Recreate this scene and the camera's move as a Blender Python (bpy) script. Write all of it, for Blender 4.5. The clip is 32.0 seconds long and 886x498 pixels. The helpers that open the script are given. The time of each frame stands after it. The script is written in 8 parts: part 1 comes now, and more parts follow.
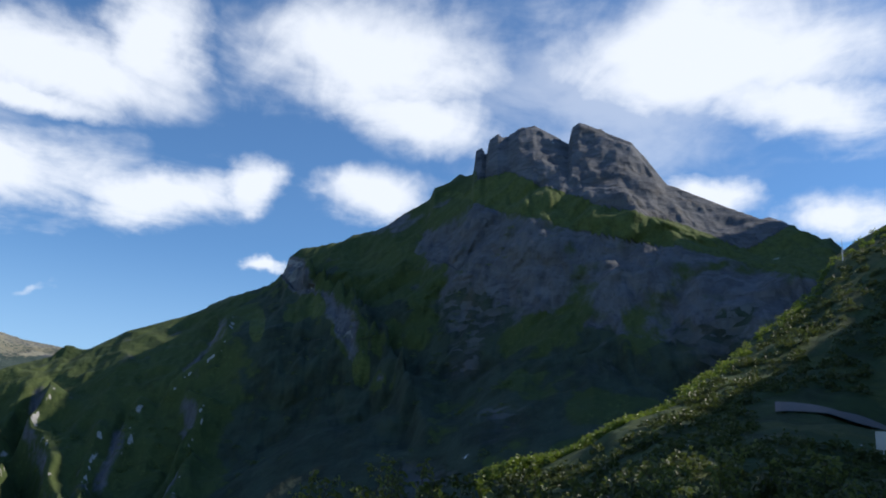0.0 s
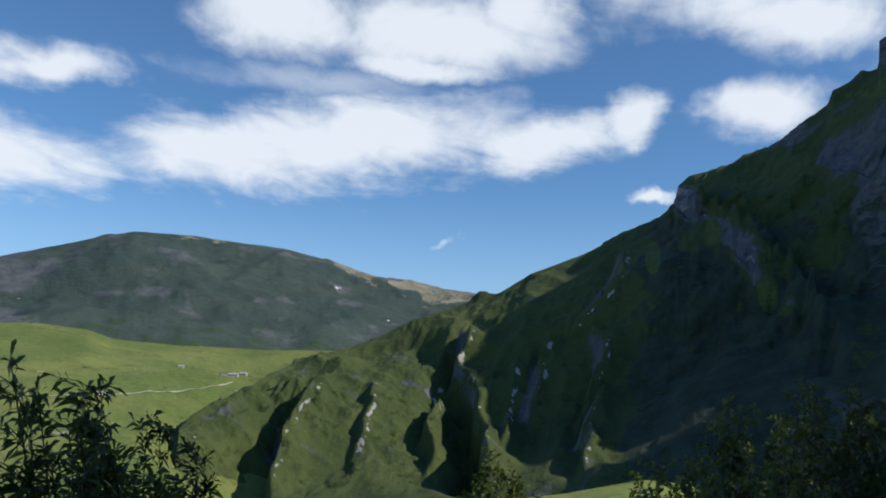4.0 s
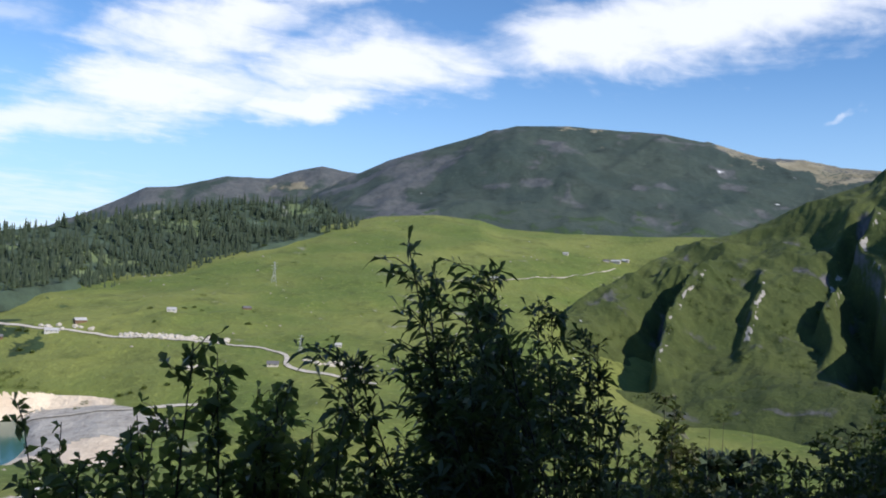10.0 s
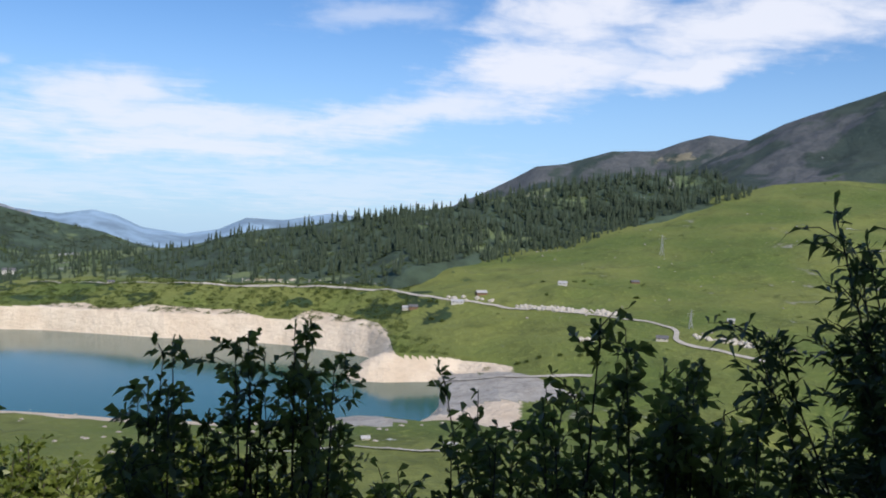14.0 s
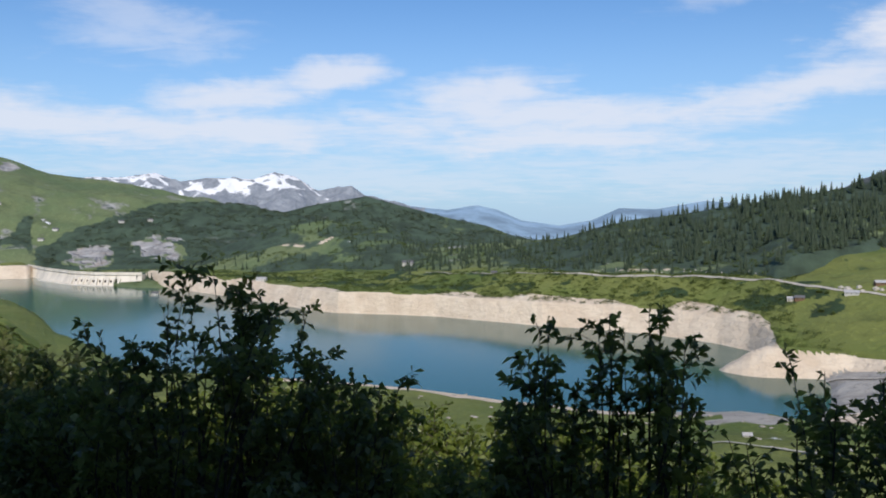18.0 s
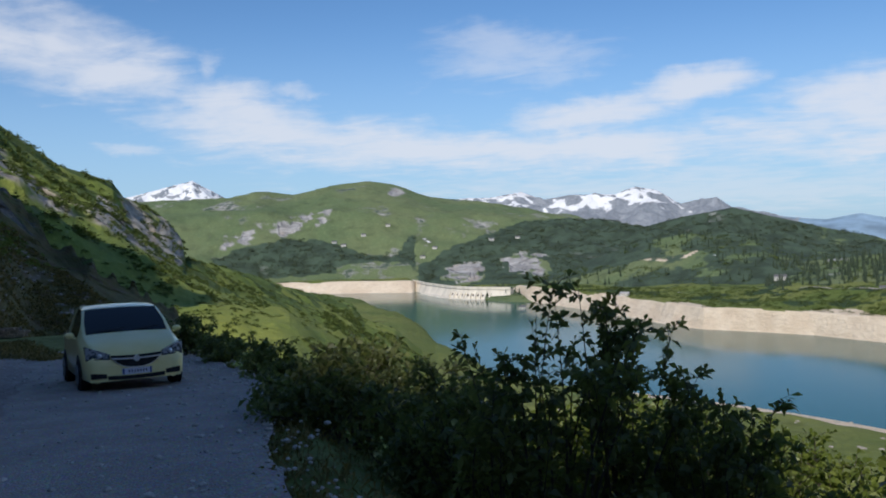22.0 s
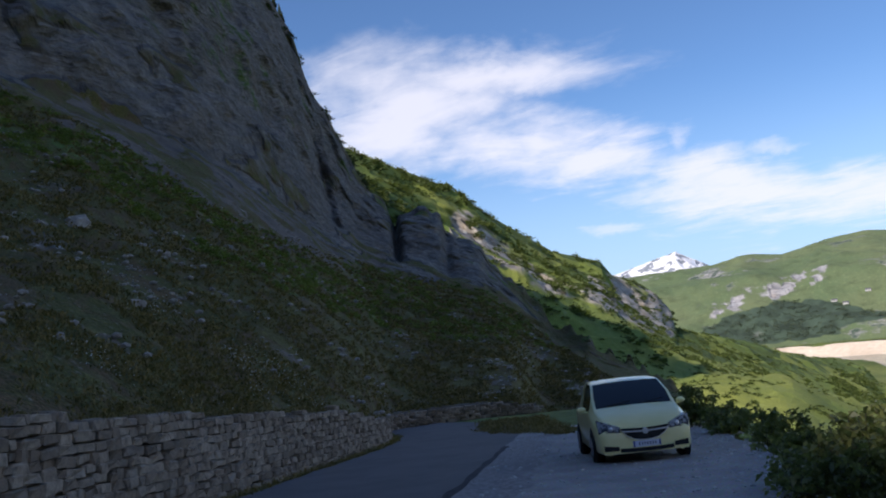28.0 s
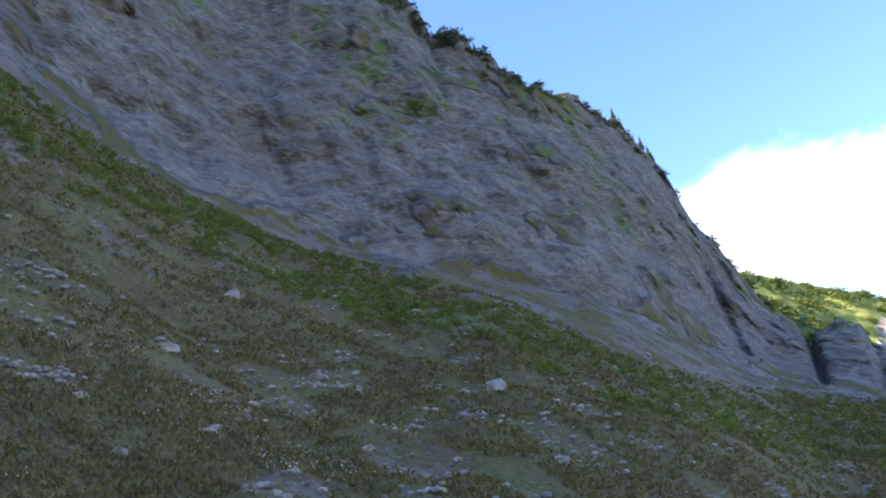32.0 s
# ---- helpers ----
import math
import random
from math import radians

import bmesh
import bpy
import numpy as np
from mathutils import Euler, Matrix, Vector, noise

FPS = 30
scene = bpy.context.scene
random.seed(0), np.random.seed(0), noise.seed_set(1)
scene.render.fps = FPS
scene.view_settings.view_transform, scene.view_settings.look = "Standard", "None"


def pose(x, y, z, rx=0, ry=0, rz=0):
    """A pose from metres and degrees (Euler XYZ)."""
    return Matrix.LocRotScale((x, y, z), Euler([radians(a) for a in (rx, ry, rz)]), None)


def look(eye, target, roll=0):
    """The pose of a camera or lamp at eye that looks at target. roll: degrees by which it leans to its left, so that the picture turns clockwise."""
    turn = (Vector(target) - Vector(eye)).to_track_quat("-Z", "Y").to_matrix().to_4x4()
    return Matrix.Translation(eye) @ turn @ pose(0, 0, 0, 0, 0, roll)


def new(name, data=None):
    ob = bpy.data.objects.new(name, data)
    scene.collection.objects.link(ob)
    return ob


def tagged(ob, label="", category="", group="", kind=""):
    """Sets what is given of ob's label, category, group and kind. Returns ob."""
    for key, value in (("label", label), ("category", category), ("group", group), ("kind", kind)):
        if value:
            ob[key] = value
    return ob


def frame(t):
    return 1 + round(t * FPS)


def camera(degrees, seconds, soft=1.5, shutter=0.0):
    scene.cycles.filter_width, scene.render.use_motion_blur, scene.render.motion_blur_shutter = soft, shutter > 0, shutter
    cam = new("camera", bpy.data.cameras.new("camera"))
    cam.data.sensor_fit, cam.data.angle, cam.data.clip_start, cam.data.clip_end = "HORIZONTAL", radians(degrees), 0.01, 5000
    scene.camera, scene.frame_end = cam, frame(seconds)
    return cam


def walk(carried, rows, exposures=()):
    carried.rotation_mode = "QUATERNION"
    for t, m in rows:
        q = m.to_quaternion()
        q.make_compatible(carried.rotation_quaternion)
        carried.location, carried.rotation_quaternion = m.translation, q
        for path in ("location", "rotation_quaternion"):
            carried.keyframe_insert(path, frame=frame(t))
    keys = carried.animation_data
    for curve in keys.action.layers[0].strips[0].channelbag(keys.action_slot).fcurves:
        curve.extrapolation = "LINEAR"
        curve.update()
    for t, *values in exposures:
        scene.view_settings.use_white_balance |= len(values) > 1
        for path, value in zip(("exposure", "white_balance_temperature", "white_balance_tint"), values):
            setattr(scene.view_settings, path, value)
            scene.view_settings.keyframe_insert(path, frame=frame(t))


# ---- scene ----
cam = camera(53.47, 32.0, soft=1.9)
PATH = [
    (0.0, -0.69, -0.42, -0.04, 105.28, -3.35, -8.16),
    (0.5, -0.69, -0.39, -0.04, 104.69, -3.33, -4.78),
    (1.0, -0.69, -0.37, -0.03, 104.15, -3.30, -1.46),
    (1.5, -0.70, -0.34, -0.03, 103.59, -3.41, 1.88),
    (2.0, -0.70, -0.32, -0.03, 103.02, -3.36, 5.14),
    (2.5, -0.70, -0.31, -0.03, 102.43, -3.20, 8.41),
    (3.0, -0.70, -0.33, -0.04, 101.63, -2.97, 11.49),
    (3.5, -0.70, -0.36, -0.05, 100.63, -2.76, 14.84),
    (4.0, -0.68, -0.40, -0.07, 99.62, -2.55, 17.66),
    (4.5, -0.64, -0.44, -0.08, 98.64, -2.48, 19.77),
    (6.5, -0.58, -0.46, -0.09, 95.59, -2.72, 26.45),
    (7.0, -0.55, -0.43, -0.09, 94.88, -2.79, 28.38),
    (7.5, -0.56, -0.36, -0.08, 94.17, -2.83, 30.46),
    (8.0, -0.60, -0.27, -0.07, 93.43, -2.86, 32.70),
    (8.5, -0.67, -0.17, -0.07, 92.73, -2.85, 35.07),
    (9.0, -0.78, -0.08, -0.07, 92.12, -2.84, 37.31),
    (9.5, -0.91, 0.00, -0.07, 91.61, -2.86, 39.63),
    (10.0, -1.04, 0.07, -0.08, 91.13, -2.92, 42.06),
    (10.5, -1.16, 0.09, -0.09, 90.69, -2.94, 44.54),
    (11.0, -1.27, 0.09, -0.10, 90.28, -3.06, 47.22),
    (11.5, -1.34, 0.08, -0.10, 89.88, -2.97, 50.06),
    (12.0, -1.38, 0.09, -0.10, 89.47, -2.81, 53.08),
    (12.5, -1.39, 0.09, -0.10, 89.09, -2.75, 56.22),
    (13.0, -1.38, 0.09, -0.10, 88.80, -2.54, 59.60),
    (13.5, -1.33, 0.09, -0.09, 88.58, -2.10, 63.25),
    (14.0, -1.26, 0.08, -0.09, 88.42, -1.72, 66.90),
    (14.5, -1.14, 0.08, -0.08, 88.29, -1.20, 70.50),
    (15.0, -0.95, 0.05, -0.07, 88.10, -0.54, 74.11),
    (15.5, -0.69, 0.02, -0.05, 87.93, -0.48, 77.55),
    (17.5, -0.38, -0.00, -0.02, 87.56, 0.12, 88.42),
    (18.0, -0.16, -0.01, -0.01, 87.45, 0.21, 90.81),
    (18.5, -0.04, -0.00, -0.00, 87.41, 0.26, 93.20),
    (19.0, -0.03, 0.01, -0.00, 87.49, 0.38, 95.81),
    (19.5, -0.04, 0.02, -0.00, 87.61, 0.70, 98.66),
    (20.0, -0.07, 0.03, -0.00, 87.79, 0.91, 101.65),
    (20.5, -0.11, 0.01, -0.00, 88.02, 1.04, 104.69),
    (21.0, -0.13, 0.00, -0.00, 88.31, 1.17, 107.79),
    (21.5, -0.15, -0.01, -0.00, 88.61, 1.43, 111.00),
    (22.0, -0.15, -0.02, -0.00, 88.81, 1.74, 114.03),
    (22.5, -0.13, -0.03, -0.00, 89.04, 1.82, 116.52),
    (23.0, -0.12, -0.05, 0.00, 89.21, 1.82, 118.69),
    (23.5, -0.09, -0.07, -0.00, 89.39, 1.83, 120.96),
    (24.0, -0.05, -0.07, -0.00, 89.61, 1.87, 124.17),
    (24.5, -0.02, -0.05, -0.01, 89.89, 2.23, 128.22),
    (25.0, -0.00, -0.04, -0.01, 90.07, 2.47, 131.90),
    (25.5, -0.01, -0.05, -0.00, 90.42, 2.73, 134.52),
    (27.5, -0.04, -0.07, 0.01, 94.13, 5.50, 142.26),
    (28.0, -0.04, -0.08, 0.02, 95.64, 6.47, 145.14),
    (28.5, -0.02, -0.10, 0.03, 97.22, 7.23, 148.34),
    (29.0, 0.02, -0.12, 0.04, 98.84, 7.83, 151.51),
    (29.5, 0.02, -0.18, 0.05, 100.50, 8.40, 154.72),
    (30.0, -0.01, -0.27, 0.06, 102.16, 9.06, 158.10),
    (30.5, -0.05, -0.36, 0.07, 103.79, 9.63, 161.59),
    (31.0, -0.10, -0.47, 0.08, 105.51, 9.99, 165.09),
    (31.5, -0.12, -0.56, 0.10, 107.19, 10.27, 168.57),
    (32.0, -0.13, -0.63, 0.12, 108.94, 10.46, 172.14),
]
EXPOSURES = [(0.0, -0.05, 6500, 9), (2.0, -0.15, 6500, 8), (4.0, -0.22, 6500, 7), (7.0, -0.15, 6500, 8), (9.0, 0.0, 6500, 11), (12.0, 0.05, 6500, 13), (13.5, -0.15, 6500, 13), (15.0, -0.22, 6500, 13), (19.0, -0.40, 6500, 12),
             (23.0, -0.45, 6550, 11), (24.0, -0.47, 6650, 12), (25.0, -0.22, 6700, 14), (28.0, -0.05, 6700, 18), (29.0, 0.05, 6700, 18), (30.0, 0.15, 6750, 18), (31.0, 1.05, 6800, 22), (31.5, 1.55, 6900, 23), (32.0, 1.8, 6900, 23)]
walk(cam, [(t, pose(x, y, z, rx, ry, rz)) for t, x, y, z, rx, ry, rz in PATH], EXPOSURES)

# ---- light ----
SUN_AZ, SUN_EL = -87.0, 38.0      # azimuth counter-clockwise from +y


def direction(az, el=0.0):
    a, e = radians(az), radians(el)
    return Vector((-math.sin(a) * math.cos(e), math.cos(a) * math.cos(e), math.sin(e)))


sun_data = bpy.data.lights.new("sun", "SUN")
sun_data.energy, sun_data.angle, sun_data.color = 4.7, radians(0.55), (1.0, 0.93, 0.82)
sun = new("sun", sun_data)
sun.matrix_world = look(direction(SUN_AZ, SUN_EL) * 500, (0, 0, 0))

world = bpy.data.worlds.new("sky")
scene.world = world
world.use_nodes = True
wt = world.node_tree
wt.nodes.clear()


def wn(kind, **values):
    n = wt.nodes.new(kind)
    for k, v in values.items():
        n.inputs[k].default_value = v
    return n


def wmath(op, a, b=None, c=None, clamp=False):
    n = wt.nodes.new("ShaderNodeMath")
    n.operation, n.use_clamp = op, clamp
    for i, v in enumerate((a, b, c)):
        if v is None:
            continue
        if isinstance(v, (int, float)):
            n.inputs[i].default_value = v
        else:
            wt.links.new(v, n.inputs[i])
    return n.outputs[0]


sky = wt.nodes.new("ShaderNodeTexSky")
sky.sky_type, sky.sun_disc = "NISHITA", False
sky.sun_elevation, sky.sun_rotation = radians(SUN_EL), radians(-SUN_AZ)
sky.altitude, sky.air_density, sky.dust_density, sky.ozone_density = 1600, 1.0, 0.6, 1.6
coord = wt.nodes.new("ShaderNodeTexCoord")
split = wt.nodes.new("ShaderNodeSeparateXYZ")
wt.links.new(coord.outputs["Generated"], split.inputs[0])
up = wmath("MAXIMUM", split.outputs[2], 0.0)
# clouds lie on a flat layer: the direction is projected onto it
lift = wmath("ADD", up, 0.09)
px = wmath("DIVIDE", split.outputs[0], lift)
py = wmath("DIVIDE", split.outputs[1], lift)
azim = wmath("MULTIPLY", wmath("ARCTAN2", wmath("MULTIPLY", split.outputs[0], -1.0), split.outputs[1]), 57.29578)
elev = wmath("MULTIPLY", wmath("ARCSINE", split.outputs[2]), 57.29578)
join = wt.nodes.new("ShaderNodeCombineXYZ")
wt.links.new(px, join.inputs[0])
wt.links.new(py, join.inputs[1])
big = wn("ShaderNodeTexNoise", Scale=2.1, Detail=7.0, Roughness=0.58, Distortion=0.4)
wt.links.new(join.outputs[0], big.inputs["Vector"])
# wisps are drawn out along the wind
comb = wt.nodes.new("ShaderNodeMapping")
comb.inputs["Rotation"].default_value, comb.inputs["Scale"].default_value = (0, 0, 0.5), (1.5, 0.9, 1.0)
wt.links.new(join.outputs[0], comb.inputs["Vector"])
fine = wn("ShaderNodeTexNoise", Scale=4.0, Detail=6.0, Roughness=0.55, Distortion=0.8)
wt.links.new(comb.outputs[0], fine.inputs["Vector"])
# the outlines of the banks are bent by a coarse noise
sway = wn("ShaderNodeTexNoise", Scale=0.22, Detail=5.0, Roughness=0.6)
here = wt.nodes.new("ShaderNodeCombineXYZ")
wt.links.new(azim, here.inputs[0])
wt.links.new(elev, here.inputs[1])
wt.links.new(here.outputs[0], sway.inputs["Vector"])
bent = wt.nodes.new("ShaderNodeVectorMath")
bent.operation = "MULTIPLY_ADD"
bent.inputs[1].default_value = (5.0, 2.6, 0.0)
wt.links.new(sway.outputs["Color"], bent.inputs[0])
back_shift = wt.nodes.new("ShaderNodeVectorMath")
back_shift.operation = "ADD"
back_shift.inputs[1].default_value = (-2.5, -1.3, 0.0)
wt.links.new(here.outputs[0], back_shift.inputs[0])
wt.links.new(back_shift.outputs[0], bent.inputs[2])
# cloud banks: azimuth, elevation, half width, half height, slope
EAST = [     # over the peak
    (24.2, 16.3, 11.6, 2.4, -0.15), (11.7, 17.0, 4.2, 1.6, -0.09), (5.8, 18.4, 1.9, 1.5, -0.06), (-2.4, 18.3, 3.6, 1.6, -0.13), (30.5, 23.7, 4.5, 2.4, 0.11), (18.8, 22.7, 7.1, 1.9, -0.04),
    (13.3, 25.9, 3.1, 3.1, -0.1), (-1.8, 27.0, 9.0, 3.2, 0.0), (-5.7, 23.4, 5.3, 1.9, 0.02), (-24.8, 27.8, 10.3, 3.6, 0.07), (-31.1, 23.5, 6.7, 2.0, 0.25), (-24.8, 19.0, 2.7, 1.0, 0.14),
    (-32.7, 17.6, 2.9, 1.2, 0.07), (19.3, 23.3, 5.6, 2.4, -0.04),
]
NORTH = [     # over the domed mountain
    (47.3, 12.8, 7.2, 1.9, -0.03), (50.7, 10.0, 4.7, 0.9, -0.13), (32.6, 14.8, 7.0, 2.2, -0.07), (22.9, 16.7, 7.8, 2.4, -0.1), (12.3, 16.7, 4.6, 1.5, -0.12), (5.9, 18.0, 2.0, 1.4, 0.06),
    (50.1, 18.0, 6.0, 1.4, -0.17), (43.4, 18.5, 4.2, 1.2, -0.14), (20.1, 21.2, 4.9, 0.8, -0.0), (4.3, 13.5, 1.5, 0.4, 0.05), (61.0, 9.9, 5.6, 2.0, -0.13),
    (58.7, 13.5, 5.8, 2.0, -0.14),
]
NORTHWEST = [     # over the wooded hill
    (57.9, 13.3, 3.9, 2.5, -0.09), (60.2, 9.9, 6.2, 1.3, -0.21), (69.1, 6.9, 7.5, 1.3, -0.19), (77.7, 5.9, 9.2, 1.1, -0.14), (97.5, 8.8, 3.4, 0.9, -0.07), (88.3, 6.9, 5.2, 1.9, -0.04),
    (82.3, 5.9, 11.7, 1.5, -0.0), (68.1, 7.3, 8.3, 1.3, -0.21), (58.3, 9.9, 6.1, 1.4, -0.16), (51.2, 10.5, 4.3, 1.0, -0.04),
]
WEST = [     # over the dam
    (97.3, 8.5, 3.6, 0.9, -0.17), (104.6, 7.2, 5.1, 1.1, -0.09), (87.3, 7.6, 4.5, 1.2, 0.05), (106.8, 5.0, 18.3, 1.5, 0.01), (84.0, 4.6, 10.9, 1.3, -0.01), (126.4, 7.5, 3.3, 1.8, 0.17),
    (146.8, 13.4, 5.0, 2.5, 0.15), (140.1, 11.7, 5.7, 1.8, 0.18), (134.2, 10.0, 4.2, 1.6, 0.15), (127.7, 8.3, 3.3, 1.2, 0.12), (116.1, 5.4, 11.4, 1.7, 0.05),
]
SOUTHWEST = [     # beside the cliff
    (145.8, 15.0, 7.1, 3.3, 0.1), (137.2, 11.7, 5.8, 2.3, 0.14), (133.7, 10.3, 3.9, 1.3, 0.15), (125.8, 6.8, 5.9, 1.7, 0.16), (140.3, 16.5, 8.6, 1.7, 0.03),
]
WISPS = [     # thin veils, and one trail
    (17.8, 10.1, 1.2, 0.28, -0.32), (-18.0, 25.0, 18.0, 6.0, 0.0),
    (70.7, 13.1, 5.3, 1.1, -0.15), (71.3, 13.1, 5.8, 1.2, -0.11), (71.6, 2.3, 14.1, 2.1, -0.06), (70.7, 13.2, 4.4, 1.2, 0.0), (77.2, 2.5, 11.6, 1.6, -0.04), (109.6, 10.9, 5.0, 1.9, -0.01),
    (77.0, 5.6, 4.8, 2.0, -0.05), (108.9, 11.3, 6.5, 1.8, 0.08), (128.7, 10.7, 1.1, 0.9, -0.27), (123.3, 9.1, 2.2, 0.4, -0.21), (133.6, 5.7, 2.2, 0.4, -0.03), (134.0, 5.6, 2.1, 0.4, 0.13),
    (129.0, 10.5, 1.1, 1.0, -0.14), (123.7, 9.2, 2.4, 0.5, -0.13), (97.4, 2.2, 24.1, 1.8, 0.02), (26.4, 19.8, 10.4, 1.3, 0.02), (-3.7, 19.1, 4.6, 1.1, -0.08),
]


def bank_cover(banks):
    """How deep a direction lies inside the nearest of the banks: 1 at a middle, 0 at a rim."""
    total = None
    for az, el, w, h, slope in banks:
        m = wt.nodes.new("ShaderNodeMapping")
        m.vector_type = "TEXTURE"
        m.inputs["Location"].default_value = (az, el, 0)
        m.inputs["Rotation"].default_value = (0, 0, math.atan(slope))
        m.inputs["Scale"].default_value = (w, h, 1)
        wt.links.new(bent.outputs[0], m.inputs["Vector"])
        size = wt.nodes.new("ShaderNodeVectorMath")
        size.operation = "LENGTH"
        wt.links.new(m.outputs[0], size.inputs[0])
        g = wmath("SUBTRACT", 1.0, size.outputs["Value"])
        total = g if total is None else wmath("MAXIMUM", total, g)
    return wmath("MAXIMUM", total, -1.2)


def cloud(cover, rough, lo, hi, strength):
    grain = wmath("ADD", wmath("MULTIPLY", wmath("SUBTRACT", big.outputs["Fac"], 0.5), 2.0 * rough), wmath("MULTIPLY", wmath("SUBTRACT", fine.outputs["Fac"], 0.5), 1.0 * rough))
    n = wt.nodes.new("ShaderNodeMapRange")
    n.interpolation_type = "SMOOTHSTEP"
    n.inputs["From Min"].default_value, n.inputs["From Max"].default_value, n.inputs["To Max"].default_value = lo, hi, strength
    wt.links.new(wmath("ADD", cover, grain), n.inputs["Value"])
    return n.outputs[0]


thick = cloud(bank_cover(EAST + NORTH), 1.0, -0.55, 0.62, 0.92)
soft_bank = cloud(bank_cover(NORTHWEST + WEST + SOUTHWEST), 0.95, -0.5, 0.9, 0.80)
thin = cloud(bank_cover(WISPS), 1.1, -0.2, 1.0, 0.42)
above = wmath("MULTIPLY", wmath("ADD", elev, 1.0), 0.5, clamp=True)
veil = wmath("MULTIPLY", wmath("MAXIMUM", wmath("MAXIMUM", thick, soft_bank), thin), above)
mix = wt.nodes.new("ShaderNodeMix")
mix.data_type = "RGBA"
bright = wn("ShaderNodeRGB")
bright.outputs[0].default_value = (7.6, 8.0, 8.8, 1)
skycol = wt.nodes.new("ShaderNodeMix")
skycol.data_type, skycol.blend_type = "RGBA", "MULTIPLY"
skycol.inputs["Factor"].default_value = 1.0
skycol.inputs["B"].default_value = (0.67, 0.96, 1.20, 1)
wt.links.new(sky.outputs[0], skycol.inputs["A"])
# pale haze low over the horizon
haze = wt.nodes.new("ShaderNodeMix")
haze.data_type = "RGBA"
haze.inputs["B"].default_value = (3.8, 5.5, 7.6, 1)
low = wt.nodes.new("ShaderNodeMapRange")
low.interpolation_type = "SMOOTHSTEP"
for key, v in (("From Min", -2.0), ("From Max", 15.0), ("To Min", 0.8), ("To Max", 0.0)):
    low.inputs[key].default_value = v
wt.links.new(elev, low.inputs["Value"])
wt.links.new(low.outputs[0], haze.inputs["Factor"])
wt.links.new(skycol.outputs["Result"], haze.inputs["A"])
wt.links.new(veil, mix.inputs["Factor"])
wt.links.new(haze.outputs["Result"], mix.inputs["A"])
wt.links.new(bright.outputs[0], mix.inputs["B"])
back = wn("ShaderNodeBackground", Strength=0.13)
wt.links.new(mix.outputs["Result"], back.inputs["Color"])
wo = wt.nodes.new("ShaderNodeOutputWorld")
wt.links.new(back.outputs[0], wo.inputs[0])

# ---- materials ----
class Mat:
    """A small builder of node materials."""

    def __init__(self, name, rough=0.9, metal=0.0):
        self.m = bpy.data.materials.new(name)
        self.m.use_nodes = True
        self.t = self.m.node_tree
        self.b = self.t.nodes["Principled BSDF"]
        self.b.inputs["Roughness"].default_value, self.b.inputs["Metallic"].default_value = rough, metal
        self.b.inputs["Specular IOR Level"].default_value = 0.3
        self.pos = self.t.nodes.new("ShaderNodeNewGeometry").outputs["Position"]

    def link(self, a, b):
        self.t.links.new(a, b)

    def noise(self, scale, detail=4.0, rough=0.55, stretch=None, distort=0.0):
        n = self.t.nodes.new("ShaderNodeTexNoise")
        n.inputs["Scale"].default_value, n.inputs["Detail"].default_value = scale, detail
        n.inputs["Roughness"].default_value, n.inputs["Distortion"].default_value = rough, distort
        src = self.pos
        if stretch:
            s = self.t.nodes.new("ShaderNodeVectorMath")
            s.operation = "MULTIPLY"
            s.inputs[1].default_value = stretch
            self.link(src, s.inputs[0])
            src = s.outputs[0]
        self.link(src, n.inputs["Vector"])
        return n.outputs["Fac"]

    def voronoi(self, scale, feature="F1", out="Distance"):
        n = self.t.nodes.new("ShaderNodeTexVoronoi")
        n.feature = feature
        n.inputs["Scale"].default_value = scale
        self.link(self.pos, n.inputs["Vector"])
        return n.outputs[out]

    def ramp(self, fac, lo, hi, a=0.0, b=1.0):
        n = self.t.nodes.new("ShaderNodeMapRange")
        n.interpolation_type = "SMOOTHSTEP"
        for k, v in (("From Min", lo), ("From Max", hi), ("To Min", a), ("To Max", b)):
            n.inputs[k].default_value = v
        self.link(fac, n.inputs["Value"])
        return n.outputs[0]

    def op(self, kind, a, b, clamp=False):
        n = self.t.nodes.new("ShaderNodeMath")
        n.operation, n.use_clamp = kind, clamp
        for i, v in enumerate((a, b)):
            if isinstance(v, (int, float)):
                n.inputs[i].default_value = v
            else:
                self.link(v, n.inputs[i])
        return n.outputs[0]

    def mix(self, fac, a, b, blend="MIX"):
        n = self.t.nodes.new("ShaderNodeMix")
        n.data_type, n.blend_type = "RGBA", blend
        for key, v in (("Factor", fac), ("A", a), ("B", b)):
            if isinstance(v, (int, float)):
                n.inputs[key].default_value = v
            elif isinstance(v, tuple):
                n.inputs[key].default_value = (*v, 1)
            else:
                self.link(v, n.inputs[key])
        return n.outputs["Result"]

    def attr(self, name):
        n = self.t.nodes.new("ShaderNodeAttribute")
        n.attribute_name = name
        return n.outputs["Fac"]

    def random(self):
        return self.t.nodes.new("ShaderNodeObjectInfo").outputs["Random"]

    def island(self):
        return self.t.nodes.new("ShaderNodeNewGeometry").outputs["Random Per Island"]

    def color(self, c):
        if isinstance(c, tuple):
            self.b.inputs["Base Color"].default_value = (*c, 1)
        else:
            self.link(c, self.b.inputs["Base Color"])
        return self

    def bump(self, height, distance, strength=1.0):
        n = self.t.nodes.new("ShaderNodeBump")
        n.inputs["Strength"].default_value, n.inputs["Distance"].default_value = strength, distance
        self.link(height, n.inputs["Height"])
        self.link(n.outputs[0], self.b.inputs["Normal"])
        return self


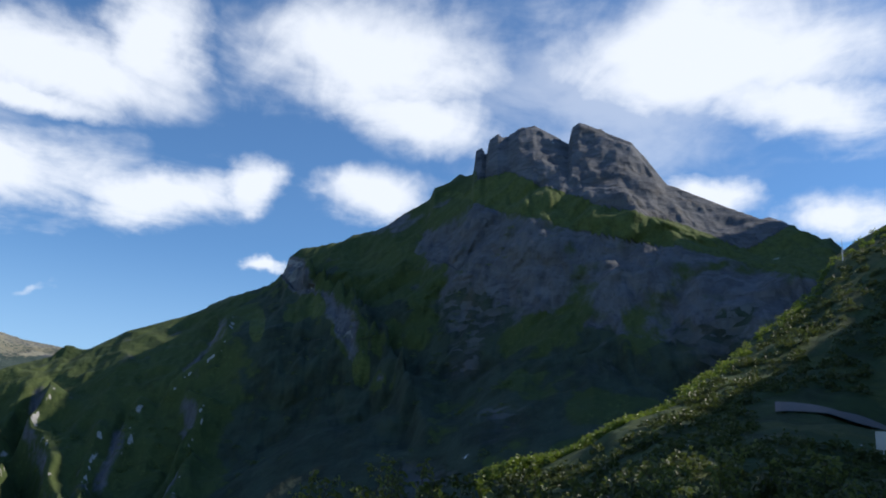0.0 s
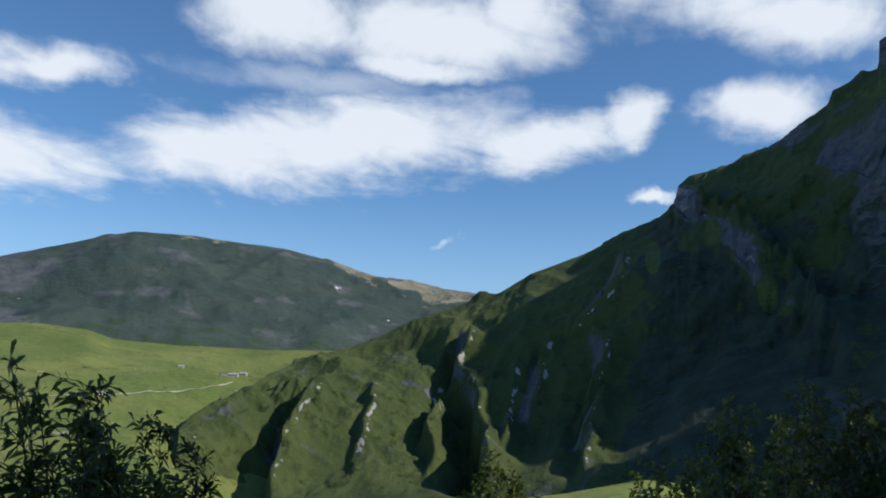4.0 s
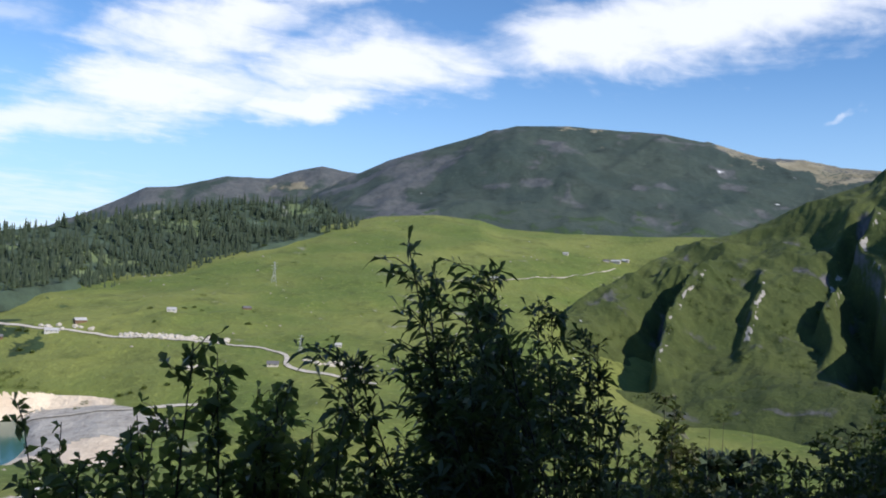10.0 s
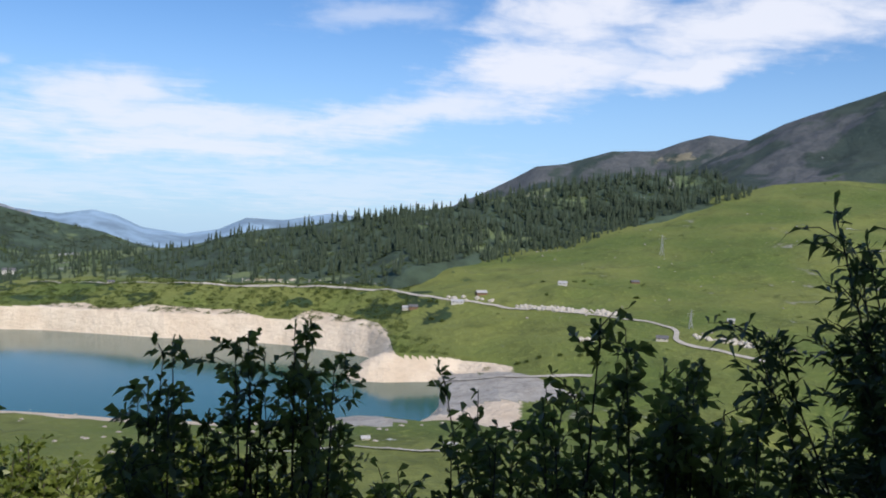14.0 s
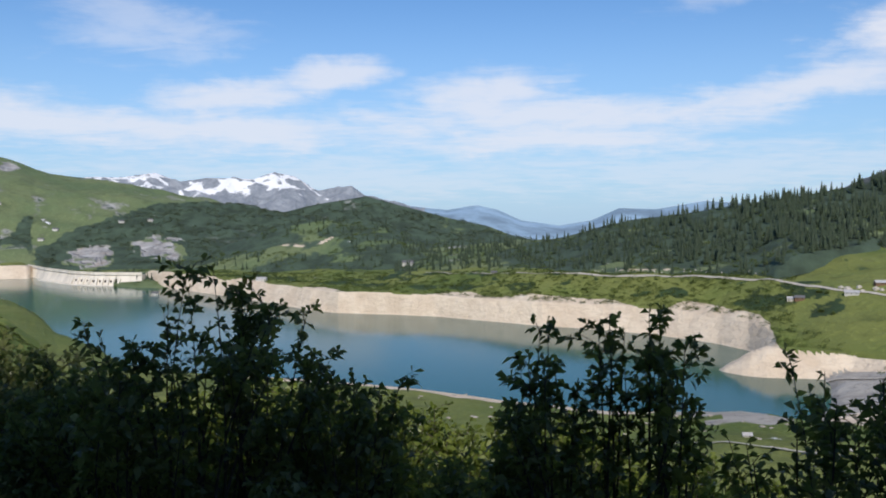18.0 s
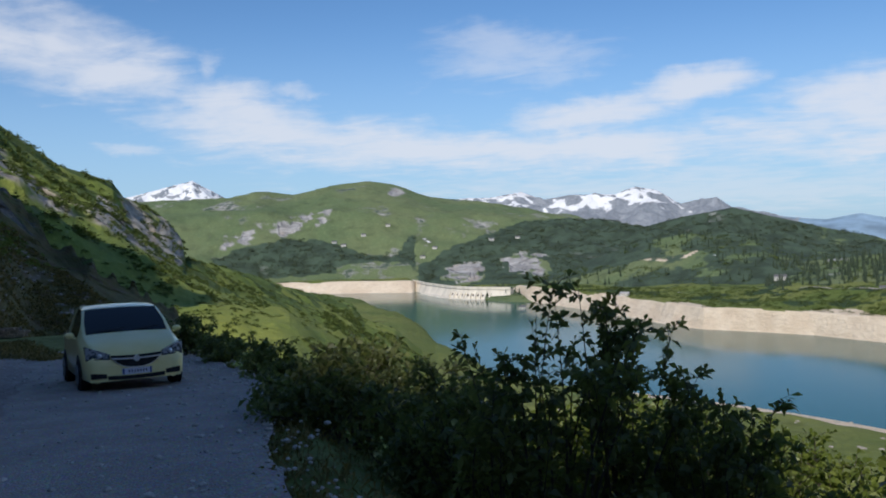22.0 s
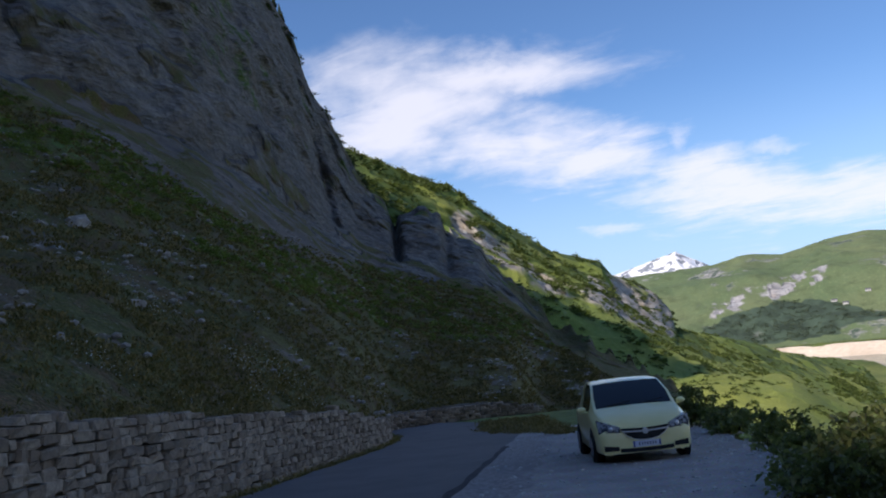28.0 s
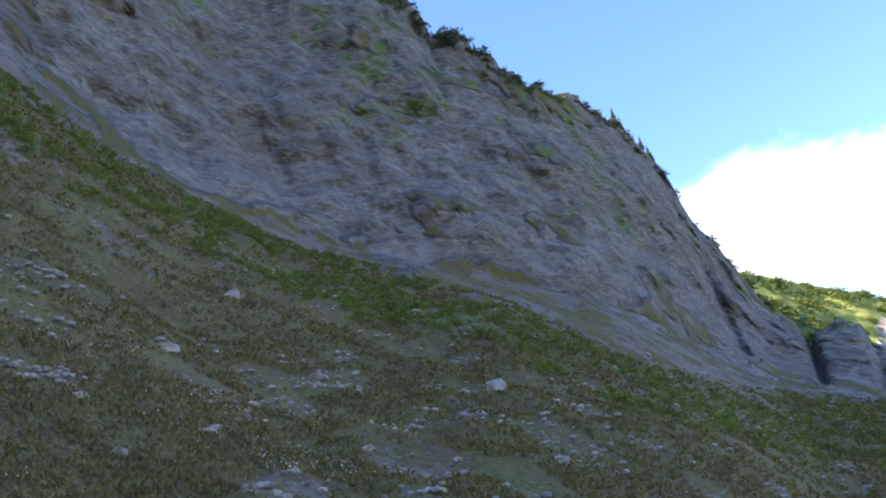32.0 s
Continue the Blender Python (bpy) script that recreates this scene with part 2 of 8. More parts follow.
def craggy(m, c, scale):
    """Blocks, cracks and thin slanting beds of bare rock."""
    warp = m.t.nodes.new("ShaderNodeVectorMath")
    warp.operation = "MULTIPLY_ADD"
    n = m.t.nodes.new("ShaderNodeTexNoise")
    n.inputs["Scale"].default_value, n.inputs["Detail"].default_value = 0.5 / scale, 3
    m.link(m.pos, n.inputs["Vector"])
    m.link(n.outputs["Color"], warp.inputs[0])
    warp.inputs[1].default_value = (0.9 * scale, 0.9 * scale, 0.6 * scale)
    m.link(m.pos, warp.inputs[2])
    flat = m.t.nodes.new("ShaderNodeMapping")
    flat.inputs["Rotation"].default_value = (0.30, -0.35, 0.3)
    flat.inputs["Scale"].default_value = (0.7, 0.7, 1.7)
    m.link(warp.outputs[0], flat.inputs["Vector"])
    total = None
    for s, w in ((0.35, 1.0), (1.1, 0.55), (3.2, 0.3)):
        v = m.t.nodes.new("ShaderNodeTexVoronoi")
        v.inputs["Scale"].default_value = s / scale
        m.link(flat.outputs[0], v.inputs["Vector"])
        part_h = m.op("MULTIPLY", m.op("ADD", m.op("MULTIPLY", v.outputs["Distance"], 0.7), m.op("MULTIPLY", v.outputs["Color"], 0.8)), w)
        total = part_h if total is None else m.op("ADD", total, part_h)
    tone = m.t.nodes.new("ShaderNodeSeparateColor")
    m.link(v.outputs["Color"], tone.inputs[0])
    return total, tone.outputs[1]


def land(name, scale, grass, grass2, rock, rock2, wood=(0.022, 0.040, 0.016), bump=1.0, bed=(1.0, 1.0, 0.35), blocks=0.0, earth=None, sand=((0.62, 0.51, 0.39), (0.74, 0.64, 0.51)), grain=1.0, turf=None):
    """Mountain ground: grass, rock, bare earth, woods and snow by masks of the terrain. scale: metres of its grain."""
    m = Mat(name, 0.95)
    big, mid, small = m.noise(0.25 / scale, 5), m.noise(1.0 / scale, 6, 0.62), m.noise(6.0 / scale, 4, 0.7)
    g = m.mix(m.ramp(big, 0.35, 0.65), grass, grass2)
    g = m.mix(m.ramp(mid, 0.45, 0.75, 0, 0.7), g, tuple(v * 0.5 for v in grass))
    g = m.mix(m.ramp(small, 0.52, 0.72, 0, 0.55), g, tuple(min(1, v * 1.5) for v in grass2))
    if earth:
        g = m.mix(m.ramp(m.noise(2.2 / scale, 5, 0.65, None, 0.5), 0.46, 0.62, 0, 0.85), g, earth)
        g = m.mix(m.ramp(m.noise(40.0 / scale, 4, 0.7), 0.42, 0.62, 0, 0.75), g, tuple(v * 0.42 for v in grass))
        g = m.mix(m.ramp(m.noise(22.0 / scale, 4, 0.7), 0.60, 0.68, 0, 0.6), g, (0.30, 0.275, 0.235))
    # brighter grass, for ledges whose sunlight is painted in
    if turf:
        g = m.mix(m.ramp(m.op("ADD", m.attr("turf"), m.op("MULTIPLY", m.op("SUBTRACT", mid, 0.5), 0.9)), 0.3, 0.7), g, m.mix(m.ramp(small, 0.4, 0.7), turf, tuple(v * 0.6 for v in turf)))
    streak = m.noise(1.6 / scale, 6, 0.68, bed, 0.6)
    r = m.mix(m.ramp(streak, 0.35, 0.68), rock, rock2)
    r = m.mix(m.ramp(small, 0.5, 0.7, 0, 0.6), r, tuple(v * 0.55 for v in rock))
    c = m.mix(m.ramp(m.op("ADD", m.attr("rock"), m.op("MULTIPLY", m.op("SUBTRACT", mid, 0.5), 1.3)), 0.35, 0.65), g, r)
    dark_sand = tuple(v * 0.78 for v in sand[0])
    sand = m.mix(m.ramp(mid, 0.3, 0.7), *sand)
    sand = m.mix(m.ramp(m.noise(4.0 / scale, 5, 0.65, (0.7, 0.7, 3.0), 0.6), 0.46, 0.66, 0, 0.4), sand, dark_sand)
    c = m.mix(m.ramp(m.op("ADD", m.attr("sand"), m.op("MULTIPLY", m.op("SUBTRACT", small, 0.5), 0.8)), 0.4, 0.6), c, sand)
    w = m.mix(m.ramp(mid, 0.35, 0.65), wood, tuple(v * 1.9 for v in wood))
    c = m.mix(m.ramp(m.op("ADD", m.attr("wood"), m.op("MULTIPLY", m.op("SUBTRACT", mid, 0.5), 1.5)), 0.4, 0.6), c, w)
    c = m.mix(m.ramp(m.op("ADD", m.attr("snow"), m.op("MULTIPLY", m.op("SUBTRACT", mid, 0.5), 2.2)), 0.45, 0.6), c, (0.85, 0.87, 0.9))
    h = m.op("ADD", m.op("MULTIPLY", mid, 0.7), m.op("MULTIPLY", small, 0.3))
    if blocks:
        b, tone = craggy(m, c, scale * grain)
        rocky = m.ramp(m.attr("rock"), 0.5, 0.9)
        h = m.op("ADD", h, m.op("MULTIPLY", m.op("MULTIPLY", b, rocky), blocks))
        c = m.mix(m.op("MULTIPLY", m.ramp(tone, 0.3, 1.0), m.op("MULTIPLY", rocky, 0.55)), c, tuple(min(0.6, v * 1.35) for v in rock2))
        c = m.mix(m.op("MULTIPLY", m.ramp(b, 1.0, 2.1), m.op("MULTIPLY", rocky, 0.4)), c, tuple(v * 0.45 for v in rock))
        c = m.mix(m.op("MULTIPLY", m.ramp(m.noise(0.9 / scale, 4, 0.6), 0.52, 0.68), m.op("MULTIPLY", rocky, 0.4)), c, (rock2[0] * 0.82, rock2[1] * 0.66, rock2[2] * 0.5))
    m.color(c)
    m.bump(h, scale * 0.22 * bump, 0.8)
    return m.m


MEADOW = land("meadow_ground", 40, (0.110, 0.156, 0.036), (0.190, 0.216, 0.060), (0.34, 0.32, 0.29), (0.48, 0.46, 0.42))
# the blue cast of this rock is haze put into its colour
ROC = land("rocky_mountain", 40, (0.050, 0.072, 0.022), (0.074, 0.096, 0.030), (0.090, 0.094, 0.108), (0.150, 0.152, 0.166), (0.026, 0.036, 0.024), blocks=0.8, sand=((0.30, 0.29, 0.27), (0.44, 0.42, 0.39)), turf=(0.098, 0.124, 0.038))
# the shade lying over the dome is put into these dark colours
DOME = land("dark_mountain", 70, (0.038, 0.060, 0.054), (0.056, 0.078, 0.064), (0.078, 0.090, 0.098), (0.120, 0.126, 0.130), sand=((0.19, 0.172, 0.118), (0.30, 0.275, 0.20)))
# the valley haze is put into these blue ground colours
HAZY = land("haze_tinted_ground", 300, (0.20, 0.29, 0.37), (0.22, 0.31, 0.39), (0.24, 0.32, 0.40), (0.27, 0.35, 0.43), (0.17, 0.25, 0.33), 0.3)
# grey-blue rock and greens carry the haze of distance in their colour
FAR = land("haze_tinted_range", 90, (0.11, 0.15, 0.12), (0.14, 0.18, 0.15), (0.22, 0.25, 0.29), (0.34, 0.37, 0.41), (0.07, 0.10, 0.10))
# a little blue haze is mixed into the greens of these hills
GREENHILL = land("green_hill", 50, (0.118, 0.170, 0.080), (0.165, 0.205, 0.098), (0.27, 0.27, 0.275), (0.50, 0.485, 0.47), (0.036, 0.056, 0.038), blocks=0.5)
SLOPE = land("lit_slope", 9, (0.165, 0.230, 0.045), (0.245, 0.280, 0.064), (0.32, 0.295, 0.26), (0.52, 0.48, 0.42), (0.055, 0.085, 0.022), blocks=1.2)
CLIFF = land("cliff_ground", 4, (0.118, 0.118, 0.034), (0.195, 0.168, 0.062), (0.134, 0.122, 0.112), (0.245, 0.224, 0.198), (0.052, 0.084, 0.020), 1.2, (0.9, 0.9, 1.4), 1.5, (0.165, 0.102, 0.058),
             ((0.150, 0.126, 0.108), (0.225, 0.186, 0.156)), 0.5)
# darker copy of the lit slope's ground, with the hillside's shade put in
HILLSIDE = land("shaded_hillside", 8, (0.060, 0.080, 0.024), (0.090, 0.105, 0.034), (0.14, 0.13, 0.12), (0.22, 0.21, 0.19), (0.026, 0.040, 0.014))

# ---- terrain tools ----
def vnoise(x, y, z, seed=0):
    """Smooth value noise in -1..1 for arrays."""
    xi, yi, zi = np.floor(x), np.floor(y), np.floor(z)
    fx, fy, fz = x - xi, y - yi, z - zi
    fx, fy, fz = (f * f * f * (f * (f * 6 - 15) + 10) for f in (fx, fy, fz))

    def h(a, b, c):
        n = (a.astype(np.int64) * 374761393 + b.astype(np.int64) * 668265263 + c.astype(np.int64) * 2147483647 + seed * 974711) & 0x7FFFFFFF
        n = ((n ^ (n >> 13)) * 1274126177) & 0x7FFFFFFF
        n = ((n ^ (n >> 16)) * 362437) & 0x7FFFFFFF
        return (n & 0xFFFF) / 32767.5 - 1.0

    out = 0
    for i in (0, 1):
        for j in (0, 1):
            for k in (0, 1):
                w = (fx if i else 1 - fx) * (fy if j else 1 - fy) * (fz if k else 1 - fz)
                out = out + w * h(xi + i, yi + j, zi + k)
    return out


def fbm(x, y, z, size, octaves=5, gain=0.5, seed=0):
    total, amp, s = 0, 1.0, 1.0 / size
    for o in range(octaves):
        total = total + amp * vnoise(x * s, y * s, z * s, seed + o)
        amp, s = amp * gain, s * 2.03
    return total


def ridged(x, y, z, size, octaves=4, seed=0):
    total, amp, s = 0, 1.0, 1.0 / size
    for o in range(octaves):
        total = total + amp * (1 - 2 * np.abs(vnoise(x * s, y * s, z * s, seed + o)))
        amp, s = amp * 0.5, s * 2.1
    return total


def smooth(x, a, b):
    t = np.clip((x - a) / (b - a), 0, 1)
    return t * t * (3 - 2 * t)


GRIDS = {}


def sheet(name, X, Y, Z, material, masks, wrap=False):
    """A grid of points as one mesh with the ground's masks."""
    rows, cols = X.shape
    idx = np.arange(rows * cols).reshape(rows, cols)
    if wrap:
        idx = np.concatenate([idx, idx[:, :1]], 1)
    quads = np.stack([idx[:-1, :-1], idx[:-1, 1:], idx[1:, 1:], idx[1:, :-1]], -1).reshape(-1, 4)
    me = bpy.data.meshes.new(name)
    me.vertices.add(rows * cols)
    me.vertices.foreach_set("co", np.stack([X, Y, Z], -1).astype(np.float32).ravel())
    me.loops.add(quads.size)
    me.loops.foreach_set("vertex_index", quads.astype(np.int32).ravel())
    me.polygons.add(len(quads))
    me.polygons.foreach_set("loop_start", np.arange(0, quads.size, 4, dtype=np.int32))
    me.polygons.foreach_set("use_smooth", np.ones(len(quads), bool))
    me.update(calc_edges=True)
    for key in ("rock", "sand", "wood", "snow", "turf"):
        a = me.attributes.new(key, "FLOAT", "POINT")
        v = masks.get(key)
        a.data.foreach_set("value", (np.zeros(rows * cols) if v is None else np.broadcast_to(v, X.shape).ravel()).astype(np.float32))
    me.materials.append(material)
    GRIDS[name] = (X, Y, Z)
    return new(name, me)


def columns(table, az):
    """Nodes (r, z) interpolated over the azimuth. table: rows of azimuth, then r, elevation in degrees, ..."""
    t = np.array(table, float)
    R = np.stack([np.interp(az, t[:, 0], t[:, k]) for k in range(1, t.shape[1], 2)])
    E = np.stack([np.interp(az, t[:, 0], t[:, k]) for k in range(2, t.shape[1], 2)])
    return R, R * np.tan(np.radians(E))


def fan(table, az, counts):
    """Grid of a terrain from its node columns: counts quads between each pair of nodes."""
    R, Z = columns(table, az)
    rr, zz, kk = [], [], []
    for k, n in enumerate(counts):
        for i in range(n):
            f = i / n
            rr.append(R[k] * (1 - f) + R[k + 1] * f)
            zz.append(Z[k] * (1 - f) + Z[k + 1] * f)
            kk.append(np.full(len(az), k + f))
    rr.append(R[-1]), zz.append(Z[-1]), kk.append(np.full(len(az), float(len(counts))))
    r, z, k = np.array(rr), np.array(zz), np.array(kk)
    A = np.radians(az)[None, :]
    return -np.sin(A) * r, np.cos(A) * r, z, r, k, np.broadcast_to(az[None, :], r.shape)


def spread(nodes, az):
    """A smooth curve through (azimuth, value) pairs."""
    n = np.array(nodes, float).reshape(-1, 2)
    return np.interp(az, n[:, 0], n[:, 1])


# the road runs along U, the hill rises along V
ROAD_AZ = 136.6
UX, UY = -math.sin(radians(ROAD_AZ)), math.cos(radians(ROAD_AZ))
VX, VY = -UY, UX
VX, VY = (0.727, -0.687)


def along(x, y):
    return x * UX + y * UY, x * VX + y * VY


def bench(u):
    """Height of the road and the lay-by."""
    return -1.66 - 0.066 * u


# ---- ground, from the roadside to the far shore ----
LAKE_Z = -155.0
FULL_Z = -125.0


def lake_side(az):
    near = spread([-60, 640, 50, 640, 62, 640, 66, 670, 72, 700, 80, 680, 87, 711, 92, 752, 111, 897, 114.7, 1140, 117, 1550, 119.4, 1820, 124, 2300, 130, 2330], az)
    far = spread([-60, 650, 50, 655, 58, 760, 62, 845, 66, 880, 69.9, 930, 71.6, 1011, 73.4, 1052, 77.1, 1107, 80.8, 1145, 84.4, 1172, 88, 1220, 91.2, 1272, 94.2, 1300, 97.7, 1330,
                  99.4, 1372, 101.2, 1455, 104.7, 1634, 108.5, 1850, 109.7, 1965, 112.3, 2010, 113.6, 2070, 115, 2225, 115.8, 2300, 116.1, 2228, 124, 2334, 130, 2350], az)
    return near, far


azs = np.concatenate([np.arange(-60, 12, 0.4), np.arange(12, 135, 0.16), np.arange(135, 300, 0.8)])
near, far = lake_side(azs)
wet = smooth(azs, 66, 69) * (1 - smooth(azs, 124, 128))
shelf = spread([50, -143, 60, -139, 63, -141, 66, -149, 70, -152], azs)
deep = (LAKE_Z - 18) * wet + (shelf - 1) * (1 - wet)
n = len(azs)
el = lambda r, e: r * np.tan(np.radians(e))
crest_el = spread([-60, 0, 0, 1.0, 12, 2.0, 20, 2.9, 23, 2.75, 26, 2.62, 30, 2.5, 34.3, 2.46, 38.3, 2.66, 39.8, 3.07, 42.8, 3.28, 46.4, 3.03, 49.6, 2.3, 53.7, 1.2, 58, 0.0,
                   64, -1.6, 70, -3.0, 80, -3.4, 100, -3.6, 112, -3.6, 130, -3.0], azs)
crest_r = spread([-60, 1500, 12, 1650, 30, 1900, 46, 1950, 54, 1800, 60, 1650, 66, 1400, 74, 1450, 90, 1750, 104, 2050, 110, 2300, 116, 2560, 130, 2700], azs)
mid_el = spread([-60, -9, 12, -9.0, 20, -8.6, 26, -8.4, 30, -7.4, 33, -5.6, 36, -4.0, 40, -3.4, 50, -3.6, 60, -4.0, 66, -4.7, 74, -4.3, 86, -4.25, 94, -4.3, 100, -4.2, 107, -3.85, 109.5, -4.0, 115.5, -3.85, 116.4, -3.05, 130, -2.95], azs)
mid_r = spread([-60, 1000, 30, 1150, 50, 1150, 60, 1100, 66, 1080, 74, 1200, 86, 1330, 94, 1480, 100, 1620, 107, 1850, 110, 2120, 115.5, 2420, 116.4, 2400, 130, 2560], azs)
nodes_r = [np.full(n, 1.2), np.full(n, 30.0), np.full(n, 90.0), np.full(n, 280.0), near - 60, near, near + 0.35 * (far - near), near + 0.7 * (far - near),
           far, far + 22 + spread([66, 0, 70, 24, 71.6, 14, 76, 6, 81, -2, 88, -6, 94, -14, 97.6, -8, 99, 16, 101, 30, 104, 14, 107, 14], azs), mid_r, crest_r, crest_r * 1.06, np.full(n, 4800.0)]
flat = np.where(wet > 0.5, FULL_Z, -132.0)
nodes_z = [np.full(n, -1.7), np.full(n, -18.0), np.full(n, -42.0), np.full(n, -104.0), spread([70, -138, 77, -146, 108, -146, 113, -138], azs), LAKE_Z * wet + (1 - wet) * -147, deep, deep,
           LAKE_Z * wet + (1 - wet) * shelf, spread([50, -138, 60, -135, 69, -134, 72.5, FULL_Z, 109.2, FULL_Z, 109.8, -140, 115.4, -140, 116.1, FULL_Z], azs), el(mid_r, mid_el), el(crest_r, crest_el), el(crest_r * 1.06, crest_el) - 12,
           np.full(n, -260.0)]
counts = [36, 14, 18, 16, 8, 10, 8, 10, 14, 26, 60, 6, 4]
rr, zz, kk = [], [], []
for k, c in enumerate(counts):
    for i in range(c):
        f = i / c
        if k == 0:
            rr.append(1.2 * (nodes_r[1] / 1.2) ** f)
            zz.append(np.zeros(n))
        else:
            rr.append(nodes_r[k] * (1 - f) + nodes_r[k + 1] * f)
            zz.append(nodes_z[k] * (1 - f) + nodes_z[k + 1] * f)
        kk.append(np.full(n, k + f))
rr.append(nodes_r[-1]), zz.append(nodes_z[-1]), kk.append(np.full(n, float(len(counts))))
r, z, k = np.array(rr), np.array(zz), np.array(kk)
A = np.radians(azs)[None, :]
X, Y = -np.sin(A) * r, np.cos(A) * r
AZ = np.broadcast_to(azs[None, :], r.shape)
U, V = along(X, Y)
edge = -2.0 - 1.2 * smooth(U, 3, 18)
local = bench(np.clip(U, -60, 60)) - 0.05 - 0.22 * np.clip(U - 58, 0, 60) - 0.66 * np.maximum(0, edge - V) + -0.12 * np.clip(V - 9.5 - 0.013 * np.clip(U - 30, 0, 60) ** 2, 0, 40)
local = local + (0.12 * fbm(X, Y, z * 0, 1.7, 4)) * smooth(edge - V, 0.0, 1.0)
w = smooth(np.log(r), math.log(28), math.log(95)) * smooth(-(V + 3), 2, 25)
z = local * (1 - w) + z * w
amp = smooth(r, 60, 300) * (1 - smooth(k, 4.2, 5.0) * (1 - smooth(k, 8.6, 9.6)) * smooth(AZ, 58, 66))
z = z + amp * (3.5 * fbm(X, Y, z * 0, 130, 5, 0.5, 3) * (1 - 0.6 * smooth(k, 10.6, 11)) + 1.2 * ridged(X, Y, z * 0, 60, 3, 9) * smooth(AZ, 15, 30) * (k < 10.9))
# sandy spit into the head of the lake
spit_top = spread([64, -137, 67, -134, 70.5, -131.5, 71.6, -137, 73.0, -151, 74, -162, 76, -175], AZ)
spit_r = spread([66, 900, 70.5, 890, 73.5, 878], AZ)
spit_z = spit_top - 0.72 * np.maximum(0, spit_r - r - 4) - 0.3 * np.maximum(0, r - spit_r - 8) + 1.0 * fbm(X, Y, z * 0, 25, 3, 0.5, 17)
on_spit = (spit_z > z) & (AZ > 64) & (AZ < 75)
z = np.where(on_spit, spit_z, z)
bank = np.where((k > 7.9) & (k < 9.06 + 0.25 * vnoise(X / 60, Y / 60, z * 0, 5)), 1.0, 0.0) * smooth(AZ, 60, 64)
bank = np.maximum(bank, np.where((k > np.where(AZ > 112, 4.15, 4.5)) & (k < 7), 1.0, 0.0) * smooth(AZ, 57, 60))
bank = np.where(AZ < 70.5, bank * smooth(AZ, 60.5, 62.5), bank)
# bare river delta at the head of the lake
E = np.degrees(np.arctan2(z, r))
delta = (E > spread([55, -10.7, 60, -10.9, 66, -12.0, 72, -13.0, 77, -12.9], AZ) + 0.35 * vnoise(X / 40, Y / 40, z * 0, 6)) * (k > 3.2) * (k < 8.0) * smooth(AZ, 55, 60) * (1 - smooth(AZ, 74, 79))
delta = np.where(on_spit, 0.0, delta)
bank = np.where(delta > 0.3, 0.0, bank)
bank = np.maximum(bank, (AZ > 108.5) * (AZ < 116.2) * (k > 7.9) * (k < 9.9))
sand_top = spread([62, -8.98, 63, -8.95, 66.1, -8.68, 69.8, -8.5, 70.4, -7.0], AZ) + 0.08 * vnoise(X / 14, Y / 14, z * 0, 8)
bank = np.where((AZ < 70.4) & (E > sand_top), 0.0, np.where(on_spit, 1.0, bank))
woods = 0.7 * smooth(AZ, 63, 68) * smooth(k, 9.1, 9.4) * smooth(fbm(X, Y, z * 0, 45, 4, 0.6, 21), -0.1, 0.5)
stones = 0.30 * smooth(fbm(X, Y, z * 0, 45, 4, 0.6, 31), 0.55, 0.95) * (r > 300) * (AZ < 66)
stones = np.maximum(stones, delta)
ground = sheet("ground", X, Y, z, MEADOW, {"sand": bank, "wood": woods, "rock": stones})
tagged(ground, "green alpine meadow falling to a half-empty reservoir", "meadow", kind="structure")

# ---- lake ----
water = Mat("lake_water", 0.11)
water.color((0.018, 0.098, 0.082))
water.b.inputs["IOR"].default_value = 1.33
water.b.inputs["Specular IOR Level"].default_value = 0.29
water.bump(water.noise(0.35, 3, 0.6, (1, 1, 1)), 0.03, 0.2)
la = np.arange(56, 131, 0.5)
ln, lf = lake_side(la)
lr = np.stack([ln - 40, lf + 40])
LX, LY = -np.sin(np.radians(la)) * lr, np.cos(np.radians(la)) * lr
lake = sheet("lake", LX, LY, np.full(LX.shape, LAKE_Z), water.m, {})
tagged(lake, "calm turquoise reservoir water with a low level", "lake", kind="structure")


# ---- mountains ----
def mountain(name, table, step, counts, material, rough, label, category="mountain", masks=None, seed=1, size=200, ribs=0.0, rib_size=120, taper=True, kind="structure", crag=None, lift=None):
    az = np.arange(table[0][0], table[-1][0] + step / 2, step)
    X, Y, Z, r, k, AZ = fan(table, az, counts)
    top = len(counts) - 1
    hold = 1 - 0.82 * np.exp(-((k - top) / 0.10) ** 2) if taper else 1
    Z = Z + rough * hold * np.minimum(1, 0.1 + 4 * k) * fbm(X, Y, Z * 0.6, size, 6, 0.52, seed)
    if ribs:
        Z = Z + ribs * hold * np.minimum(1, k) * ridged(X, Y, Z * 0.25, rib_size, 4, seed + 40)
    if lift:
        Z = Z + lift(X, Y, Z, r, k, AZ)
    m = masks(X, Y, Z, r, k, AZ) if masks else {}
    if crag:
        d = 1 + crag(X, Y, Z, r, k) / r
        X, Y = X * d, Y * d
    ob = sheet(name, X, Y, Z, material, m)
    return tagged(ob, label, category, kind=kind)


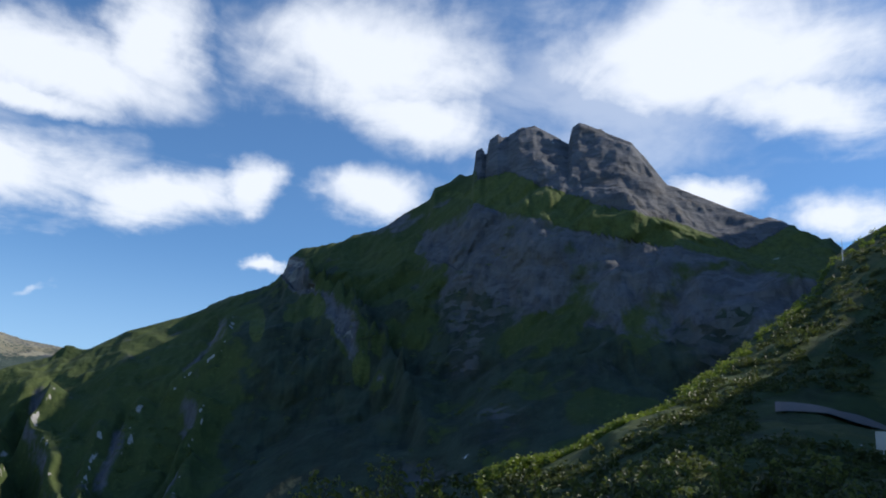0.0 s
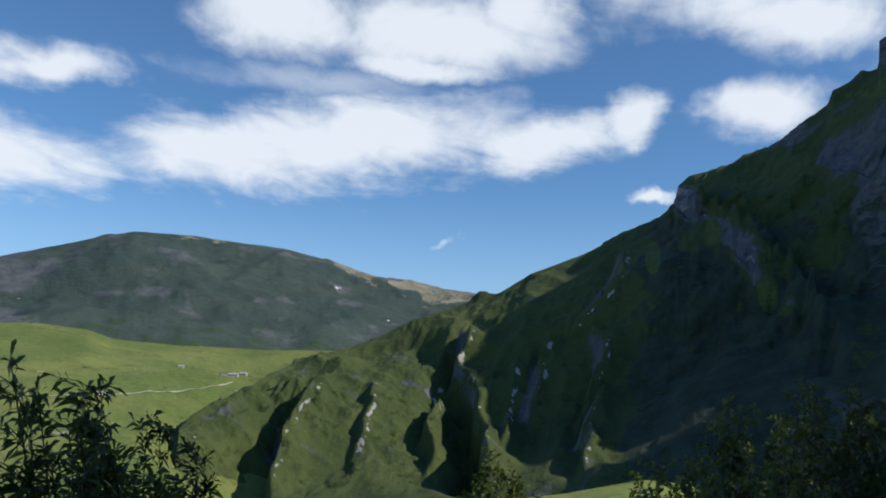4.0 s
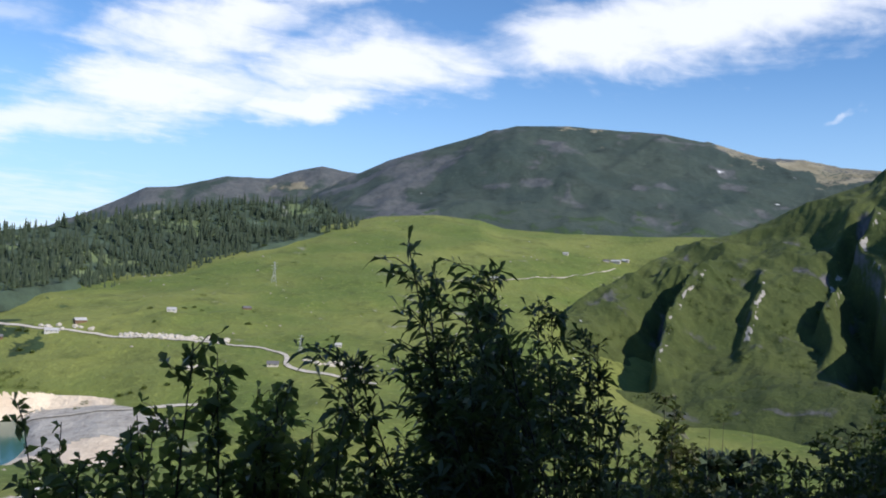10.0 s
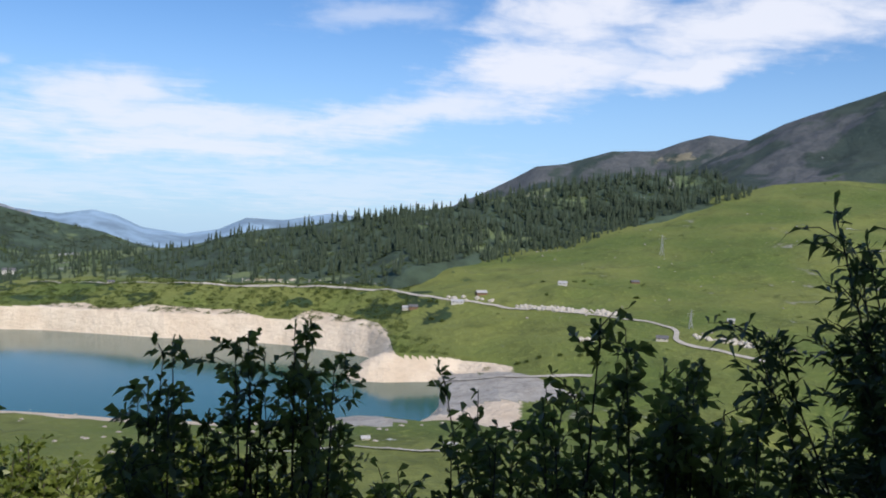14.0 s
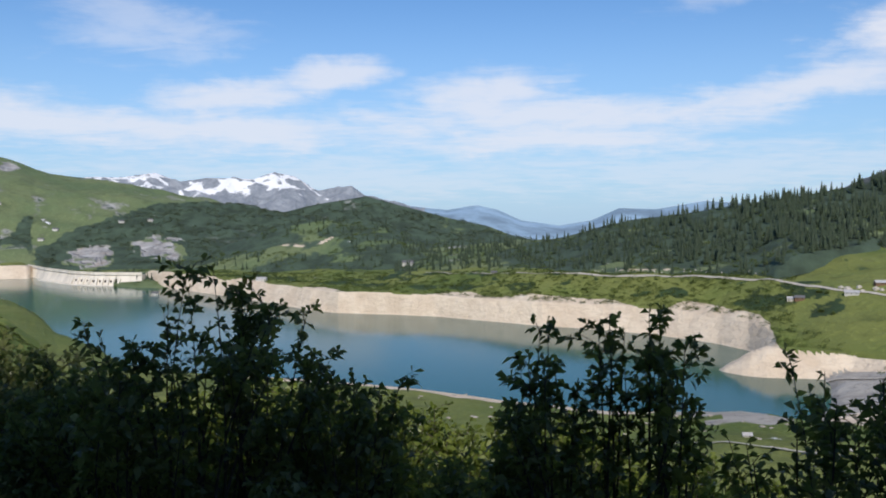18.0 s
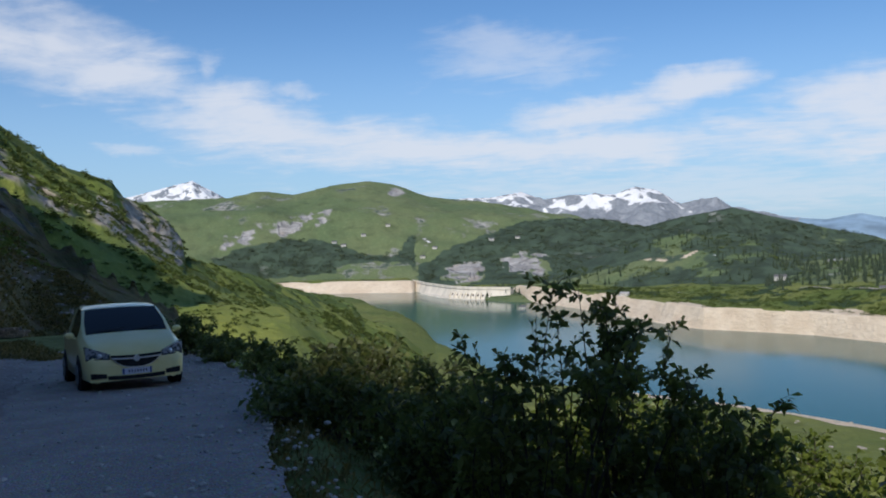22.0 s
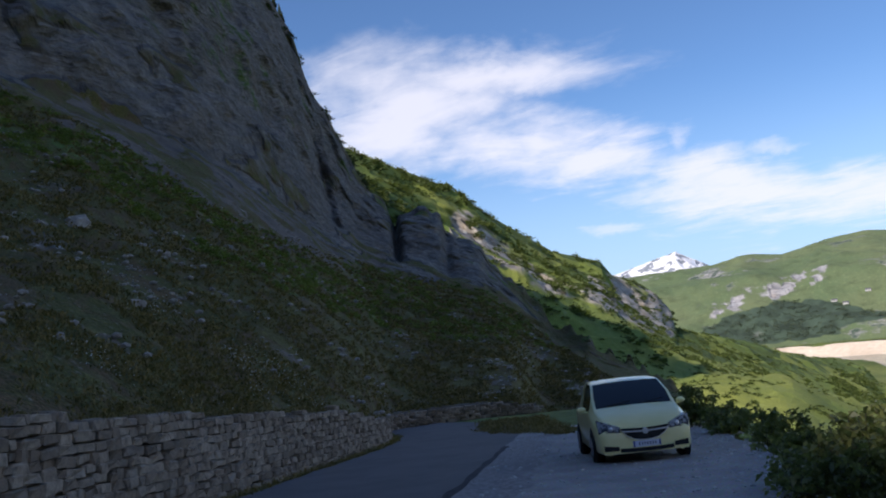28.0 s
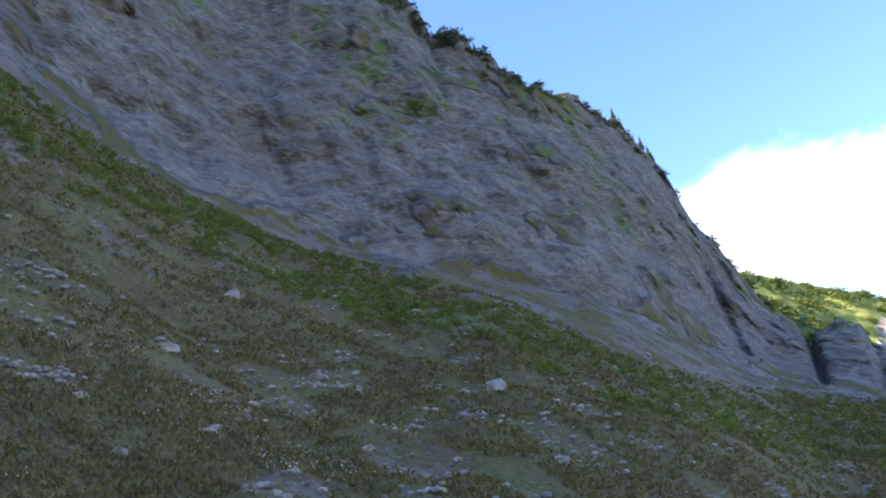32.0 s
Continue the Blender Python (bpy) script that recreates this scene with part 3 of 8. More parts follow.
ROC_SKY = [-42, 2, -36, 9, -33, 14.5, -31.9, 15.6, -29.7, 16.77, -28, 17.26, -26, 18.05, -23.9, 19.0, -22.1, 19.7, -20.7, 21.4, -19.7, 22.4, -17.9, 23.05, -16.2, 23.6, -15.7, 23.3,
           -15.5, 22.3, -14.8, 22.7, -13.1, 23.4, -12.0, 23.0, -11.3, 22.35, -10.6, 22.75, -10.0, 22.4, -9.85, 21.4, -9.5, 21.85, -9.1, 21.6, -9.0, 20.2, -7.8, 19.7, -6.4, 19.1,
           -6.1, 18.3, -4.3, 17.06, -2.1, 15.75, -0.5, 14.9]
ROC_SKY2 = [2.2, 14.4, 2.95, 13.8, 3.2, 12.4, 4.1, 11.85, 6.7, 10.67, 8.8, 9.54, 12.4, 8.11, 14.3, 6.85, 16, 6.25, 18.5, 5.4, 20.8, 4.29, 23.2, 3.08, 26, 2.3, 30, 0.5, 34, -2.5]


def roc_table():
    sk = ROC_SKY + ROC_SKY2
    rows = []
    for a in np.unique(np.concatenate([np.array(sk[0::2]), np.arange(-42, 34.1, 1.0)])):
        e = float(spread(sk, a))
        es = float(np.mean([spread(sk, a + d) for d in (-3, -2, -1, 0, 1, 2, 3)]))
        R = float(spread([-42, 1050, -32, 1180, -16, 1400, 3, 1600, 16, 1680, 26, 1550, 34, 1300], a))
        foot_r = float(spread([-42, 560, -20, 680, 0, 850, 15, 900, 26, 950, 34, 960], a))
        foot = float(spread([-42, -3, -15, -2.5, 0, -5.0, 12, -9.0, 20, -10.2, 34, -10.2], a))
        low = foot + (es - foot) * 0.42
        band = min(foot + (es - foot) * 0.83, e - 0.3)
        rows.append((a, foot_r, foot, foot_r + (R - foot_r) * 0.45, low, foot_r + (R - foot_r) * 0.72, band, R, e, R * 1.12, e - 1.6))
    return rows


def roc_masks(X, Y, Z, r, k, AZ):
    E = np.degrees(np.arctan2(Z, r))
    jag = fbm(X, Y, Z, 90, 4, 0.55, 77)
    top_rock = (E > spread([-34, 19, -27, 15.6, -22.8, 17.1, -18.4, 18.2, -15.3, 19.1, -11.6, 20.3, -9.5, 19.6, -8.5, 22, 40, 40], AZ)) * (AZ < -8.8)
    face = (E < spread([-34, 13, -29.6, 14.3, -22.8, 16.2, -15.4, 17.3, -11.7, 18.2, -9.5, 18.8, -6, 16.5, -3.8, 12, -3.5, 0], AZ)) * (E > spread([-34, 5, -25, 9.3, -19, 10.3, -15.5, 11.2, -11.8, 12.5, -9, 14, -5, 15], AZ)) * (1 - smooth(AZ + 1.6 * jag, -6.0, -3.0))
    d, env = rib_offset(SPUR, E, AZ, r, 0)
    knob = 1.15 * env * np.exp(-((d - 1.3) / spread([6, 1.7, 10, 1.5, 13, 0.9], E)) ** 2) + 0.9 * np.exp(-(((AZ - 2.4) / 0.8) ** 2 + ((E - 13.2) / 0.9) ** 2))
    knob = knob * (0.75 + 0.9 * jag)
    gully = smooth(ridged(X, Y, Z * 0.2, 75, 3, 91), 0.85, 1.35) * (AZ > 6) * 0.9
    edge = 0
    pale = 0
    for crest, w, h, bowl, wide in RIBS:
        d, env = rib_offset(crest, E, AZ, r, 0)
        edge = np.maximum(edge, np.exp(-((d - 0.35) / 0.5) ** 2) * (h > 15) * env)
        pale = np.maximum(pale, np.exp(-((d + 0.22) / 0.25) ** 2) * env * smooth(fbm(X, Y, Z, 14, 4, 0.65, 29), -0.1, 0.6))
    gully = np.maximum(gully * 0.4, 0.6 * edge * smooth(jag, -0.35, 0.2))
    band = (E > spread([-34, 13, -29.6, 14.3, -22.8, 16.2, -15.4, 17.3, -11.7, 18.2, -9.5, 18.8, -8.5, 19], AZ) - 0.3) * (E < spread([-34, 19, -27, 15.6, -22.8, 17.3, -18.4, 18.4, -15.3, 19.3, -11.6, 20.5, -9.5, 20, -8.5, 19], AZ)) * (AZ < -7)
    rock = np.maximum.reduce([top_rock * 1.0, face * (0.62 + 0.35 * jag), knob, gully, 0.35 + 0.5 * jag - 0.05 * np.abs(AZ + 8) * (AZ > -8)])
    # woods at the foot; on shoulder and right face this dark cover paints shade
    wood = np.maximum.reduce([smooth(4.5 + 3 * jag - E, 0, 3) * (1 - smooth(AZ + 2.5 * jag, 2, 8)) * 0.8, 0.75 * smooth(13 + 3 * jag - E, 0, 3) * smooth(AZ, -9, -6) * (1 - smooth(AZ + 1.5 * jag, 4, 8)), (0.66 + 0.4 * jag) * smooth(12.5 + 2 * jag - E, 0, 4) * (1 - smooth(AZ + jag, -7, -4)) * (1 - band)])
    # brighter turf paints the sun on the summit ledge and the spur
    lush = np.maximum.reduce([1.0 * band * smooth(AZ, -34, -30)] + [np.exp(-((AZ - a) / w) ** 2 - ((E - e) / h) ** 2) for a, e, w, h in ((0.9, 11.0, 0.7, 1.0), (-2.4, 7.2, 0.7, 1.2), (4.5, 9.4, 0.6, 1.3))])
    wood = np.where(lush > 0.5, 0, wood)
    rock = np.where(lush > 0.5, 0.1 * rock, rock)
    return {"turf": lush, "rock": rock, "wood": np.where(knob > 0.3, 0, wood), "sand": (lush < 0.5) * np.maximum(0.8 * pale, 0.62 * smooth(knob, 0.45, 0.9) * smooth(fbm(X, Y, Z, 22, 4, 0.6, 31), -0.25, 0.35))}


# crests of the ribs: bearing and elevation from their top down; half width; height
RIBS = [(((25.7, 0.7), (26.9, -0.7), (27.7, -3.5), (28.1, -5.0)), 0.5, 26, 74, 3.3), (((16.6, 4.3), (16.8, 2.7), (15.8, 0.5), (15.1, -1.8), (15.1, -3.6)), 0.5, 34, 62, 2.9),
        (((18.2, 0.7), (18.5, -1.9)), 0.4, 46, 0, 1), (((13.2, 2.4), (13.5, 0.1), (13.8, -2.2)), 0.35, 13, 5, 0.8), (((11.1, 4.1), (11.6, 1.9), (12.4, -1.2)), 0.4, 20, 12, 1.1),
        (((7.9, 4.4), (7.7, 2.8), (8.9, 0.2)), 0.5, 30, 13, 1.8), (((7.8, 0.0), (8.6, -3.0)), 0.4, 22, 12, 1.2), (((6.1, 9.6), (6.8, 7.8), (9.3, 5.2)), 0.6, 26, 14, 1.4),
        (((22.3, 0.5), (22.6, -2.0), (23.0, -3.6)), 0.3, 10, 8, 0.8), (((-5.0, 7.0), (-5.6, 5.5), (-7.0, 3.6)), 0.7, 26, 0, 1)]


SPUR = ((2.6, 14.1), (0.9, 12.6), (-0.9, 11.6), (-2.8, 9.4), (-4.7, 7.0))


def rib_offset(crest, E, AZ, r, h):
    """Degrees to the left of a crest, and how strong the rib is there."""
    c = np.array(crest[::-1])
    e = E + 0.6 * np.degrees(h / r)
    d = AZ - np.interp(e, c[:, 1], c[:, 0]) - 0.45 * vnoise(r / 60, AZ * 0.12, AZ * 0, 9) - 0.2 * vnoise(r / 22, AZ * 0.3, AZ * 0, 19)
    return d, smooth(e, c[0, 1] - 1.6, c[0, 1] + 0.4) * (1 - smooth(e, c[-1, 1] - 0.3, c[-1, 1] + 1.0))



def roc_ribs(X, Y, Z, r, k, AZ):
    """Steep-sided rock ribs that run down the grassy flank."""
    E = np.degrees(np.arctan2(Z, r))
    out = 0
    for crest, w, h, bowl, wide in RIBS:
        d, env = rib_offset(crest, E, AZ, r, h)
        out = out + h * env * np.where(d > 0, np.exp(-(d / (w * 0.8)) ** 2), np.exp(-np.abs(d / (w * 3.2)) ** 1.4))
        out = out - bowl * env * smooth(d, 0.05, 0.7) * np.exp(-np.maximum(d, 0) ** 2 / wide ** 2)
    knob = 14 * np.exp(-(((AZ - 0.5 + (E - 9) * 0.3) / 2.3) ** 2 + ((E - 9.5) / 4.0) ** 2)) * (0.3 + 1.3 * ridged(X, Y, Z * 0.3, 26, 4, 45))
    d, env = rib_offset(SPUR, E, AZ, r, 20)
    env = env * (1 - smooth(E, 12.2, 13.2))
    spur = 34 * env * np.where(d > 0, np.exp(-(d / 1.9) ** 2), np.exp(-(d / 0.45) ** 2)) * (0.75 + 0.5 * ridged(X, Y, Z * 0.3, 30, 4, 46))
    return out * (1 + 0.3 * vnoise(X / 45, Y / 45, Z / 45, 12)) + np.maximum(0.5 * knob, spur) * (k < 2.8)


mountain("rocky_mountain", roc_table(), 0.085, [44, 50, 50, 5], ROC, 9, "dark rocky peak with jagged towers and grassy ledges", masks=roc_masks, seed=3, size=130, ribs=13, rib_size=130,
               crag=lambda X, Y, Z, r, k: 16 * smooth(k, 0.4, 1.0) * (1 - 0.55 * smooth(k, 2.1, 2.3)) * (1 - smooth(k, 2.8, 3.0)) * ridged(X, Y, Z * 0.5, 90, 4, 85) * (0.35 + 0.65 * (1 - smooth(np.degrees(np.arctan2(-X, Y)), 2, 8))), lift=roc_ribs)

DOME_SKY = [6, 4.0, 12, 6.2, 15.6, 6.81, 19.2, 7.12, 22.6, 7.6, 25.1, 8.34, 28.4, 8.98, 31.3, 9.15, 34.2, 9.34, 37.7, 9.25, 39.7, 8.71, 43, 7.65, 45.9, 6.74, 48.3, 5.56, 52, 3.4, 56, 1.0]


def simple(sky, a0, a1, step, R, foot_r, foot_e, mid=0.5):
    return [(a, foot_r, foot_e, foot_r + (R - foot_r) * 0.5, foot_e + (float(spread(sky, a)) - foot_e) * mid, R, float(spread(sky, a)), R * 1.06, float(spread(sky, a)) - 1.2)
            for a in np.unique(np.concatenate([np.arange(a0, a1 + step / 2, step), [v for v in sky[0::2] if a0 < v < a1]]))]


def dome_masks(X, Y, Z, r, k, AZ):
    # sand paints the sunlight on the right shoulder and upper slopes
    return {"rock": 0.1 + 0.5 * fbm(X, Y, Z, 160, 5, 0.6, 5) + 0.5 * np.exp(-((AZ - 46) / 3.5) ** 2) + 0.35 * smooth(k, 1.5, 2.0) + 0.6 * (AZ < 24) * smooth(k, 1.8, 2.0),
            "wood": 0.4 * smooth(1.0 - k, -0.2, 0.6),
            "sand": 0.52 * smooth(k + 0.3 * fbm(X, Y, Z, 120, 4, 0.55, 15) - spread([14, 1.3, 19, 1.5, 24, 1.75, 30, 1.95], AZ), 0, 0.2) + 0.30 * smooth(fbm(X, Y, Z, 110, 5, 0.6, 25), 0.1, 0.7) * smooth(k, 1.2, 1.6)}


mountain("domed_mountain", simple(DOME_SKY, 6, 56, 1, 3600, 2300, 1.0), 0.16, [20, 30, 4], DOME, 26, "broad dark domed mountain with thin grass", masks=dome_masks, seed=8, size=420, ribs=14, rib_size=260)
RIDGE_SKY = [44, 5.2, 48.7, 5.75, 50.2, 5.96, 52, 5.55, 53.4, 5.03, 56.1, 4.97, 59.2, 4.11, 61, 3.92, 62.8, 2.92, 64.3, 2.12, 68, 0.4, 72, -1]
mountain("grey_ridge", simple(RIDGE_SKY, 44, 72, 1, 4200, 3000, -2.5), 0.16, [12, 24, 4], DOME, 18, "distant grey-green ridge with a pale scree bowl", seed=14, size=300, ribs=12, rib_size=200,
         masks=lambda X, Y, Z, r, k, AZ: {"rock": 0.45 + 0.5 * fbm(X, Y, Z, 200, 4, 0.6, 4), "sand": 0.75 * np.exp(-(((AZ - 51.8) / 1.5) ** 2 + ((np.degrees(np.arctan2(Z, r)) - 4.6) / 0.4) ** 2)) + 0.35 * fbm(X, Y, Z, 60, 3, 0.5, 3)})
# wooded hill beyond the lake
FOREST_SKY = [46, 2.2, 47.9, 2.5, 50.4, 3.6, 55.5, 3.3, 59.5, 2.7, 62.8, 2.0, 65.7, 1.3, 69.3, 0.7, 72.1, 0.25, 75.9, -0.35, 78.5, -0.65, 80.9, -1.2, 83.3, -1.9, 86.4, -2.0, 89.4, -2.3, 91.6, -2.5, 94, -3.2]
FOREST_FOOT = [46, 1.8, 48, 2.4, 53.2, 0.9, 55.3, -0.1, 59.3, -1.8, 63, -2.7, 64.8, -1.9, 69.8, -3.0, 70.3, -3.9, 74, -4.0, 81, -4.0, 86, -4.1, 94, -4.2]


def forest_rows():
    rows = []
    for a in np.arange(46, 94.1, 0.8):
        e, f = float(spread(FOREST_SKY, a)), float(spread(FOREST_FOOT, a)) - 0.25
        r0 = float(spread([46, 1880, 54, 1650, 60, 1420, 66, 1300, 70, 1180, 80, 1300, 94, 1500], a))
        R = float(spread([46, 2150, 60, 1900, 70, 1750, 80, 1800, 94, 1900], a))
        rows.append((a, r0 - 30, f - 1.0, r0, f, r0 + (R - r0) * 0.5, f + (e - f) * 0.5, R, e, R * 1.1, e - 1.5))
    return rows


FOREST_ROWS = forest_rows()
mountain("wooded_hill", FOREST_ROWS, 0.2, [2, 16, 16, 3], GREENHILL, 5, "hill covered in dark spruce woods above the lake", "hill", seed=21, size=120,
         masks=lambda X, Y, Z, r, k, AZ: {"wood": 0.75 + 0.4 * fbm(X, Y, Z, 120, 3, 0.5, 2) - 0.5 * smooth(AZ, 84, 90), "rock": 0.5 * smooth(fbm(X, Y, Z, 60, 3, 0.5, 62), 0.35, 0.6),
                                          "sand": 0.9 * np.exp(-(((np.degrees(np.arctan2(Z, r)) + 3.85 + 0.1 * vnoise(X / 20, Y / 20, Z * 0, 3)) / 0.13) ** 2)) * (AZ > 70.6) * (AZ < 81.5) * smooth(fbm(X, Y, Z * 0, 40, 3, 0.6, 13), -0.35, 0.1)})
KNOLL_SKY = [82, -4.2, 86, -3.2, 88.9, -2.3, 91.6, -2.2, 93.1, -1.73, 94.5, -0.95, 96.5, -0.72, 98, -0.6, 101.1, -0.9, 104, -2.0, 106.9, -2.9, 109.7, -4.3, 112, -5.0]
mountain("wooded_knoll", [(a, 1450 + (a - 82) * 14, -4.9, 1600 + (a - 82) * 15, -3.6 + 0.25 * (float(spread(KNOLL_SKY, a)) + 3.6), 1900 + (a - 82) * 10, float(spread(KNOLL_SKY, a)), 2200, float(spread(KNOLL_SKY, a)) - 1.2) for a in np.arange(82, 112.1, 0.7)],
         0.2, [8, 22, 3], GREENHILL, 5, "low knoll with woods and a pale quarried bench", "hill", seed=27, size=140,
         masks=lambda X, Y, Z, r, k, AZ: {"wood": 0.62 + 0.55 * fbm(X, Y, Z, 110, 4, 0.55, 6),
                                          "sand": 1.1 * np.exp(-(((np.degrees(np.arctan2(Z, r)) - spread([98, -1.75, 98.6, -2.05, 100, -2.28, 101.3, -2.1, 103, -1.98, 104.5, -2.25], AZ)) / spread([98, 0.08, 100.5, 0.1, 102, 0.22, 104.5, 0.15], AZ)) ** 2)) * (AZ > 98) * (AZ < 104.7)})
DARK_SKY = [84, -2.2, 86.5, -1.6, 87.9, -1.05, 90.5, -0.49, 93.4, 0.27, 95.8, 0.91, 98.9, 0.41, 101.5, -0.23, 104, -1.2, 106, -2.4, 108, -3.6]
mountain("dark_wooded_hill", simple(DARK_SKY, 84, 108, 1, 3100, 2500, -3.7), 0.2, [10, 20, 3], GREENHILL, 8, "dark wooded hill with small pale cliffs", "hill", seed=31, size=200,
         masks=lambda X, Y, Z, r, k, AZ: {"wood": 0.9 + 0.4 * fbm(X, Y, Z, 160, 3, 0.5, 9), "rock": 0.8 * np.exp(-(((AZ - 97.5) / 2.2) ** 2)) * smooth(fbm(X, Y, Z, 70, 3, 0.5, 3), 0.1, 0.4)})
HAZE_SKY = [66, -2, 70, 0.2, 74.2, 0.5, 77.2, -0.03, 79.5, 0.06, 81.2, -0.71, 83.3, -1.06, 85.8, -0.69, 87.2, -0.03, 88.6, 0.31, 90.5, 0.0, 91.5, 0.07, 94.5, 0.46, 97, 0.2]
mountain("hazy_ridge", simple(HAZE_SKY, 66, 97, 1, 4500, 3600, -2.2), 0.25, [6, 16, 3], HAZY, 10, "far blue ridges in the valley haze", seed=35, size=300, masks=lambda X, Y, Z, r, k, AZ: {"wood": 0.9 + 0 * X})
SNOW_SKY = [92, 0.0, 95.8, 0.9, 96.7, 1.57, 98.9, 1.22, 100.3, 2.14, 101.6, 2.43, 102.9, 1.96, 105.4, 2.04, 107.5, 1.79, 108.9, 2.32, 110.7, 2.04, 112.7, 2.03, 116, 1.8]
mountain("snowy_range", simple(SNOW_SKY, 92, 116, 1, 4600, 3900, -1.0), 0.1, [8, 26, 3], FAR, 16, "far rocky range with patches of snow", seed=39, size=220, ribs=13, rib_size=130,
         masks=lambda X, Y, Z, r, k, AZ: {"rock": 0.9 + 0 * X, "snow": 0.5 * smooth(k, 1.1, 1.5) * smooth(AZ, 97, 101) * (0.55 + 0.75 * ridged(X, Y, Z * 0.6, 80, 4, 7))})
PEAK_SKY = [126, 1.5, 127.9, 2.46, 128.9, 3.05, 129.8, 3.6, 130.4, 3.4, 131.4, 3.2, 133.7, 2.6, 137, 2.0]
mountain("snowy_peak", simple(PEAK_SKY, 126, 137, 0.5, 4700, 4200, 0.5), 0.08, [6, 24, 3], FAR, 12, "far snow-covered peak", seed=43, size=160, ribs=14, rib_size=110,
         masks=lambda X, Y, Z, r, k, AZ: {"rock": 0.9 + 0 * X, "snow": 0.34 + 0.42 * ridged(X, Y, Z * 0.6, 55, 4, 7)})
HILL_SKY = [98, -2.0, 101.4, -0.4, 105.4, 0.4, 108.6, 1.25, 112.6, 1.95, 115.2, 2.28, 116.9, 3.08, 118.7, 3.36, 120.9, 3.18, 123.5, 2.55, 125.7, 2.87, 128.2, 2.3, 131.4, 2.43, 134, 2.3, 140, 2.0]


def hill_wood(az, e):
    """Where woods stand on the green hill: a belt below the long scar, a tongue beside it, and all round the low cliffs."""
    belt = smooth(e, -2.75, -2.45) * (1 - smooth(e - spread([115, -0.6, 116, -0.2, 117, -1.3, 119, -1.4, 121, -0.7, 124, -0.1, 126.5, -0.7, 128.3, -1.2], az), -0.15, 0.2)) * smooth(az, 115.6, 116.2) * (1 - smooth(az, 128, 129.5))
    glade = smooth(az, 115.8, 116.6) * (1 - smooth(az, 120.8, 121.4)) * (1 - smooth(e, -1.9, -1.6))
    low = (1 - smooth(e - spread([98, 1.0, 105.4, 0.45, 108.7, 0.45, 111.3, -0.4, 114.3, -1.6, 115.8, -2.2], az), -0.15, 0.2)) * (1 - smooth(az, 115.4, 116.0))
    return np.maximum(belt * (1 - glade), low)


def hill_masks(X, Y, Z, r, k, AZ):
    E = np.degrees(np.arctan2(Z, r))
    j = fbm(X, Y, Z, 120, 4, 0.55, 51)
    scar = 1.1 * np.exp(-(((E - spread([121, 1.3, 121.7, 1.1, 123.9, 0.6, 126.3, 0.1, 128.5, -0.7], AZ)) / 0.5) ** 2)) * smooth(AZ, 120.8, 121.6) * (1 - smooth(AZ, 127.8, 128.8))
    low = 1.2 * np.exp(-(((AZ - 112.8) / 1.35) ** 4 + ((E + 2.85 + 0.1 * (AZ - 113)) / 0.62) ** 4)) + 1.1 * np.exp(-(((AZ - 108.6) / 1.6) ** 4 + ((E + 2.3 - 0.2 * (AZ - 108.6)) / 0.75) ** 4))
    low = low * (0.5 + 1.1 * smooth(fbm(X, Y, Z * 0.4, 45, 4, 0.6, 97), -0.35, 0.45))
    scar = scar * (0.55 + 1.0 * smooth(fbm(X, Y, Z * 0.4, 45, 4, 0.6, 98), -0.35, 0.45))
    cap = np.exp(-(((AZ - 117.0) / 0.6) ** 2 + ((E - 2.6) / 0.3) ** 2))
    wood = np.maximum(hill_wood(AZ, E + 0.25 * j), 0.45 * smooth(j, 0.4, 0.65))
    return {"rock": np.maximum.reduce([scar * (0.75 + 0.5 * j), low * (0.8 + 0.5 * j), cap, 0.15 + 0.4 * j]), "wood": np.where(low + scar > 0.45, 0, wood)}


mountain("green_hill", [(a, 2480 - (a < 118) * (118 - a) * 14, -3.6, 2700, -1.6, 3000, 0.45 * float(spread(HILL_SKY, a)), 3500, float(spread(HILL_SKY, a)), 3700, float(spread(HILL_SKY, a)) - 1.4) for a in np.arange(98, 140.1, 0.8)],
         0.14, [14, 14, 24, 3], GREENHILL, 12, "green pasture hill with pale cliffs and woods behind the dam", seed=47, size=240, ribs=7, rib_size=150, masks=hill_masks)

# ---- slopes on our side ----
LIT_SKY = [111, -10.6, 113, -9.9, 114.7, -8.8, 115.4, -7.9, 117.3, -6.3, 119.4, -5.5, 120.1, -4.5, 124.1, -3.4, 127, -2.25, 130.4, -1.2, 130.55, 0.0, 131.3, 1.1, 133.9, 2.7, 134.5, 3.6, 137.5, 4.6, 141, 7.2, 143.9, 9.6, 148, 11.8, 150.4, 13.0, 153, 14.2, 160, 17]


def lit_table():
    rows = []
    for a in np.unique(np.concatenate([np.arange(111, 160, 0.7), LIT_SKY[0::2]])):
        e = float(spread(LIT_SKY, a))
        R = float(spread([111, 780, 114.7, 950, 119, 900, 124, 700, 128, 545, 134, 400, 141, 330, 150, 260, 160, 240], a))
        e0 = float(spread([111, -24, 120, -15, 128, -10.2, 131, -8.4, 135, -6.4, 138, -5.6, 145, -5.0, 160, -4], a))
        e1 = float(spread([111, -17, 117, -11.5, 124, -7.2, 131, -5.2, 138, -2.0, 145, 1.5, 160, 5], a))
        es = float(np.mean([spread(LIT_SKY, a + d) for d in (-3, -1.5, 0, 1.5, 3)]))
        rows.append((a, 48, e0 - 4.0, 140, e1, 140 + (R - 140) * 0.55, min(e1 + (es - e1) * 0.55, e - 0.2), R, e, R * 1.12, e - 2.6))
    return rows


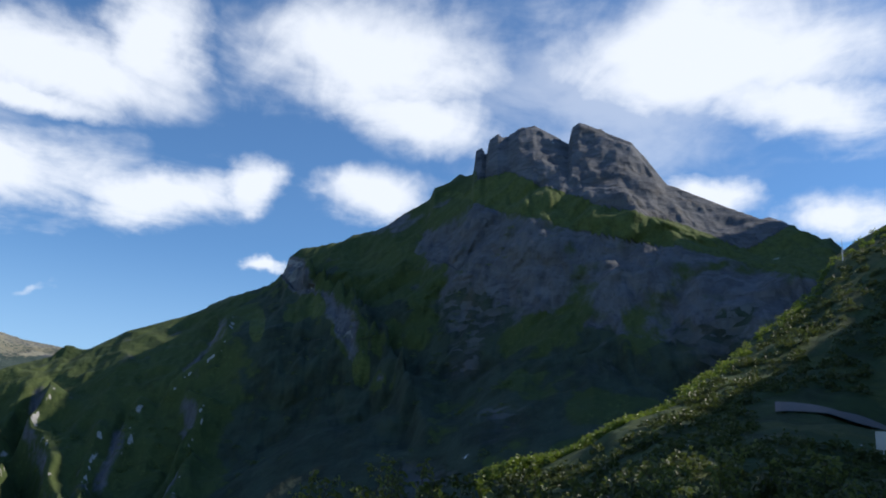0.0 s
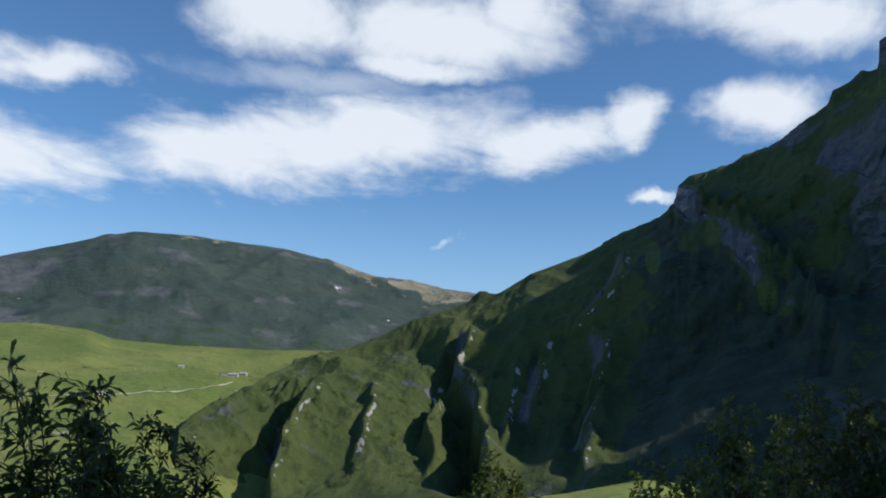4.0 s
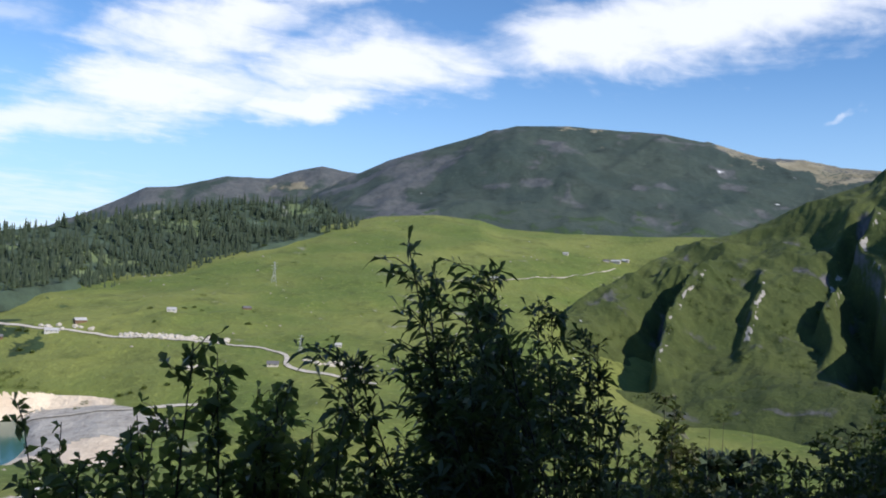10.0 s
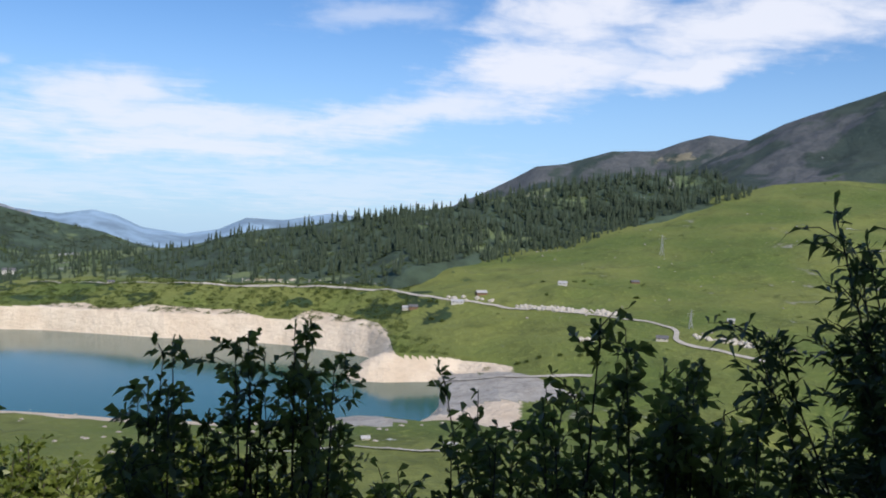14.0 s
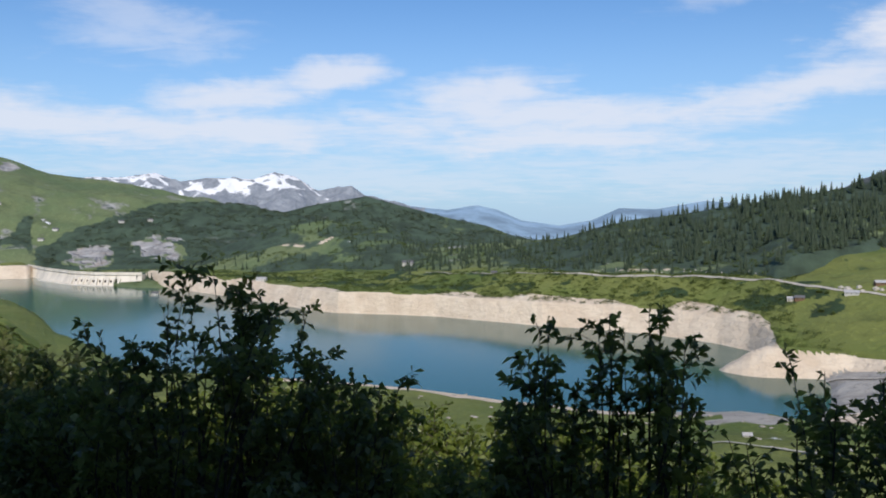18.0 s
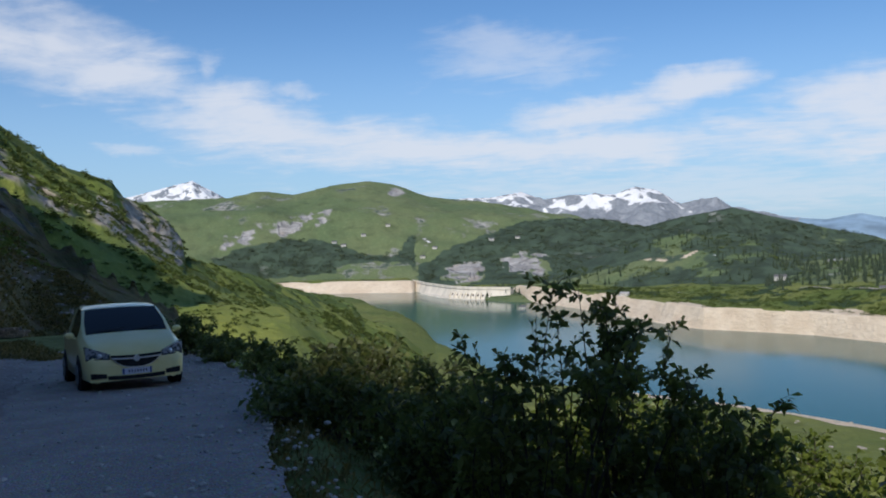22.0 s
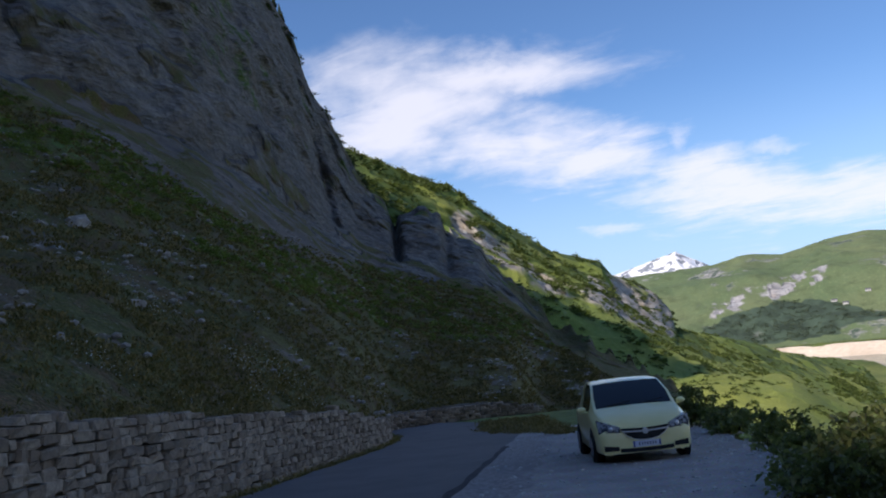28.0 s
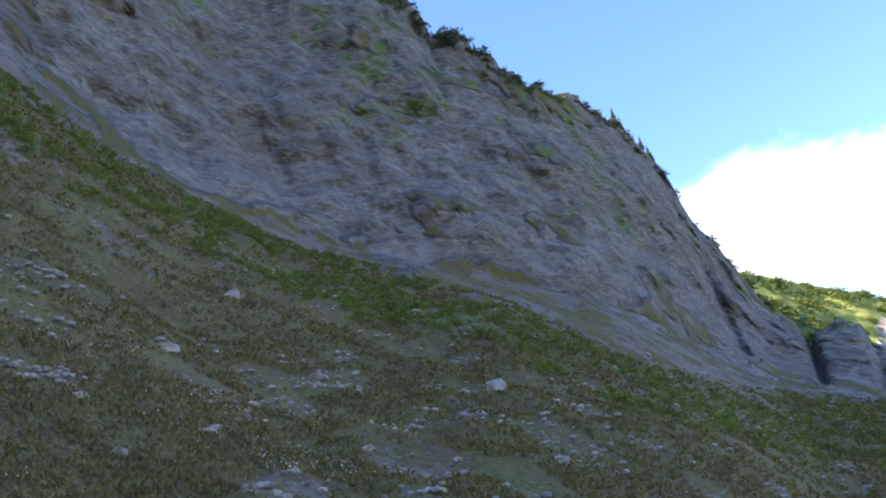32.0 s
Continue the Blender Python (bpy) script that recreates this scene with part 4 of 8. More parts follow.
def lit_masks(X, Y, Z, r, k, AZ):
    E = np.degrees(np.arctan2(Z, r))
    j = fbm(X, Y, Z, 28, 4, 0.55, 53)
    sky = spread(LIT_SKY, AZ)
    line = spread([130.4, -0.6, 131, -0.2, 132.6, 0.5, 134.0, 1.3, 134.9, 1.7, 135.8, 0.9, 137.2, 1.6, 138.5, 2.7, 141, 5.1, 142.7, 6.9, 144, 7.6], AZ)
    crag = 1.5 * np.exp(-((E - line) / np.where(AZ < 135.4, 1.35, 1.0)) ** 2) * smooth(AZ, 130.2, 130.8) * (1 - smooth(AZ, 143, 144.5)) * (0.75 + 0.7 * j)
    wood = smooth(j + 0.3 - 0.5 * smooth(-k, -2.1, -1.3), 0.0, 0.5) * smooth(E, -7, -3.5) * 0.75
    shore = (AZ < 115.5) * (E > sky - 0.3 + 0.1 * j)
    return {"rock": np.maximum(crag, 0.1 + 0.25 * j), "wood": np.where((crag > 0.4) | shore, 0, wood), "sand": 1.0 * shore}


mountain("sunlit_slope", lit_table(), 0.1, [16, 30, 60, 6], SLOPE, 2.6, "sunlit grass slope with shrubs and small crags", "slope", seed=55, size=45, ribs=1.8, rib_size=40, masks=lit_masks,
         crag=lambda X, Y, Z, r, k: 5.0 * np.exp(-((np.degrees(np.arctan2(Z, r)) - spread([130.4, -0.4, 132.6, 0.9, 134.6, 1.6, 137.2, 2.0, 143, 7.0], np.degrees(np.arctan2(-X, Y)) % 360)) / 1.3) ** 2) * (k > 1.3) * ridged(X, Y, Z * 0.4, 14, 3, 95))

# from 128 to 140 the bank is shaped along the cliff's shadow edge
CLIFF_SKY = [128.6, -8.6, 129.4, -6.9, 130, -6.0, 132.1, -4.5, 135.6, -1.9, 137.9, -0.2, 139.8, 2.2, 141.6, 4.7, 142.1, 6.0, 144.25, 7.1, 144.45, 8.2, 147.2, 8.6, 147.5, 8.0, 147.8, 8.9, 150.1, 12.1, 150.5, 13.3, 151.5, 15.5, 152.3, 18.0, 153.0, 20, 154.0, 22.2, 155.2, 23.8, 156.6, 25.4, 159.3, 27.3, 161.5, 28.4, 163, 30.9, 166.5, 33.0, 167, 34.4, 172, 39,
             # from 180 on the rim is out of view; its heights place the shade
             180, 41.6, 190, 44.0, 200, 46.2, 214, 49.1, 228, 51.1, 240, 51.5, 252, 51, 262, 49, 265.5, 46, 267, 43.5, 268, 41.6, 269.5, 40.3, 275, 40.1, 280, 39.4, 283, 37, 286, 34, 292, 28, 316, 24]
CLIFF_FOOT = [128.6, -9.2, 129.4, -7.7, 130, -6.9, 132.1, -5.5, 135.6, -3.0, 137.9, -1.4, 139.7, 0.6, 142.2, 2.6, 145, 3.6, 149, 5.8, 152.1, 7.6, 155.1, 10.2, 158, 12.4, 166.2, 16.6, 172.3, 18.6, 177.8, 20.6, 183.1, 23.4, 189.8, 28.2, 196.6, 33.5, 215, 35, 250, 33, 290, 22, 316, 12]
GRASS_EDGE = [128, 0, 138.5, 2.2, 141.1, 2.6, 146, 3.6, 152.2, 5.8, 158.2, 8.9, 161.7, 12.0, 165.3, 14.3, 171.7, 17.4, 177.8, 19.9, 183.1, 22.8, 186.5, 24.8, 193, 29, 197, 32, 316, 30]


def bend(u):
    """How far the road swings towards the hill beyond the wall."""
    return 0.013 * max(0.0, u - 30) ** 2


def wall_height(u):
    return float(spread([-30, 2.0, 12, 2.0, 22, 1.75, 28, 1.6, 34, 1.1, 40, 0.8, 52, 0.45], u))


def far_bank(a):
    """Distance of the walled bank at the bend beyond the lay-by."""
    return float(spread([128, 70, 134, 66, 138, 60, 142, 58, 147, 54, 150, 49, 151, 41, 152, 35, 153, 31, 156, 60, 316, 60], a))


def wall_r(a):
    """Where a bearing meets the top of the wall: distance and height."""
    v = VX * -math.sin(radians(a)) + VY * math.cos(radians(a))
    q = UX * -math.sin(radians(a)) + UY * math.cos(radians(a))
    r = 4.0
    limit = far_bank(a)
    while r < limit and r * v < 8.2 + bend(r * q):
        r += 0.1
    return r, bench(r * q) + (wall_height(r * q) - 0.32 if r < limit else 0.75 - 4.0 * float(smooth(141 - a, 0, 2)))


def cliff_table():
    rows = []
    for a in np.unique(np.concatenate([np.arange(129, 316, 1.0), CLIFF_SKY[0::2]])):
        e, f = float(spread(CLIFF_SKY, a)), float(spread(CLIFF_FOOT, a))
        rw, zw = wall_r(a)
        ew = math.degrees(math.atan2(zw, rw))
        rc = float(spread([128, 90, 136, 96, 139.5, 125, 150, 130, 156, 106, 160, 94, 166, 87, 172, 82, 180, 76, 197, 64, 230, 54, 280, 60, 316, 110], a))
        # rim distance is set for where its shadow falls on the slope
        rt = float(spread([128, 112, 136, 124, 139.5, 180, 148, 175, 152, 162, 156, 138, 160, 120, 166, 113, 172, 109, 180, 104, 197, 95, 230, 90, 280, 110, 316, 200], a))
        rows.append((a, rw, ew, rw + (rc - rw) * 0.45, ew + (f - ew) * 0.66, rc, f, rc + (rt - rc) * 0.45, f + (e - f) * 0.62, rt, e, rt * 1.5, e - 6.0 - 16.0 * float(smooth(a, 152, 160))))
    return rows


def bare_earth(X, Y, Z):
    """Where the turf of the bank has slid off."""
    return smooth(fbm(X, Y, Z, 2.5, 3, 0.5, 8) + 0.5 * fbm(X, Y, Z, 9, 2, 0.5, 18), 0.38, 0.62)


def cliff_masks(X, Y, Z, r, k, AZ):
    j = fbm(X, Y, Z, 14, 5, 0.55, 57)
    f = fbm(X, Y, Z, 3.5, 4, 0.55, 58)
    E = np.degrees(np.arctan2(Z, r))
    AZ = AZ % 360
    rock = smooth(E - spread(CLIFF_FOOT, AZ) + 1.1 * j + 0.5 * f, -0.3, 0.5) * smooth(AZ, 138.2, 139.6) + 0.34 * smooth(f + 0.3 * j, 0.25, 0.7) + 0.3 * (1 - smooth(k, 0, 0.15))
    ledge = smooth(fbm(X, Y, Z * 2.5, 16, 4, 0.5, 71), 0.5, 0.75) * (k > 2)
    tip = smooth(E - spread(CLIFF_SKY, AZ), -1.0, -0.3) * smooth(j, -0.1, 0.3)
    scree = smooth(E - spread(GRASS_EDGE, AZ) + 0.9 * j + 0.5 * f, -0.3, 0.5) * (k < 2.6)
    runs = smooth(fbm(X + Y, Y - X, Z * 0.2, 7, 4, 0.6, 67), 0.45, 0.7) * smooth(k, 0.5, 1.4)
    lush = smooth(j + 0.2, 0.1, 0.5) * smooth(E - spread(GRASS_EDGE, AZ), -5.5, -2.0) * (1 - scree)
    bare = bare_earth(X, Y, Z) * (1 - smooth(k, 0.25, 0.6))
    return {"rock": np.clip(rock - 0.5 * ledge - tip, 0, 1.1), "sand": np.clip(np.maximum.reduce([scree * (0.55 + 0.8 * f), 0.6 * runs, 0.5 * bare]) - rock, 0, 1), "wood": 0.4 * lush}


def cliff_crag(X, Y, Z, r, k):
    """Buttresses, slanting beds and clefts of the cliff."""
    AZ = np.degrees(np.arctan2(-X, Y)) % 360
    on = smooth(k, 1.95, 2.25) * (1 - 0.6 * smooth(k, 3.8, 4.0))
    cleft = 11 * np.exp(-((AZ - 147.45) / 0.25) ** 2) + 3 * np.exp(-((AZ - 144.3) / 0.3) ** 2) + 2 * np.exp(-((AZ - 141.9) / 0.3) ** 2) + 4 * np.exp(-((AZ - 151.2 - 0.05 * (Z - 15)) / 0.35) ** 2)
    beds = ridged(X * 0.5 + Z * 0.9, Y * 0.5 + Z * 0.9, Z * 1.3 - 0.6 * Y, 3.6, 3, 83)
    return on * (3.4 * fbm(X, Y, Z, 24, 5, 0.6, 81) + 0.4 * beds + 0.6 * ridged(X, Y, Z * 0.35, 9, 4, 87) + 1.6 * np.abs(fbm(X, Y, Z * 0.8, 40, 3, 0.5, 99)) + cleft)


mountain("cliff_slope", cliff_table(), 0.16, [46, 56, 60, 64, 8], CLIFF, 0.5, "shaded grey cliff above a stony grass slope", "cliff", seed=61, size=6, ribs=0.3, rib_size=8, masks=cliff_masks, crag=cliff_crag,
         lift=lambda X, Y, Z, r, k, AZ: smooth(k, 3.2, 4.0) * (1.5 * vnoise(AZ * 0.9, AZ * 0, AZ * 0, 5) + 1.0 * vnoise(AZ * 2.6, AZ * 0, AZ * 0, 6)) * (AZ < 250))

# below -38 it is unseen; heights there and all distances place its shade
RIGHT_R = [-80, 300, -60, 310, -50, 330, -40, 360, -33, 350, -28.6, 290, -22, 215, -16, 198, -10, 195]
RIGHT_SKY = [-80, 27, -70, 29, -60, 29.5, -56, 27.5, -50, 23.2, -46, 22, -40, 19.2, -35, 16.6, -33, 15.6, -31.8, 14.7, -31.2, 13.4, -27.1, 10, -23.2, 7.0, -22.3, 6.0, -19.2, 4.9, -16, 2.7, -10, 1.0]
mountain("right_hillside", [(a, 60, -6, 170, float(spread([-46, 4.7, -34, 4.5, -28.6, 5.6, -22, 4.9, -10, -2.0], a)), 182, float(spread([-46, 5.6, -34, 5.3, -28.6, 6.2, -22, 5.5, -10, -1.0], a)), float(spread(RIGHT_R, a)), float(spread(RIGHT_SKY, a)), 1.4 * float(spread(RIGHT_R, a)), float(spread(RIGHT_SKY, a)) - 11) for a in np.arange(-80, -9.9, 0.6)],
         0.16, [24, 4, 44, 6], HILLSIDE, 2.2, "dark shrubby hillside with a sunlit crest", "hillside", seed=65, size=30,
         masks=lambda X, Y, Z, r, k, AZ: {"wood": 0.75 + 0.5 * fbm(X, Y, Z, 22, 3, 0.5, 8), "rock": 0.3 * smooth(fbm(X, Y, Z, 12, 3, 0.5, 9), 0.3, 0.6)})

# sunny meadow shoulder below the peak
FIELD = [-2, -16, 0, -9, 2, -4.6, 5.2, -4.45, 10, -5.55, 13.3, -6.1, 15, -8.5, 17, -14]
mountain("meadow_shoulder", [(a, 70, float(spread(FIELD, a)) - 9, 112, float(spread(FIELD, a)) - 1.7, 150, float(spread(FIELD, a)), 210, float(spread(FIELD, a)) - 7) for a in np.arange(-2, 17.1, 0.5)],
         0.25, [10, 16, 6], SLOPE, 0.5, "small sunlit meadow on a shoulder below the peak", "meadow", seed=73, size=18, masks=lambda X, Y, Z, r, k, AZ: {"rock": 0.05 + 0.2 * fbm(X, Y, Z, 16, 3, 0.5, 74)})

# high ground out of sight, added to close the place and shade the peak
mountain("high_ridge", [(a, 700, 8, 1000, 20, float(spread([-86, 1250, -60, 1300, -41, 1480], a)), float(spread([-86, 34, -60, 33, -44, 30, -40, 18, -38, 6], a)), 1900, 12) for a in np.arange(-86, -37.9, 1.0)],
         0.6, [6, 12, 4], ROC, 20, "unseen rocky ridge added to shade the foot of the peak", seed=90, size=200)


# ---- building tools ----
def at_polar(name, az, r):
    """Height of a terrain at a bearing and distance from the viewpoint."""
    X, Y, Z = GRIDS[name]
    A = np.degrees(np.arctan2(-X[5], Y[5]))
    c = int(np.argmin(np.abs((A - az + 180) % 360 - 180)))
    return float(np.interp(r, np.hypot(X[:, c], Y[:, c]), Z[:, c]))


def ground_z(x, y, name="ground"):
    return at_polar(name, math.degrees(math.atan2(-x, y)), math.hypot(x, y))


def drape(az, elev, name="ground", r0=300.0, r1=2600.0):
    """Where the line of sight at that bearing and elevation meets a terrain."""
    X, Y, Z = GRIDS[name]
    A = np.degrees(np.arctan2(-X[5], Y[5]))
    c = int(np.argmin(np.abs((A - az + 180) % 360 - 180)))
    r = np.arange(r0, r1, 2.0)
    z = np.interp(r, np.hypot(X[:, c], Y[:, c]), Z[:, c])
    over = np.nonzero(z >= r * math.tan(radians(elev)))[0]
    q = float(r[over[0]]) if len(over) else 0.5 * (r0 + r1)
    return Vector((-math.sin(radians(az)) * q, math.cos(radians(az)) * q, float(np.interp(q, r, z))))


def drape_near(az, elev):
    """The nearest of the grounds that the line of sight meets."""
    hits = [drape(az, elev)]
    for name, a0, a1 in (("wooded_hill", 46.5, 93.5), ("wooded_knoll", 82.5, 111.5)):
        if a0 < az < a1:
            hits.append(drape(az, elev, name, 1100.0, 2300.0))
    return min(hits, key=lambda p: p.length)


def uv_point(u, v, dz=0.0):
    x, y = u * UX + v * VX, u * UY + v * VY
    return Vector((x, y, bench(u) + dz))


def mesh_of(name, verts, faces, material, flat=False):
    me = bpy.data.meshes.new(name)
    me.from_pydata([tuple(v) for v in verts], [], faces)
    if not flat:
        me.polygons.foreach_set("use_smooth", np.ones(len(me.polygons), bool))
    me.materials.append(material)
    me.update()
    return me


def part(name, bm, material, parent=None, label="", flat=True):
    """Links a bmesh, or a mesh, as one object under a thing."""
    if isinstance(bm, bmesh.types.BMesh):
        me = bpy.data.meshes.new(name)
        bm.normal_update()
        bm.to_mesh(me)
        bm.free()
        if not flat:
            me.polygons.foreach_set("use_smooth", np.ones(len(me.polygons), bool))
        me.materials.append(material)
    else:
        me = bm
    ob = new(name, me)
    ob.parent = parent
    if label:
        ob["label"] = label
    return ob


def thing(name, m, label, category, group=""):
    ob = new(name)
    ob.empty_display_size = 0.2
    ob.matrix_world = m
    return tagged(ob, label, category, group)


def box(bm, x0, x1, y0, y1, z0, z1, m=None):
    vs = [bm.verts.new((x, y, z)) for x in (x0, x1) for y in (y0, y1) for z in (z0, z1)]
    for f in ((0, 1, 3, 2), (4, 6, 7, 5), (0, 4, 5, 1), (2, 3, 7, 6), (0, 2, 6, 4), (1, 5, 7, 3)):
        bm.faces.new([vs[i] for i in f])
    if m is not None:
        bmesh.ops.transform(bm, matrix=m, verts=vs)
    return vs


def tubes(paths, sides=4):
    """Tapered tubes: each path is a list of (point, radius). Returns points and faces."""
    verts, faces = [], []
    for path in paths:
        base = len(verts)
        for i, (p, rad) in enumerate(path):
            a = path[max(0, i - 1)][0]
            b = path[min(len(path) - 1, i + 1)][0]
            d = (b - a).normalized() if (b - a).length > 1e-6 else Vector((0, 0, 1))
            s = d.cross(Vector((0.31, 0.95, 0.05))).normalized()
            t = d.cross(s)
            for k in range(sides):
                w = 2 * math.pi * k / sides
                verts.append(p + (s * math.cos(w) + t * math.sin(w)) * rad)
        for i in range(len(path) - 1):
            for k in range(sides):
                a, b = base + i * sides + k, base + i * sides + (k + 1) % sides
                faces.append((a, b, b + sides, a + sides))
    return verts, faces


def leaf_quads(base, way, length, width, rng, droop=0.25):
    """Folded diamond leaves from arrays of base points and directions."""
    n = len(base)
    way = way / np.maximum(np.linalg.norm(way, axis=1, keepdims=True), 1e-6)
    rnd = rng.normal(size=(n, 3))
    side = np.cross(way, rnd)
    side /= np.maximum(np.linalg.norm(side, axis=1, keepdims=True), 1e-6)
    L, W = length[:, None], width[:, None]
    tip = base + way * L + np.array([0, 0, -1.0]) * (droop * L)
    mid = base + way * L * 0.58
    nrm = np.cross(way, side)
    v = np.stack([base, mid + side * W * 0.5 + nrm * W * 0.15, tip, mid - side * W * 0.5 + nrm * W * 0.15], 1).reshape(-1, 3)
    return v


def quad_mesh(name, v, material):
    n = len(v) // 4
    me = bpy.data.meshes.new(name)
    me.vertices.add(4 * n)
    me.vertices.foreach_set("co", v.astype(np.float32).ravel())
    me.loops.add(4 * n)
    me.loops.foreach_set("vertex_index", np.arange(4 * n, dtype=np.int32))
    me.polygons.add(n)
    me.polygons.foreach_set("loop_start", np.arange(0, 4 * n, 4, dtype=np.int32))
    me.update(calc_edges=True)
    me.materials.append(material)
    return me


def tri_join(name, base_v, base_f, places, material, smoothed=False):
    """One mesh of many placed copies. places: rows of (x, y, z, scale xy, scale z, turn)."""
    P = np.array(places, float)
    V = np.array(base_v, float)
    c, s = np.cos(P[:, 5]), np.sin(P[:, 5])
    x = (V[None, :, 0] * c[:, None] - V[None, :, 1] * s[:, None]) * P[:, 3:4] + P[:, 0:1]
    y = (V[None, :, 0] * s[:, None] + V[None, :, 1] * c[:, None]) * P[:, 3:4] + P[:, 1:2]
    z = V[None, :, 2] * P[:, 4:5] + P[:, 2:3]
    co = np.stack([x, y, z], -1).reshape(-1, 3)
    F = np.array(base_f, int)
    faces = (F[None] + (np.arange(len(P)) * len(V))[:, None, None]).reshape(-1, F.shape[1])
    me = bpy.data.meshes.new(name)
    me.vertices.add(len(co))
    me.vertices.foreach_set("co", co.astype(np.float32).ravel())
    me.loops.add(faces.size)
    me.loops.foreach_set("vertex_index", faces.astype(np.int32).ravel())
    me.polygons.add(len(faces))
    me.polygons.foreach_set("loop_start", np.arange(0, faces.size, F.shape[1], dtype=np.int32))
    me.polygons.foreach_set("use_smooth", np.full(len(faces), smoothed))
    me.update(calc_edges=True)
    me.materials.append(material)
    return me


def leaf_material(name, a, b, rough=0.6, through_light=0.35):
    m = Mat(name, rough * 0.85)
    m.b.inputs["Specular IOR Level"].default_value = 0.5
    c = m.mix(m.island(), a, b)
    c = m.mix(m.ramp(m.noise(1.3, 3), 0.4, 0.65, 0, 0.5), c, tuple(v * 0.6 for v in a))
    m.color(c)
    t = m.t.nodes.new("ShaderNodeBsdfTranslucent")
    m.link(m.mix(1.0, c, (1.0, 1.05, 0.55), "MULTIPLY"), t.inputs["Color"])
    mix = m.t.nodes.new("ShaderNodeMixShader")
    mix.inputs[0].default_value = through_light
    m.link(m.b.outputs[0], mix.inputs[1])
    m.link(t.outputs[0], mix.inputs[2])
    m.link(mix.outputs[0], m.t.nodes["Material Output"].inputs["Surface"])
    return m.m


def plain(name, a, b, scale, rough=0.8, metal=0.0, bump=0.0):
    m = Mat(name, rough, metal)
    n = m.noise(scale, 5, 0.6)
    m.color(m.mix(m.ramp(n, 0.3, 0.7), a, b))
    if bump:
        m.bump(m.noise(scale * 4, 4, 0.65), bump)
    return m.m


LEAF = leaf_material("sallow_leaves", (0.150, 0.185, 0.075), (0.265, 0.290, 0.115), 0.45, 0.55)
LEAF_WILLOW = leaf_material("willow_leaves", (0.105, 0.140, 0.064), (0.180, 0.215, 0.098), 0.42, 0.45)
LEAF_FAR = leaf_material("shrub_leaves", (0.080, 0.120, 0.026), (0.145, 0.185, 0.042))
# darker copy of the bush leaves; shade is put into its colour
LEAF_DARK = leaf_material("shaded_leaves", (0.068, 0.090, 0.036), (0.120, 0.142, 0.058), 0.6, 0.4)
# brighter copy of the same leaves; sunlight is put into its colour
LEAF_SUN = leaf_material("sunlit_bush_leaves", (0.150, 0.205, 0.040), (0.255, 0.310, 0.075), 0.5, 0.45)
# haze over the far woods is put into these paler needles
NEEDLE_FAR = leaf_material("hazed_far_woods", (0.066, 0.098, 0.056), (0.108, 0.140, 0.074), 0.8, 0.15)
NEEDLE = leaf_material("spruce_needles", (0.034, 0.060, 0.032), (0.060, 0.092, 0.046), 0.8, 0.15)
BARK = plain("grey_bark", (0.055, 0.048, 0.040), (0.12, 0.105, 0.09), 18, 0.9, 0, 0.01)
STONE = plain("limestone", (0.23, 0.208, 0.185), (0.48, 0.44, 0.39), 3.0, 0.9, 0, 0.03)
GRASS = leaf_material("grass_blades", (0.128, 0.116, 0.030), (0.310, 0.222, 0.084), 0.8, 0.3)


# ---- road, lay-by, wall ----
asphalt = Mat("asphalt", 0.7)
an, af = asphalt.noise(0.7, 5, 0.6), asphalt.noise(90, 3, 0.7)
asphalt.color(asphalt.mix(asphalt.ramp(af, 0.4, 0.7), asphalt.mix(asphalt.ramp(an, 0.35, 0.65), (0.090, 0.080, 0.081), (0.130, 0.117, 0.117)), (0.18, 0.165, 0.16)))
asphalt.bump(af, 0.006)
gravel = Mat("gravel", 0.95)
gn, gv, gc = gravel.noise(1.1, 6, 0.65), gravel.voronoi(38.0), gravel.voronoi(38.0, "F1", "Color")
gb = gravel.mix(gravel.ramp(gn, 0.3, 0.7), (0.41, 0.365, 0.35), (0.565, 0.505, 0.485))
gravel.color(gravel.mix(gravel.ramp(gv, 0.05, 0.55, 0.0, 0.5), gravel.mix(0.35, gb, gc, "OVERLAY"), (0.2, 0.19, 0.175)))
gravel.bump(gv, 0.02, 0.7)


def ribbon(name, rows, material, z=0.0):
    """A sheet between two edges: rows of (u, v0, v1)."""
    verts, faces = [], []
    wide = 9
    for u, v0, v1 in rows:
        for i in range(wide):
            v = v0 + (v1 - v0) * i / (wide - 1)
            p = uv_point(u, v, z)
            p.z += 0.018 * noise.noise(p * 0.55) + 0.012 * noise.noise(p * 1.7)
            verts.append(p)
    for i in range(len(rows) - 1):
        for k in range(wide - 1):
            a = i * wide + k
            faces.append((a, a + 1, a + wide + 1, a + wide))
    return new(name, mesh_of(name, verts, faces, material))


tagged(ribbon("road", [(u, 1.8 + bend(u), 7.25 + bend(u) + 0.12 * noise.noise(Vector((u * 0.8, 1, 0)))) for u in np.arange(-60, 55, 0.5)], asphalt.m, 0.035), "narrow grey asphalt mountain road", "road", kind="structure")
lay = [(u, -1.35 - 1.9 * float(smooth(u, 4, 19)) + 0.16 * noise.noise(Vector((u * 0.9, 1.3, 0))) + 0.9 * float(smooth(u, 24, 33)), 2.4 + 0.07 * noise.noise(Vector((u * 0.45, 7, 0))) + 0.05 * noise.noise(Vector((u * 1.9, 3, 0)))) for u in np.arange(-20, 34.1, 0.4)]
tagged(ribbon("lay_by", lay, gravel.m, 0.046), "pale gravel lay-by beside the road", "lay-by", kind="structure")

